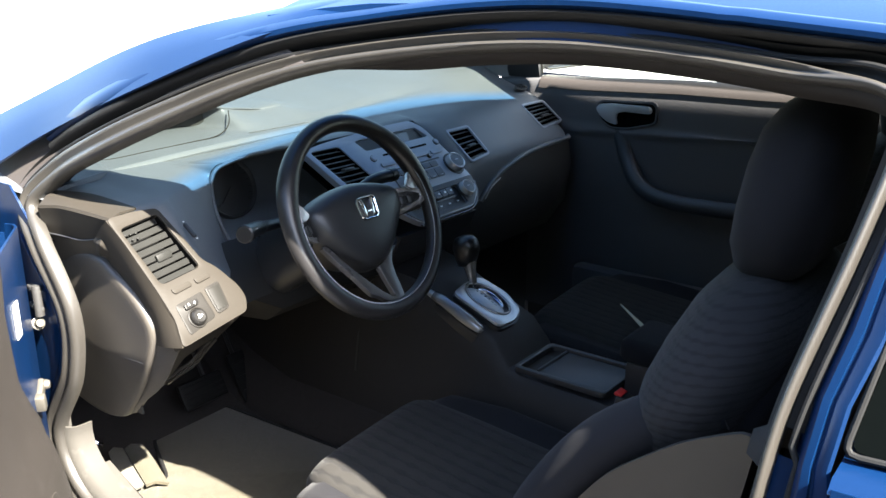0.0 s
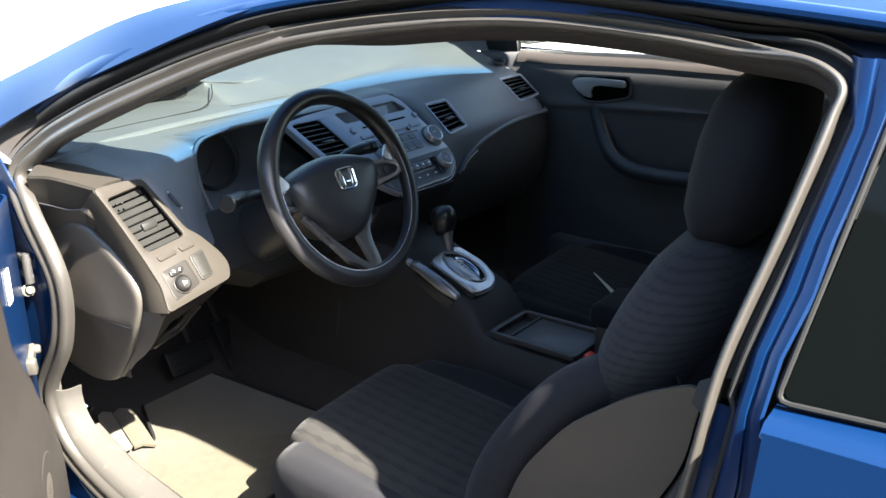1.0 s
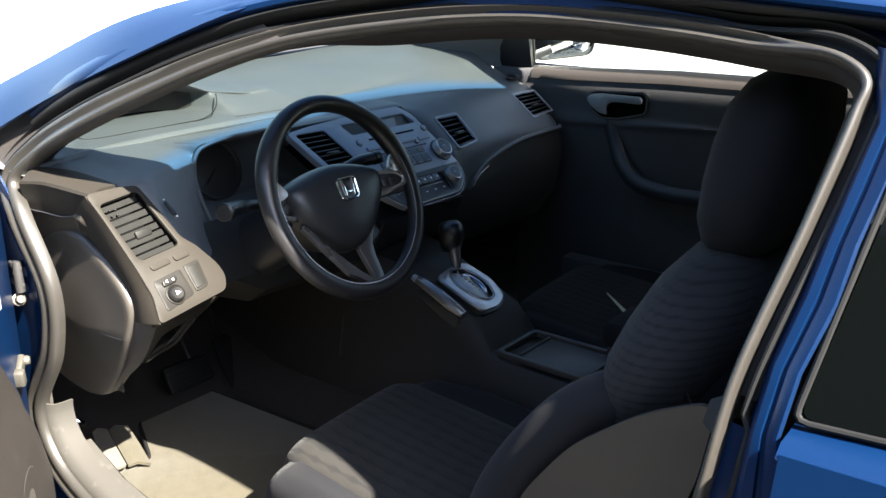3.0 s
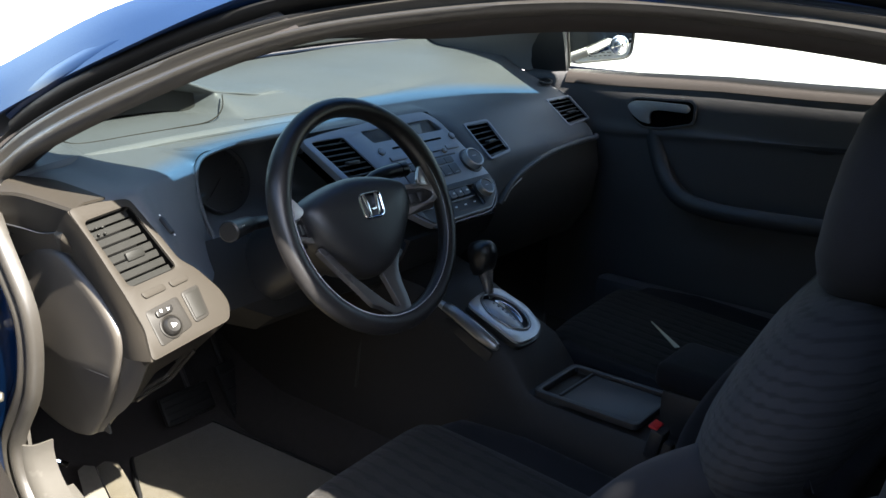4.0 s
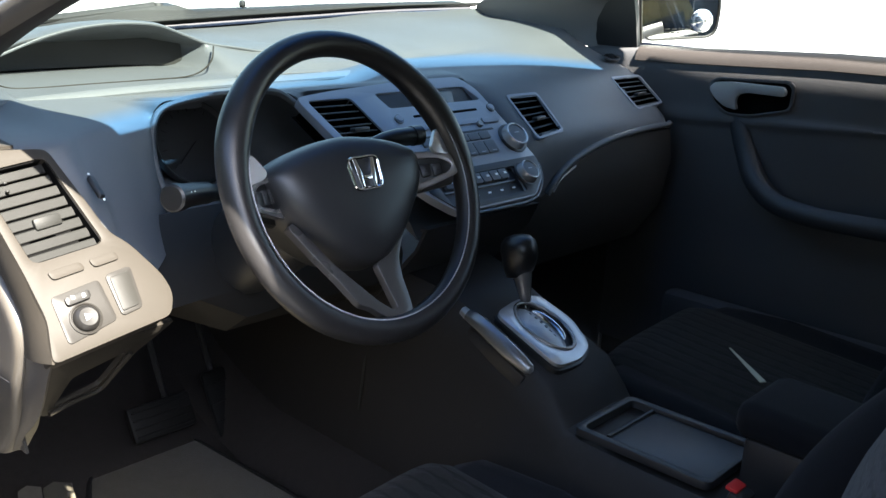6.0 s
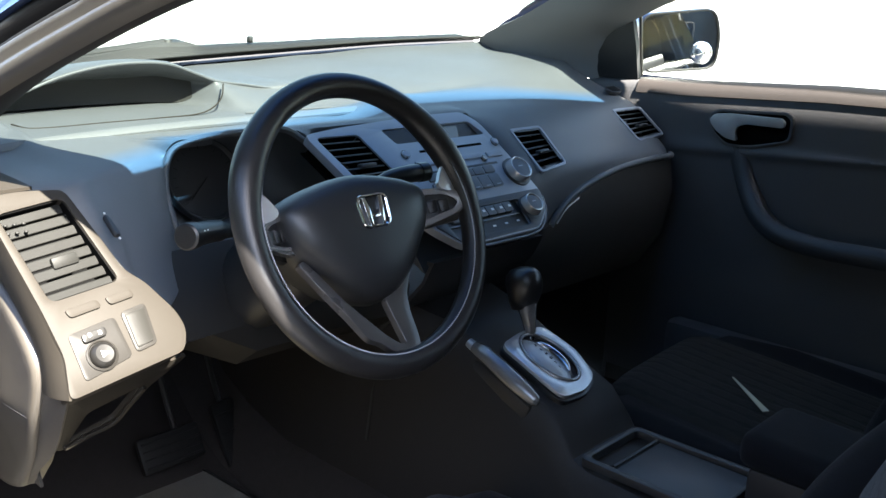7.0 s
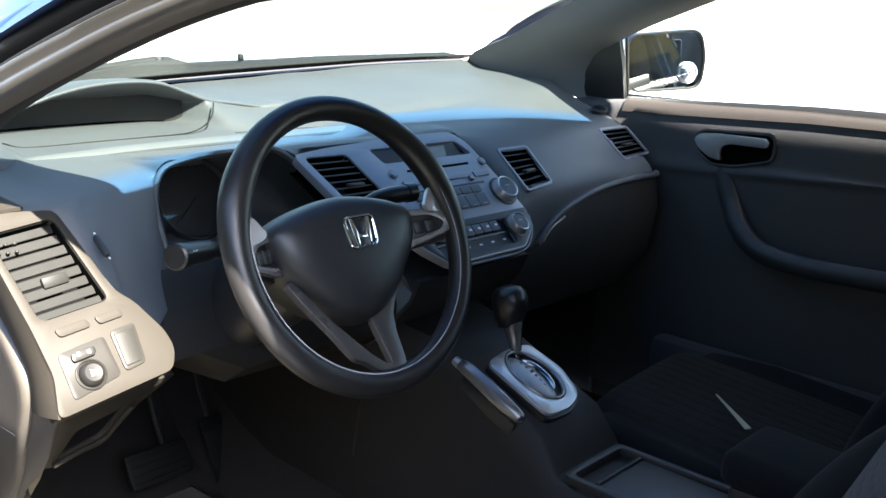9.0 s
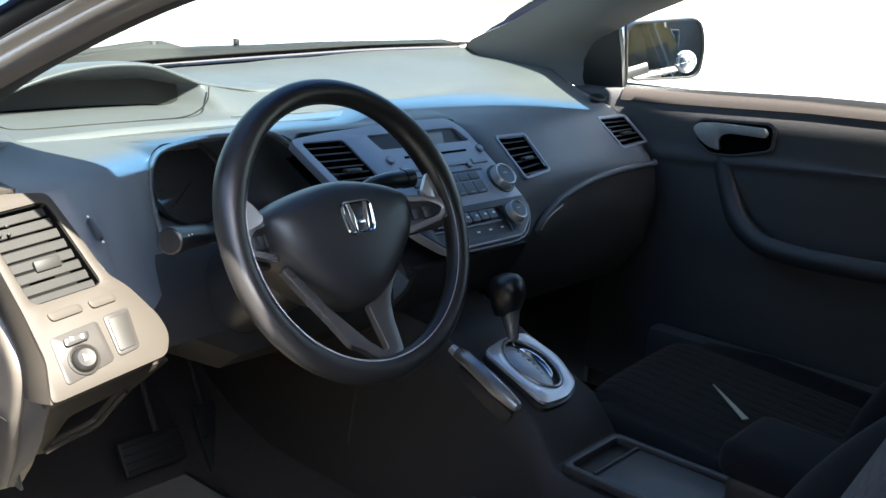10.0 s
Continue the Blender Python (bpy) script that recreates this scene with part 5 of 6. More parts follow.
def spoke(pts, wid, thick, material, label=""):
    path = [w(*p) for p in pts]
    path = spline(path, 6)
    nrm = W_AT.to_3x3() @ Vector((0, 0, 1))
    n = len(path)
    rows = []
    fr = frames(path, up=nrm)
    for i, (p, (s, u)) in enumerate(zip(path, fr)):
        k = keyed(i / (n - 1), wid)
        rows.append([p + s * k * a + nrm * thick * b for a, b in ((-1, -0.5), (-1, 0.2), (-0.75, 0.5), (0.0, 0.62), (0.75, 0.5), (1, 0.2), (1, -0.5))])
    return part("spoke", grid(rows, close_v=True, cap=True), material, wheel, label)


SPOKESILVER = surface("spoke_silver", (0.085, 0.081, 0.079), 0.28, metal=0.55, mottling=0.06)
VEE = [(-0.103, -0.028), (-0.083, -0.069), (-0.066, -0.100), (-0.050, -0.134), (-0.037, -0.140), (-0.026, -0.152), (-0.008, -0.163), (0.012, -0.163), (0.022, -0.156), (0.025, -0.138), (0.027, -0.1165), (0.034, -0.0925), (0.0495, -0.073), (0.077, -0.046), (0.108, -0.020),
       (0.100, -0.010), (0.075, -0.036), (0.0476, -0.063), (0.018, -0.0867), (-0.003, -0.0914), (-0.0024, -0.1033), (-0.001, -0.129), (0.001, -0.150), (-0.008, -0.149), (-0.0237, -0.134), (-0.043, -0.1076), (-0.060, -0.0838), (-0.075, -0.0566), (-0.092, -0.024)]
part("spoke", plate(rounded(VEE, 0.006, 3), [], 0.010, W_AT @ pose(0, 0, -0.0303, -11.8, 0, 0) @ Matrix.Diagonal((1, 1.022, 1, 1)), 0.003), SPOKESILVER, wheel, "silver forked lower spoke", smooth=60)
spoke([(-0.09, 0.008, -0.058), (-0.125, 0.008, -0.036), (-0.158, 0.006, -0.014)], [(0, 0.030), (0.5, 0.026), (1, 0.026)], 0.020, BLACK)
spoke([(0.09, 0.008, -0.058), (0.125, 0.006, -0.036), (0.158, 0.004, -0.014)], [(0, 0.030), (0.5, 0.024), (1, 0.022)], 0.020, BLACK)
for s in (-1, 1):
    side = W_AT @ Matrix.Diagonal((s, 1, 1, 1)) @ pose(0.085, 0, -0.035, 0, -29, 0)
    lie = lambda pts: [((u - 0.085) * 1.143, v) for u, v in pts]
    part("spoke_bezel", plate(rounded(lie([(0.080, 0.038), (0.108, 0.034), (0.140, 0.0275), (0.158, 0.019), (0.166, 0.005), (0.157, -0.008), (0.125, -0.0145), (0.088, -0.020)]), 0.008, 5),
                              [rounded(lie([(0.100, 0.0265), (0.140, 0.0190), (0.155, 0.0065), (0.147, -0.0025), (0.106, -0.0085)]), 0.007, 5)], 0.008, side, 0.002), SILVER, wheel, "silver switch surround", smooth=50)
    part("bezel_wing", plate([(s * u, v) for u, v in rounded([(0.128, 0.033), (0.138, 0.048), (0.150, 0.060), (0.157, 0.040), (0.156, 0.020), (0.138, 0.023), (0.130, 0.027)], 0.004)], [], 0.006, W_AT @ pose(0, 0, 0.002), 0.0015), KNOBRING, wheel, "silver wing by the rim")
    part("switch_field", plate(lie([(0.094, 0.030), (0.150, 0.021), (0.160, 0.006), (0.150, -0.006), (0.098, -0.013)]), [], 0.006, side @ pose(0, 0, -0.006), 0.001), BLACK, wheel)
    for k in range(3):
        part("switch", rbox((0.0135, 0.0165, 0.005), 0.0018, side @ pose(0.028 + 0.0155 * k, 0.0085 - 0.0015 * k, -0.0045)), BLACK, wheel)
        part("print", rbox((0.004, 0.0012, 0.0005), 0.0, side @ pose(0.028 + 0.0155 * k, 0.0065 - 0.0015 * k, -0.0019), 1), LOUVER, wheel)
# stitching round the inside of the rim
bms = []
for k in range(280):
    a = radians(360 * k / 280)
    if 35 < 360 * k / 280 < 145:
        continue
    rr = R0 - 0.0118
    m = W_AT @ Matrix.Translation((rr * math.cos(a), rr * math.sin(a), 0.0131)) @ pose(0, 0, 0, 0, 0, math.degrees(a) + 70)
    bms.append(rbox((0.0032, 0.0010, 0.0010), 0.0, m, 1))
part("stitching", join(*bms), STITCH, wheel, "pale thread stitching", smooth=0)

column = thing("steering_column", "black plastic steering column cover with two stalks", "steering column")
NV = Vector((0, -0.8969, 0.4423))
part("shroud", tube([Vector((-0.36, 0, 0.93)) - NV * d + Vector((0, 0, o)) for d, o in ((0.07, 0.0), (0.10, -0.004), (0.17, -0.012), (0.26, -0.02), (0.33, -0.02))], [0.055, 0.062, 0.068, 0.07, 0.07], 18, flat=0.85), BLACK, column)


def stalk(points, radii, tip, marks=2):
    st = part("stalk", tube(spline(points, 5), [keyed(i / (5 * (len(points) - 1)), radii) for i in range(5 * (len(points) - 1) + 1)], 14), STALK, column)
    a, b = Vector(points[-2]), Vector(points[-1])
    d = (b - a).normalized()
    part("stalk_tip", lathe([(tip, -0.003), (tip * 1.02, 0.004), (tip, 0.012), (tip * 0.85, 0.014), (0.0, 0.0145)], 20, basis(b - d * 0.006, d.orthogonal(), d)), STALK, st)
    for k in range(marks):
        q = b - d * (0.020 + 0.008 * k)
        part("print", rbox((0.0028, 0.0016, 0.0006), 0.0, basis(q + Vector((0, -tip * 0.9, tip * 0.45)), d, Vector((0, -0.9, 0.45))), 1), WHITE, st)


stalk([(-0.40, 0.18, 0.89), (-0.446, 0.165, 0.898), (-0.492, 0.140, 0.908), (-0.535, 0.116, 0.914)], [(0, 0.010), (0.46, 0.0105), (0.50, 0.0135), (1, 0.0145)], 0.0160)
stalk([(-0.31, 0.10, 0.925), (-0.265, 0.095, 0.944), (-0.225, 0.090, 0.953), (-0.183, 0.087, 0.954)], [(0, 0.009), (0.35, 0.0095), (0.55, 0.0120), (1, 0.0125)], 0.0135, 0)

# ---- pedals ----
def pedal(label, at, size, arm):
    p = thing("pedal", label, "pedal", "driver's pedals")
    part("pad", rbox(size, 0.006, at), BLACKRUBBER, p)
    for k in range(4):
        part("rib", rbox((size[0] * 0.9, 0.004, 0.004), 0.001, at @ pose(0, -size[1] * 0.35 + size[1] * 0.23 * k, size[2] / 2 + 0.001), 1), BLACKRUBBER, p)
    part("arm", tube(spline(arm, 5), 0.009, 8, flat=0.6), LOWER, p)


pedal("wide black rubber brake pedal", pose(-0.30, 0.60, 0.375, 62, 0, 0), (0.125, 0.065, 0.014), [(-0.28, 0.61, 0.38), (-0.27, 0.68, 0.48), (-0.27, 0.74, 0.64)])
pedal("tall narrow black accelerator pedal", pose(-0.155, 0.62, 0.335, 64, 0, 6), (0.055, 0.16, 0.014), [(-0.155, 0.64, 0.36), (-0.15, 0.70, 0.46), (-0.15, 0.76, 0.62)])

# ---- centre console ----
console = thing("centre_console", "dark plastic centre console with shifter housing and tray", "console")


def console_body():
    rows = []
    for y, zt, hw in ((0.75, 0.70, 0.12), (0.50, 0.71, 0.12), (0.30, 0.715, 0.115), (0.20, 0.712, 0.105), (0.13, 0.700, 0.092), (0.085, 0.685, 0.086), (0.0, 0.648, 0.084), (-0.085, 0.612, 0.084), (-0.112, 0.580, 0.086), (-0.125, 0.556, 0.090),
                      (-0.15, 0.548, 0.092), (-0.25, 0.546, 0.094), (-0.345, 0.546, 0.095), (-0.60, 0.546, 0.095), (-0.75, 0.54, 0.095)):
        cx = 0.004
        rows.append([Vector((cx - 0.125, y, 0.26)), Vector((cx - 0.118, y, 0.42)), Vector((cx - hw - 0.012, y, zt - 0.06)), Vector((cx - hw, y, zt - 0.012)), Vector((cx - hw + 0.010, y, zt)),
                     Vector((cx, y, zt + 0.003)), Vector((cx + hw - 0.010, y, zt)), Vector((cx + hw, y, zt - 0.012)), Vector((cx + hw + 0.012, y, zt - 0.06)), Vector((cx + 0.118, y, 0.42)), Vector((cx + 0.125, y, 0.26))])
    return grid(rows)


CONSOLE = surface("console_black", (0.016, 0.0145, 0.014), 0.6, grain=0.3, grain_size=900.0, spec=0.3, wear=0.15)
part("body", console_body(), CONSOLE, console)
SH_AT = basis((0.003, -0.010, 0.653), (1, 0, 0), (0, -0.387, 0.922))
oval = lambda a, b, cu=0.0, cv=0.0, n=32: [(cu + a * math.cos(2 * math.pi * k / n), cv + b * math.sin(2 * math.pi * k / n)) for k in range(n)]
SUR = rounded([(-0.058, 0.052), (0.0, 0.062), (0.052, 0.058), (0.062, -0.010), (0.042, -0.064), (0.0, -0.080), (-0.054, -0.076)], 0.016, 6)
part("shifter_base", plate([(u * 1.05, v * 1.04 - 0.001) for u, v in SUR], [], 0.050, SH_AT @ pose(0, 0, 0.0005), 0.006), STALK, console, "glossy black shifter base")
part("shifter_surround", plate(SUR, [oval(0.0385, 0.056, 0.0, -0.002)], 0.006, SH_AT @ pose(0, 0, 0.008), 0.003), KNOBRING, console, "satin silver shifter surround")
part("gate_ring", tube([SH_AT @ Vector((u, v, 0.0075)) for u, v in oval(0.0375, 0.055, 0.0, -0.002)], 0.0034, 10, closed=True), SILVER, console, "bright gate rim")
part("gate_floor", plate(oval(0.037, 0.054, 0.0, -0.002), [], 0.004, SH_AT @ pose(0, 0, 0.0016)), BLACK, console, "black gate floor")
dome = lathe([(0.0, 0.0075), (0.3, 0.0072), (0.6, 0.0060), (0.85, 0.0040), (1.0, 0.0015)], 36)
bmesh.ops.transform(dome, matrix=SH_AT @ pose(-0.0085, -0.002, 0.001) @ Matrix.Diagonal((0.0265, 0.051, 1.0, 1.0)), verts=dome.verts)
part("gate_plate", dome, DARKSILVER, console, "domed satin silver position plate", smooth=60)
arc = [SH_AT @ Vector((0.004 + 0.011 * math.cos(a), 0.036 * math.sin(a) - 0.004, 0.0075)) for a in [radians(-75 + 15 * k) for k in range(11)]]
part("position_strip", tube(arc, [0.001, 0.003, 0.0048, 0.0058, 0.0064, 0.0066, 0.0064, 0.0058, 0.0048, 0.003, 0.001], 10, flat=0.5), CHROME, console, "shiny curved position strip")
for k, ch in enumerate("PRND21"):
    cu = bpy.data.curves.new("letter", "FONT")
    cu.body, cu.size, cu.extrude = ch, 0.0070, 0.0004
    ob = new("letter", cu)
    dg = bpy.context.evaluated_depsgraph_get()
    me = bpy.data.meshes.new_from_object(ob.evaluated_get(dg))
    bpy.data.objects.remove(ob)
    me.materials.clear()
    me.materials.append(BLACK)
    me.transform(SH_AT @ pose(-0.0065 + 0.004 * math.cos(radians(-55 + 22 * k)), 0.024 - 0.0105 * k, 0.0086))
    lo = new("letter", me)
    lo.parent = console

# gear lever
lever = thing("gear_lever", "black gear lever knob on a chrome rod", "gear lever")
LB, LT = Vector((0.018, 0.028, 0.650)), Vector((0.020, 0.056, 0.757))
LD = (LT - LB).normalized()
part("rod", tube([LB, LB.lerp(LT, 0.5)], 0.0050, 12), CHROME, lever, "chrome rod")
LM = basis(LB, (1, 0, 0), LD)
part("boot", lathe([(0.006, 0.030), (0.0092, 0.032), (0.0105, 0.045), (0.0135, 0.062), (0.0180, 0.080), (0.0215, 0.090), (0.012, 0.092)], 24, LM), SILVER, lever, "satin silver tapered collar", smooth=60)
kb = lathe([(0.006, 0.068), (0.019, 0.072), (0.0245, 0.086), (0.0275, 0.102), (0.0285, 0.114), (0.026, 0.126), (0.019, 0.134), (0.009, 0.137), (0.0, 0.1375)], 28, LM)
for v in kb.verts:
    q = LM.inverted() @ v.co
    v.co = LM @ Vector((q.x * 0.96, q.y * 1.08 + (0.008 * max(0, 0.10 - q.z) / 0.03), q.z))
part("knob", kb, STALK, lever, "smooth black knob", smooth=60)
part("release_button", rbox((0.008, 0.010, 0.016), 0.003, LM @ pose(0.020, -0.012, 0.100)), BLACK, lever)

# hand brake
brake = thing("hand_brake", "silver hand brake lever beside the shifter", "hand brake")
hb = spline([(-0.076, 0.070, 0.671), (-0.077, 0.050, 0.667), (-0.078, 0.020, 0.655), (-0.079, -0.015, 0.640), (-0.078, -0.045, 0.627), (-0.077, -0.058, 0.620)], 5)
nb = len(hb)
part("lever", tube(hb, [keyed(i / (nb - 1), [(0, 0.0105), (0.15, 0.0125), (0.6, 0.0135), (0.9, 0.010), (1, 0.004)]) for i in range(nb)], 14, flat=0.8), SILVER, brake)
part("release_button", tube([(-0.0755, 0.082, 0.6745), (-0.076, 0.071, 0.671)], [0.008, 0.0085], 12), DARKSILVER, brake)
part("base", rbox((0.016, 0.12, 0.030), 0.006, pose(-0.079, 0.01, 0.622, 22, 0, 0)), BLACK, brake)

# tray, armrest and belt buckle
tray = thing("console_tray", "shallow dark tray with a sliding cover", "tray")
part("rim", plate(rounded([(-0.078, -0.135), (0.070, -0.135), (0.074, -0.345), (-0.078, -0.345)], 0.014), [rounded([(-0.066, -0.147), (0.058, -0.147), (0.062, -0.338), (-0.066, -0.338)], 0.010)], 0.012, pose(0, 0, 0.566), 0.003), BLACK, tray)
TRAYLID = surface("tray_lid", (0.0286, 0.0312, 0.0377), 0.4, grain=0.2)
part("cover", rbox((0.122, 0.150, 0.006), 0.002, pose(-0.003, -0.262, 0.557)), TRAYLID, tray, "dark grey sliding cover")
part("cover_grip", tube([(-0.06, -0.183, 0.561), (0.056, -0.183, 0.561)], 0.003, 8), BLACK, tray)
armrest = thing("armrest", "dark cloth centre armrest box", "armrest")
part("pad", rbox((0.135, 0.30, 0.050), 0.018, pose(0.028, -0.495, 0.640, 2, 0, 0), 3), CLOTH, armrest)
part("box", rbox((0.125, 0.28, 0.09), 0.012, pose(0.025, -0.50, 0.580)), BLACK, armrest)
buckle = thing("belt_buckle", "black seat belt buckle with red release", "seat belt buckle")
part("stem", rbox((0.022, 0.018, 0.12), 0.006, pose(-0.105, -0.405, 0.515, 12, 0, 0)), BLACK, buckle)
part("head", rbox((0.034, 0.024, 0.055), 0.006, pose(-0.100, -0.392, 0.562, 12, 0, 0)), BLACK, buckle)
part("release", rbox((0.026, 0.016, 0.006), 0.002, pose(-0.099, -0.388, 0.591, 12, 0, 0)), RED, buckle, "red release button")


# ---- seats ----
WAVEBACK = waves("seat_wave_cloth_back", (0.018, 0.0175, 0.018), (0.012, 0.0118, 0.0122), back=True)


def sgnpow(a, e):
    return math.copysign(abs(a) ** e, a)


def seat():
    s = thing("front_seat", "dark charcoal cloth bucket seat with wave-pattern centre", "car seat", "front seats")
    cx = -0.36

    def cushion(half, top, sag, y0, y1, bolster, zb):
        rows = []
        ys = [0.0, 0.015, 0.045, 0.09, 0.16, 0.3, 0.5, 0.7, 0.85, 1.0]
        for t in ys:
            y = lerp(y0, y1, t)
            sq = 1 - (1 - min(1, (t + 0.004) / 0.09)) ** 2
            hw = half * (0.86 + 0.14 * sq) * (0.95 + 0.05 * min(1, t * 3))
            zt = lerp(zb + 0.03, top - sag * t, sq ** 0.5)
            ring = []
            for k in range(36):
                a = 2 * math.pi * k / 36
                c, d = sgnpow(math.cos(a), 0.42), sgnpow(math.sin(a), 0.45)
                x = hw * c
                zc, zh = (zt + zb) / 2, (zt - zb) / 2
                z = zc + zh * d
                if d > 0:
                    e = max(0.0, min(1.0, (abs(c) - 0.70) / 0.2))
                    z += bolster * e * e * (3 - 2 * e) * sq * min(1.0, t / 0.28)
                ring.append(Vector((cx + x, y, z)))
            rows.append(ring)
        return grid(rows, close_v=True, cap=True)

    part("cushion", cushion(0.245, 0.497, 0.05, 0.022, -0.60, 0.024, 0.345), CLOTH, s, "dark cloth cushion with side bolsters", smooth=60)
    part("cushion_insert", cushion(0.178, 0.512, 0.05, 0.034, -0.56, 0.0, 0.40), WAVECLOTH, s, "wave-pattern cloth centre", smooth=60)

    base, tip = Vector((cx, -0.545, 0.42)), Vector((cx, -0.745, 0.985))
    ax = (tip - base).normalized()
    fw = Vector((0, ax.z, -ax.y))

    def back(half, depth0, depth1, bolster, lo, hi, crown):
        rows = []
        ts = [0.0, 0.03, 0.10, 0.2, 0.35, 0.5, 0.65, 0.78, 0.88, 0.95, 0.985, 1.0]
        for t in ts:
            p = base.lerp(tip, lerp(lo, hi, t))
            endr = (1 - max(0.0, (t - 0.88) / 0.12) ** 2) ** 0.5 if t > 0.88 else (1 - (1 - min(1, (t + 0.01) / 0.08)) ** 2) ** 0.5
            endr = max(0.12, endr)
            hw = half * keyed(t, [(0, 0.93), (0.35, 1.0), (0.62, 0.97), (0.85, 0.80), (1.0, crown)]) * (0.75 + 0.25 * endr)
            ring = []
            for k in range(40):
                a = 2 * math.pi * k / 40
                c, d = sgnpow(math.cos(a), 0.5), sgnpow(math.sin(a), 0.55)
                dep = depth0 if d > 0 else depth1
                off = dep * d * endr
                if d > 0:
                    e = max(0.0, min(1.0, (abs(c) - 0.60) / 0.25))
                    off += bolster * e * e * (3 - 2 * e) * keyed(t, [(0, 0.6), (0.3, 1.0), (0.7, 0.8), (1, 0.2)])
                ring.append(p + Vector((hw * c, 0, 0)) + fw * off)
            rows.append(ring)
        return grid(rows, close_v=True, cap=True)

    part("backrest", back(0.236, 0.036, 0.085, 0.030, 0.0, 0.96, 0.55), CLOTH, s, "dark cloth backrest with side bolsters", smooth=60)
    part("backrest_insert", back(0.168, 0.058, 0.02, 0.0, 0.08, 0.9, 0.62), WAVEBACK, s, "wave-pattern cloth centre", smooth=60)
    # upper back pad that swells over the bolsters
    rows = []
    for t in [0.0, 0.03, 0.10, 0.22, 0.38, 0.55, 0.72, 0.86, 0.95, 0.99, 1.0]:
        p = Vector((cx, -0.664, 0.786)).lerp(Vector((cx, -0.755, 1.010)), t)
        e = max(0.10, (1 - abs(2 * t - 1) ** 3.2) ** 0.5)
        hw = keyed(t, [(0, 0.215), (0.14, 0.242), (0.35, 0.250), (0.6, 0.232), (0.85, 0.17), (1, 0.11)]) * (0.8 + 0.2 * e)
        rows.append([p + Vector((hw * sgnpow(math.cos(2 * math.pi * k / 40), 0.7), 0, 0)) + fw * ((0.074 if math.sin(2 * math.pi * k / 40) > 0 else 0.075) * e * sgnpow(math.sin(2 * math.pi * k / 40), 0.8)) for k in range(40)])
    part("upper_back_pad", grid(rows, close_v=True, cap=True), WAVEBACK, s, "wave-pattern cloth upper back", smooth=60)
    for d in (-1, 1):
        bp = spline([(cx + d * 0.214, -0.47, 0.47), (cx + d * 0.220, -0.497, 0.60), (cx + d * 0.220, -0.540, 0.698), (cx + d * 0.216, -0.607, 0.792), (cx + d * 0.206, -0.69, 0.862), (cx + d * 0.190, -0.75, 0.88)], 6)
        nn = len(bp)
        part("side_bolster", tube(bp, [keyed(i / (nn - 1), [(0, 0.033), (0.2, 0.046), (0.6, 0.042), (0.85, 0.034), (1, 0.02)]) for i in range(nn)], 18), CLOTH, s, "smooth dark cloth side bolster", smooth=60)
    # headrest
    hb0, hb1 = Vector((cx, -0.735, 0.985)), Vector((cx, -0.775, 1.225))
    rows = []
    for t in [0.0, 0.04, 0.12, 0.25, 0.45, 0.65, 0.82, 0.93, 0.985, 1.0]:
        p = hb0.lerp(hb1, t)
        e = max(0.1, (1 - abs(2 * t - 1) ** 4.0) ** 0.5)
        hw, dp = 0.116 * keyed(t, [(0, 0.86), (0.4, 1.0), (1, 0.86)]) * e ** 0.6, 0.058 * e
        rows.append([p + Vector((hw * sgnpow(math.cos(2 * math.pi * k / 32), 0.6), dp * sgnpow(math.sin(2 * math.pi * k / 32), 0.75), 0)) for k in range(32)])
    part("headrest", grid(rows, close_v=True, cap=True), CLOTH, s, "dark cloth headrest", smooth=60)
    for d in (-0.055, 0.055):
        part("headrest_post", tube([(cx + d, -0.72, 0.95), (cx + d, -0.742, 1.01)], 0.006, 10), BLACK, s)
    # moulded side shells of the backrest and skirts of the cushion
    SHELL = [(-0.508, 0.47), (-0.535, 0.610), (-0.572, 0.708), (-0.640, 0.802), (-0.730, 0.876), (-0.815, 0.920), (-0.795, 0.80), (-0.71, 0.62), (-0.66, 0.46), (-0.60, 0.40)]
    for d in (-1, 1):
        bm = bmesh.new()
        bm.faces.new([bm.verts.new((cx + d * 0.252, y, z)) for y, z in rounded(SHELL, 0.035, 5)])
        bmesh.ops.recalc_face_normals(bm, faces=bm.faces)
        r = bmesh.ops.inset_region(bm, faces=bm.faces[:], thickness=0.012)
        inner = max(bm.faces, key=lambda f: f.calc_area())
        bmesh.ops.translate(bm, vec=(d * 0.012, 0, 0), verts=inner.verts[:])
        part("side_shell", solid(bm, 0.006), SEATSHELL, s, "brown-grey vinyl side shell", smooth=50)
        part("skirt", rbox((0.022, 0.46, 0.075), 0.010, pose(cx + d * 0.258, -0.29, 0.395, -3, 0, 0), 3), SILLTRIM, s, "grey plastic seat skirt")
        part("rail", rbox((0.035, 0.56, 0.03), 0.006, pose(cx + d * 0.19, -0.28, 0.285)), STEEL, s)
        part("leg", rbox((0.03, 0.05, 0.09), 0.006, pose(cx + d * 0.19, -0.10, 0.325)), BLACK, s)
        part("leg", rbox((0.03, 0.05, 0.09), 0.006, pose(cx + d * 0.19, -0.48, 0.325)), BLACK, s)
    part("recline_lever", tube(spline([(cx - 0.272, -0.44, 0.425), (cx - 0.280, -0.38, 0.432), (cx - 0.278, -0.32, 0.428)], 4), 0.009, 8, flat=0.6), BLACK, s)
    return s


seat_d = seat()
seat_d.matrix_basis = Matrix.Translation((-0.36, -0.3, 0.45)) @ pose(0, 0, 0, 0, -3, 0) @ Matrix.Translation((0.36, 0.3, -0.45))
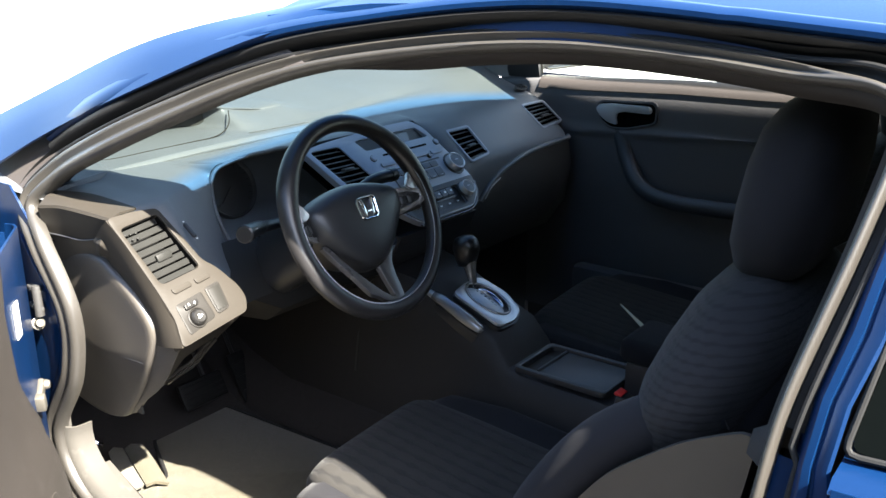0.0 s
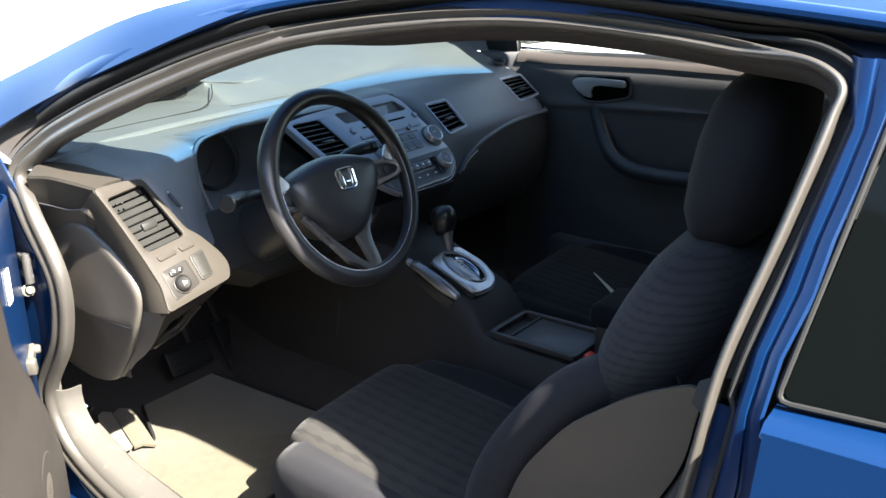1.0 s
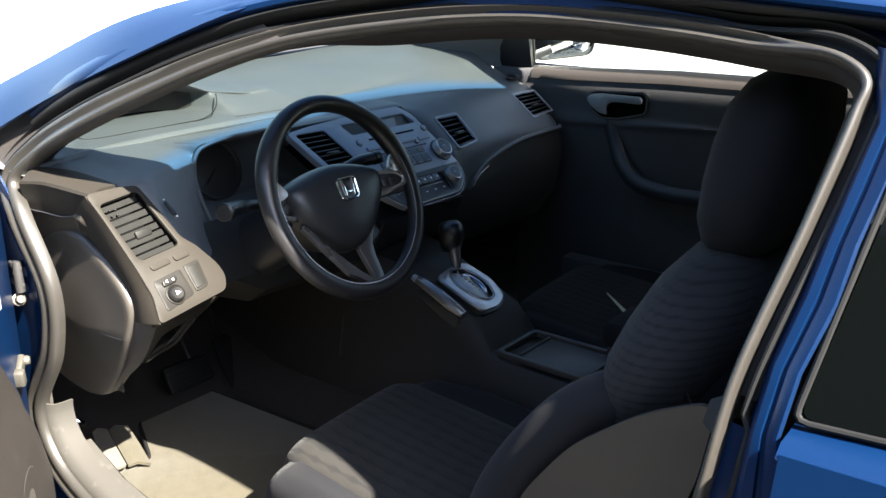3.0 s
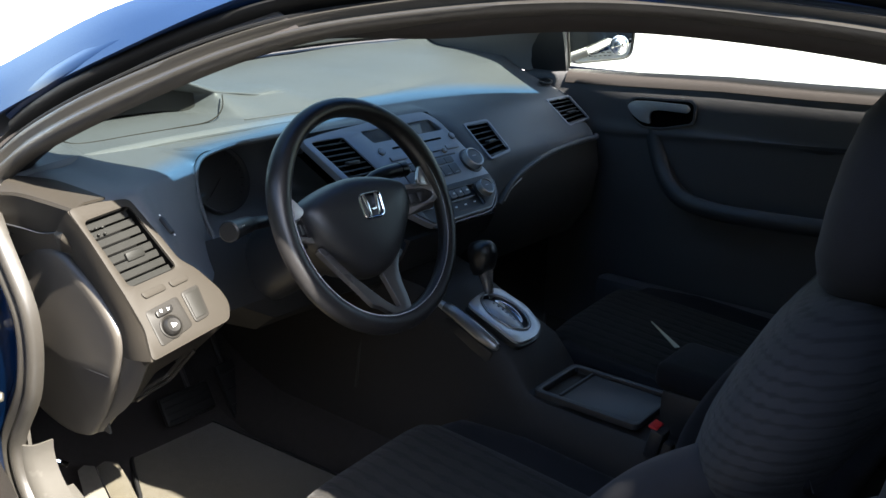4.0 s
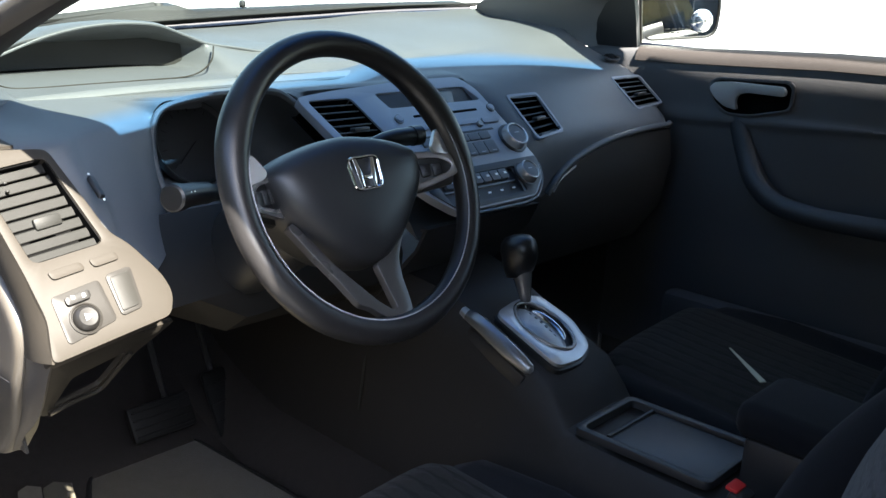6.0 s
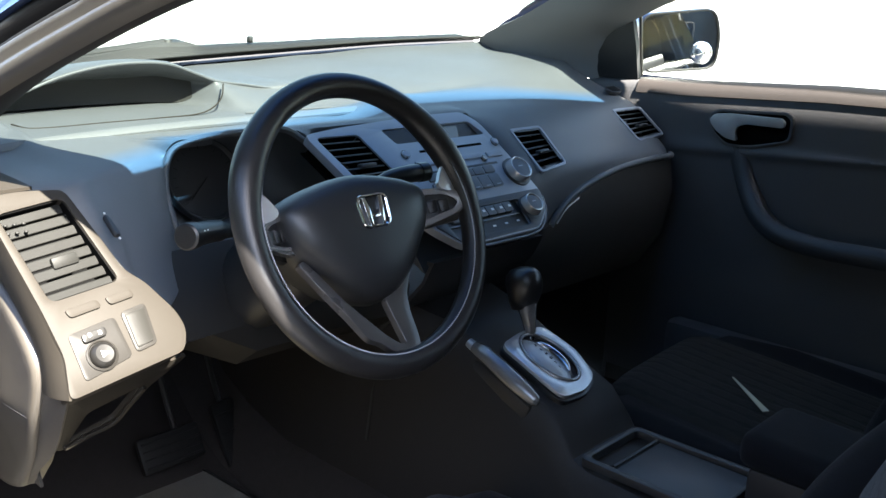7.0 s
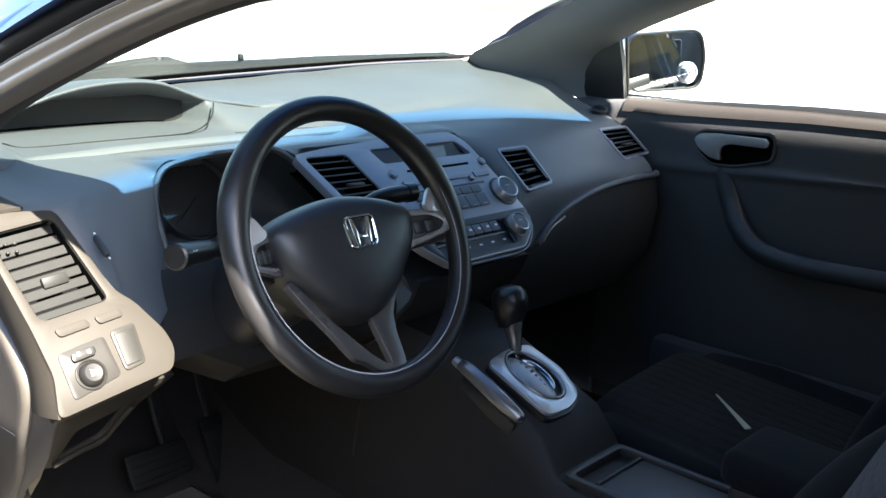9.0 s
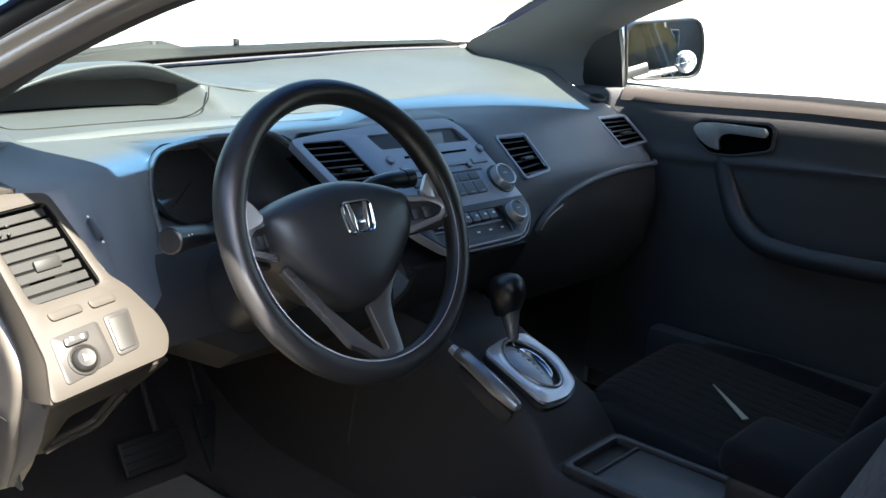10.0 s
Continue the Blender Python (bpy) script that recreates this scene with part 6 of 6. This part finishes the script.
copy_thing(seat_d, pose(0.775, 0.02, 0.040) @ seat_d.matrix_basis)
PALEPAPER = surface("pale_paper", (0.42, 0.40, 0.30), 0.7)
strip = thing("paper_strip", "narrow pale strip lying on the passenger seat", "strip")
part("sheet", plate([(-0.0015, 0.066), (0.001, 0.065), (0.0055, -0.085), (-0.0055, -0.087)], [], 0.0015, basis((0.345, -0.185, 0.556), (0.72, -0.69, 0.03), (0, 0.05, 1))), PALEPAPER, strip)


# ---- passenger's door, seen from inside ----
door = thing("passenger_door", "closed passenger door with black inner trim panel", "car door")


def door_panel():
    rows = []
    for y in (0.47, 0.42, 0.35, 0.28, 0.2, 0.1, 0.0, -0.1, -0.2, -0.35, -0.5, -0.65, -0.80, -0.92):
        top = keyed(y, [(-0.92, 1.062), (-0.2, 1.046), (0.36, 1.026), (0.47, 1.020)])
        rows.append([Vector((0.815, y, top - 0.006)), Vector((0.785, y, top)), Vector((0.768, y, top - 0.002)), Vector((0.752, y, top - 0.010)), Vector((0.744, y, top - 0.03)), Vector((0.742, y, 0.955)), Vector((0.742, y, 0.935)),
                     Vector((0.741, y, 0.915)), Vector((0.736, y, 0.895 - 0.06 * (y - 0.04))), Vector((0.741, y, 0.882 - 0.06 * (y - 0.04))), Vector((0.742, y, 0.86)), Vector((0.742, y, 0.70)), Vector((0.741, y, 0.64)), Vector((0.738, y, 0.60)), Vector((0.735, y, 0.48)), Vector((0.735, y, 0.34))])
    return solid(grid([spline(r, 3) for r in rows]), 0.006)


part("trim_panel", door_panel(), DOORTRIM, door, smooth=40)
# Sunlit top edge of the door trim, put in as a brown-grey strip.
SILLBROWN = surface("sill_sunlit", (0.028, 0.0235, 0.0215), 0.6, grain=0.3)
sill_top = lambda y: keyed(y, [(-0.92, 1.062), (-0.2, 1.046), (0.36, 1.026), (0.47, 1.020)])
part("window_sill", solid(grid([[Vector((0.788, y, sill_top(y) + 0.001)), Vector((0.768, y, sill_top(y) + 0.002)), Vector((0.750, y, sill_top(y) - 0.006)), Vector((0.7425, y, sill_top(y) - 0.020)), Vector((0.7405, y, sill_top(y) - 0.030))] for y in (0.33, 0.22, 0.1, -0.1, -0.3, -0.6, -0.92)]), 0.003), SILLBROWN, door, "strip added below the window, brown-grey of the sunlit trim edge")
part("outer_skin", solid(grid([[Vector((x, y, z)) for x, z in ((0.815, 1.03), (0.845, 0.90), (0.862, 0.75), (0.855, 0.55), (0.83, 0.35))] for y in (0.50, 0.2, -0.2, -0.6, -0.93)]), 0.004), BLUE, door, "blue outer skin")
PULL = surface("door_pull", (0.0252, 0.02625, 0.0294), 0.5, grain=0.3, grain_size=800.0)
part("armrest", sweep(spline([(0.744, 0.077, 0.910), (0.736, 0.060, 0.872), (0.722, 0.034, 0.825), (0.70, 0.0, 0.785), (0.685, -0.048, 0.756), (0.675, -0.12, 0.745), (0.665, -0.25, 0.748), (0.665, -0.45, 0.758), (0.68, -0.62, 0.765)], 5),
                      [(-0.020, -0.03), (-0.020, -0.004), (-0.014, 0.003), (0.0, 0.006), (0.014, 0.003), (0.020, -0.004), (0.020, -0.03)], (-1, 0, 0.25)), PULL, door, "curved dark pull and armrest")
HD_AT = basis((0.738, 0, 0), (0, 1, 0), (-1, 0, 0))
cup = [(u, -v) for u, v in rounded([(0.145, 0.964), (0.126, 0.980), (-0.030, 0.988), (-0.042, 0.978), (-0.041, 0.930), (0.045, 0.906), (0.100, 0.904), (0.134, 0.930)], 0.014, 4)]
cup_in = [(0.05 + (u - 0.05) * 0.93, -0.945 + (v + 0.945) * 0.86) for u, v in cup]
part("handle_cup", plate(cup, [cup_in], 0.006, HD_AT @ pose(0, 0, 0.003), 0.0015), DOORTRIM, door, "rim of the handle recess")
part("handle_recess", plate(cup_in, [], 0.002, HD_AT @ pose(0, 0, 0.0005)), VOID, door, "handle recess floor, its shade put in as near-black")
HANDLE = [(0.134, 0.958), (0.122, 0.971), (0.086, 0.975), (-0.022, 0.976), (-0.030, 0.967), (-0.027, 0.957), (0.050, 0.957), (0.070, 0.950), (0.074, 0.936), (0.068, 0.919), (0.096, 0.924), (0.120, 0.939)]
part("handle", plate([(u, -v) for u, v in rounded(HANDLE, 0.007, 4)], [], 0.010, HD_AT @ pose(0, 0, 0.016), 0.004), KNOBRING, door, "silver inner door handle", smooth=60)
bmw = grid([[Vector((lerp(0.783, x1, t), lerp(y0, y1, t), lerp(z0, z1, t))) for t in (0, 0.33, 0.66, 1)] for y0, z0, x1, y1, z1 in
            ((0.345, 1.03, 0.748, 0.335, 1.165), (0.25, 1.03, 0.742, 0.22, 1.205), (0.1, 1.035, 0.730, 0.03, 1.275), (-0.1, 1.04, 0.720, -0.15, 1.305), (-0.4, 1.045, 0.715, -0.42, 1.325), (-0.7, 1.05, 0.715, -0.72, 1.315), (-0.88, 1.055, 0.72, -0.88, 1.29))])
part("window_pane", bmw, SIDEGLASS, door, "clear side glass")
# Roof-side strip out of view, set wide and long to block the sun.
part("roof_side_blocker", solid(grid([[Vector((x, y, z)), Vector((x - 0.03, y, z + 0.012)), Vector((0.60, y - 0.02, z + 0.035))] for x, y, z in spline([(0.712, 0.05, 1.268), (0.706, -0.15, 1.295), (0.704, -0.45, 1.315), (0.706, -0.75, 1.305), (0.708, -0.95, 1.28), (0.702, -1.15, 1.255), (0.69, -1.35, 1.21)], 4)]), 0.010), PILLAR, car, "unseen grey roof-side strip added to keep sun off the passenger door")
part("window_edge", tube([(0.783, 0.345, 1.03), (0.742, 0.335, 1.165)], 0.004, 8), RUBBER, door, "pale front edge of the glass run")
bms_ = bmesh.new()
bms_.faces.new([bms_.verts.new(q) for q in ((0.772, 0.475, 1.022), (0.768, 0.458, 1.06), (0.755, 0.42, 1.115), (0.738, 0.345, 1.165), (0.752, 0.338, 1.10), (0.772, 0.338, 1.022))])
part("mirror_sail", solid(bms_, 0.012), BLACK, door, "black triangular mirror mount")
part("door_pocket", rbox((0.06, 0.62, 0.16), 0.02, pose(0.69, -0.15, 0.44)), DOORTRIM, door, "dark door pocket")

# passenger's side windscreen pillar
part("windscreen_pillar", solid(grid([[a.lerp(b, t) + Vector((-0.022, -0.020, 0.0)) * math.sin(math.pi * t) for t in [k / 8 for k in range(9)]] for a, b in zip(
    spline([(0.735, 0.80, 1.060), (0.72, 0.775, 1.095), (0.685, 0.62, 1.152), (0.655, 0.45, 1.222), (0.615, 0.20, 1.298), (0.575, 0.0, 1.345)], 5),
    spline([(0.77, 0.44, 1.010), (0.768, 0.445, 1.045), (0.755, 0.42, 1.115), (0.722, 0.325, 1.165), (0.672, 0.13, 1.235), (0.625, -0.08, 1.300)], 5))]), 0.008), PILLAR, car, "grey inner windscreen pillar trim")
part("windscreen_pillar_skin", solid(grid([[a.lerp(b, t) + Vector((0.05, 0.05, 0.0 + 0.01 * math.sin(math.pi * t))) for t in (0, 0.33, 0.66, 1)] for a, b in zip(
    spline([(0.735, 0.80, 1.075), (0.685, 0.62, 1.165), (0.655, 0.45, 1.235), (0.575, 0.0, 1.355)], 6),
    spline([(0.79, 0.50, 1.035), (0.765, 0.42, 1.125), (0.732, 0.325, 1.180), (0.635, -0.06, 1.305)], 6))]), 0.004), BLUE, car, "blue windscreen pillar")
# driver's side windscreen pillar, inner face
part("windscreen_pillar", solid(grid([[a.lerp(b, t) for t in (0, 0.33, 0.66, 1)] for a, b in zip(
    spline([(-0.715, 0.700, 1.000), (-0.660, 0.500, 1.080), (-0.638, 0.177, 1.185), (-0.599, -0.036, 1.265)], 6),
    spline([(-0.740, 0.470, 0.955), (-0.709, 0.348, 1.026), (-0.669, 0.080, 1.150), (-0.619, -0.141, 1.226)], 6))]), 0.006), TRIMBROWN, car, "inner windscreen pillar trim in the lit copy of the brown-grey")
part("windscreen_pillar_skin", solid(grid([[a.lerp(b, t) + Vector((0, 0, 0.008 * math.sin(math.pi * t))) for t in (0, 0.33, 0.66, 1)] for a, b in zip(
    spline([(-0.70, 0.72, 1.045), (-0.652, 0.500, 1.137), (-0.611, 0.217, 1.241), (-0.538, -0.055, 1.301), (-0.49, -0.17, 1.318)], 6),
    spline([(-0.752, 0.56, 1.00), (-0.704, 0.422, 1.077), (-0.678, 0.166, 1.177), (-0.625, -0.072, 1.265), (-0.575, -0.17, 1.288)], 6))]), 0.004), BLUE, car, "blue windscreen pillar")

# ---- outside mirror ----
NAVY = surface("navy_paint", (0.008, 0.012, 0.035), 0.25, coat=0.8)
mir = thing("door_mirror", "blue door mirror with a small round blind-spot mirror", "door mirror")
MR_AT = basis((0.912, 0.330, 1.106), (0.829, -0.559, 0.04), (-0.559, -0.829, 0.03))
MOUT = rounded([(-0.098, 0.060), (0.085, 0.072), (0.100, 0.010), (0.090, -0.064), (-0.085, -0.070), (-0.100, -0.03)], 0.028, 6)
mrows = []
for sc, h in ((0.98, 0.010), (1.03, 0.010), (1.06, 0.0), (1.06, -0.03), (0.95, -0.07), (0.70, -0.10), (0.3, -0.115), (0.02, -0.118)):
    mrows.append([MR_AT @ Vector((u * sc, v * sc, h)) for u, v in MOUT])
part("housing", grid(mrows, close_v=True), NAVY, mir, "glossy dark housing")
part("glass", plate([(u * 0.97, v * 0.97) for u, v in MOUT], [], 0.004, MR_AT @ pose(0, 0, 0.006)), MIRROR, mir, "mirror glass", smooth=0)
part("rim", tube([MR_AT @ Vector((u * 1.0, v * 1.0, 0.008)) for u, v in MOUT], 0.003, 6, closed=True), LOUVER, mir, "grey mirror edge")
part("blind_spot_mirror", lathe([(0.0, 0.0085), (0.012, 0.0075), (0.0215, 0.0045), (0.0235, 0.002)], 30, MR_AT @ pose(0.055, -0.028, 0.006)), MIRROR, mir, "round convex mirror", smooth=60)
part("blind_spot_rim", lathe([(0.0225, 0.005), (0.0262, 0.004), (0.0262, 0.0), (0.0225, 0.0)], 30, MR_AT @ pose(0.055, -0.028, 0.006)), CHROME, mir)
part("arm", tube([(0.79, 0.40, 1.045), (0.84, 0.385, 1.055), (0.88, 0.36, 1.07)], [0.028, 0.025, 0.025], 10, flat=0.6), BLACK, mir)
for r, wd in ((0, 0.075), (1, 0.070)):
    for k in range(4 + r):
        part("print", rbox((wd / (5 + r) * 0.8, 0.0022, 0.0003), 0.0, MR_AT @ pose(-0.030 + wd / (5 + r) * 1.2 * k, -0.046 - 0.008 * r, 0.0063), 1), LOUVER, mir)

# ---- driver's door, swung open ----
odoor = thing("driver_door", "driver's door standing open, brown-grey inner trim", "car door")
OD = pose(-0.772, 0.425, 0) @ pose(0, 0, 0, 0, 0, -37.7)


def od(l, p, z):
    """Along the door from its hinge, in from its painted inner face, height."""
    return OD @ Vector((p, -l, z))


DOORBROWN = surface("open_door_trim", (0.020, 0.0172, 0.0152), 0.6, grain=0.4, grain_size=800.0, wear=0.2, spec=0.2)
rows = []
for z in (0.27, 0.32, 0.38, 0.43, 0.48, 0.53, 0.58, 0.63, 0.68, 0.74, 0.80, 0.86, 0.91, 0.935):
    front = keyed(z, [(0.27, 0.0), (0.42, 0.0), (0.47, 0.030), (0.53, 0.062), (0.60, 0.105), (0.68, 0.180), (0.75, 0.222), (0.84, 0.240), (0.93, 0.215)])
    proud = keyed(z, [(0.27, 0.022), (0.32, 0.036), (0.57, 0.036), (0.64, 0.018), (0.74, 0.006), (0.935, 0.005)])
    rows.append([od(front - 0.001, 0.0, z), od(front, min(0.006, proud), z), od(front + 0.005, min(0.011, proud), z), od(front + 0.04, lerp(min(0.012, proud), proud, 0.6), z), od(front + 0.10, proud, z)] + [od(l, proud, z) for l in (0.36, 0.5, 0.8, 1.08)] + [od(1.1, 0.0, z)])
part("trim_panel", solid(grid(rows), 0.005), DOORBROWN, odoor, "brown-grey plastic inner trim", smooth=50)
part("inner_skin", solid(grid([[od(l, keyed(l, [(0.0, -0.020), (0.008, -0.006), (0.022, 0.0)]), z) for l in (0.0, 0.008, 0.022, 0.10, 0.25, 0.7, 1.1)] for z in (0.25, 0.45, 0.60, 0.75, 0.90, 0.935)]), 0.004), BLUE, odoor, "blue painted inner margin")
part("front_edge", solid(grid([[od(0.0, p, z) for p in (-0.022, -0.06, -0.10)] for z in (0.25, 0.45, 0.65, 0.92)]), 0.004), BLUE, odoor, "blue door end")
part("outer_skin", solid(grid([[od(l, p, z) for p, z in ((-0.04, 0.22), (-0.10, 0.35), (-0.125, 0.6), (-0.115, 0.8), (-0.05, 0.935))] for l in (-0.02, 0.2, 0.6, 1.0, 1.12)]), 0.004), BLUE, odoor, "blue outer skin")
part("sticker", plate(rounded([(-0.020, -0.030), (0.018, -0.034), (0.020, 0.026), (-0.018, 0.030)], 0.004), [], 0.001, OD @ basis((0.0062, -0.136, 0.812), (0, 1, 0), (1, 0, 0))), WHITE, odoor, "white paper sticker")
CHECK = OD @ basis((0.004, -0.066, 0.640), (0, 1, 0), (1, 0, 0))
part("check_link", join(rbox((0.052, 0.022, 0.012), 0.004, CHECK @ pose(0.004, 0.003, 0.004, 0, 0, 24)), rbox((0.018, 0.030, 0.020), 0.004, CHECK @ pose(-0.020, -0.004, 0.006, 0, 0, 12)),
                        lathe([(0.0, 0.010), (0.007, 0.010), (0.009, 0.005), (0.009, 0.0)], 10, CHECK @ pose(0.022, 0.010, 0.008))), STEEL, odoor, "greasy pale steel check link")
SP = OD @ basis((0.0365, -0.262, 0.487), (0, -1, 0), (1, 0, 0.0)) @ Matrix.Scale(0.92, 4)
part("speaker_ring", lathe([(0.074, 0.0035), (0.079, 0.0035), (0.081, 0.001), (0.081, -0.004)], 40, SP), BLACK, odoor, "dark ring round the grille")
spk = part("speaker_grille", lathe([(0.074, -0.004), (0.074, 0.003), (0.070, 0.005), (0.066, 0.003), (0.03, 0.005), (0.0, 0.0055)], 40, SP), COVER, odoor, "round perforated speaker grille")
holes = []
for r in range(1, 12):
    for k in range(6 * r):
        a = 2 * math.pi * k / (6 * r)
        holes.append(lathe([(0.0, 0.0006), (0.0016, 0.0004), (0.0016, 0.0)], 5, SP @ pose(0.0056 * r * math.cos(a), 0.0056 * r * math.sin(a), 0.0052 - 0.002 * r / 11)))
pf = part("perforation", join(*holes), VOID, spk, smooth=0)
tagged(pf, kind="stuff")

# seat belt on the rear door pillar
belt_t = thing("seat_belt", "grey seat belt webbing with its lower anchor by the pillar", "seat belt")
part("webbing", solid(grid([[Vector((x, y, z)), Vector((x + 0.004, y - 0.045, z + 0.004))] for x, y, z in spline([(-0.655, -0.80, 0.36), (-0.660, -0.83, 0.60), (-0.655, -0.87, 0.85), (-0.60, -0.90, 1.10)], 6)]), 0.0015), SEATSHELL, belt_t)
part("anchor_bolt", lathe([(0.0, 0.010), (0.008, 0.010), (0.010, 0.006), (0.013, 0.004), (0.013, 0.0)], 12, basis((-0.668, -0.80, 0.55), (0, 1, 0), (-1, 0, 0))), STEEL, belt_t)
part("lower_pillar_trim", solid(grid([[Vector((-0.752, yf, z)), Vector((-0.735, yf + 0.010, z)), Vector((-0.68, yf + 0.050, z)), Vector((-0.635, yf + 0.062, z)), Vector((-0.610, yf + 0.03, z)), Vector((-0.60, yf - 0.20, z))] for z, yf in ((0.30, -0.62), (0.42, -0.66), (0.55, -0.76), (0.70, -0.825), (0.80, -0.87), (0.86, -0.90))]), 0.004), SEATSHELL, car, "tan lower pillar trim")

# wiper and washer nozzles in front of the glass
wip = thing("wiper", "grey wiper arm resting on the cowl", "windscreen wiper")
part("arm", tube(spline([(-0.48, 0.890, 1.040), (-0.25, 0.965, 1.058), (-0.10, 0.99, 1.072), (-0.045, 0.995, 1.078)], 5), 0.008, 8, flat=0.6), LOWER, wip)
part("pivot", lathe([(0.0, 0.022), (0.010, 0.022), (0.013, 0.014), (0.014, 0.0)], 14, pose(-0.040, 0.995, 1.060)), LOWER, wip)
part("blade", tube(spline([(-0.10, 0.99, 1.030), (0.2, 0.99, 1.042), (0.5, 0.94, 1.060), (0.64, 0.88, 1.072)], 6), 0.005, 8), BLACKRUBBER, wip)
noz = thing("washer_nozzle", "small black washer nozzle on the bonnet edge", "washer nozzle")
part("nozzle", rbox((0.012, 0.014, 0.016), 0.004, pose(0.172, 1.0, 1.080)), BLACK, noz)


# ---- low building far behind the car, seen in the mirrors ----
shed = thing("building", "yellow stucco building with dark doorways behind the car", "building")
part("wall", rbox((16.0, 0.3, 3.2), 0.02, pose(-3.0, -19.0, 1.55)), STUCCO, shed)
part("roof", rbox((16.6, 1.2, 0.25), 0.03, pose(-3.0, -18.7, 3.27)), LOWER, shed)
part("plinth", rbox((16.2, 0.25, 0.75), 0.02, pose(-3.0, -18.75, 0.32)), ASPHALT, shed, "dark plinth")
for k in range(6):
    part("doorway", rbox((2.38, 0.10, 2.65), 0.02, pose(-9.6 + 2.6 * k, -18.82, 1.3)), ASPHALT, shed, "dark doorway")
    part("post", rbox((0.2, 0.2, 3.2), 0.02, pose(-10.9 + 2.6 * k, -18.3, 1.55)), LOWER, shed)
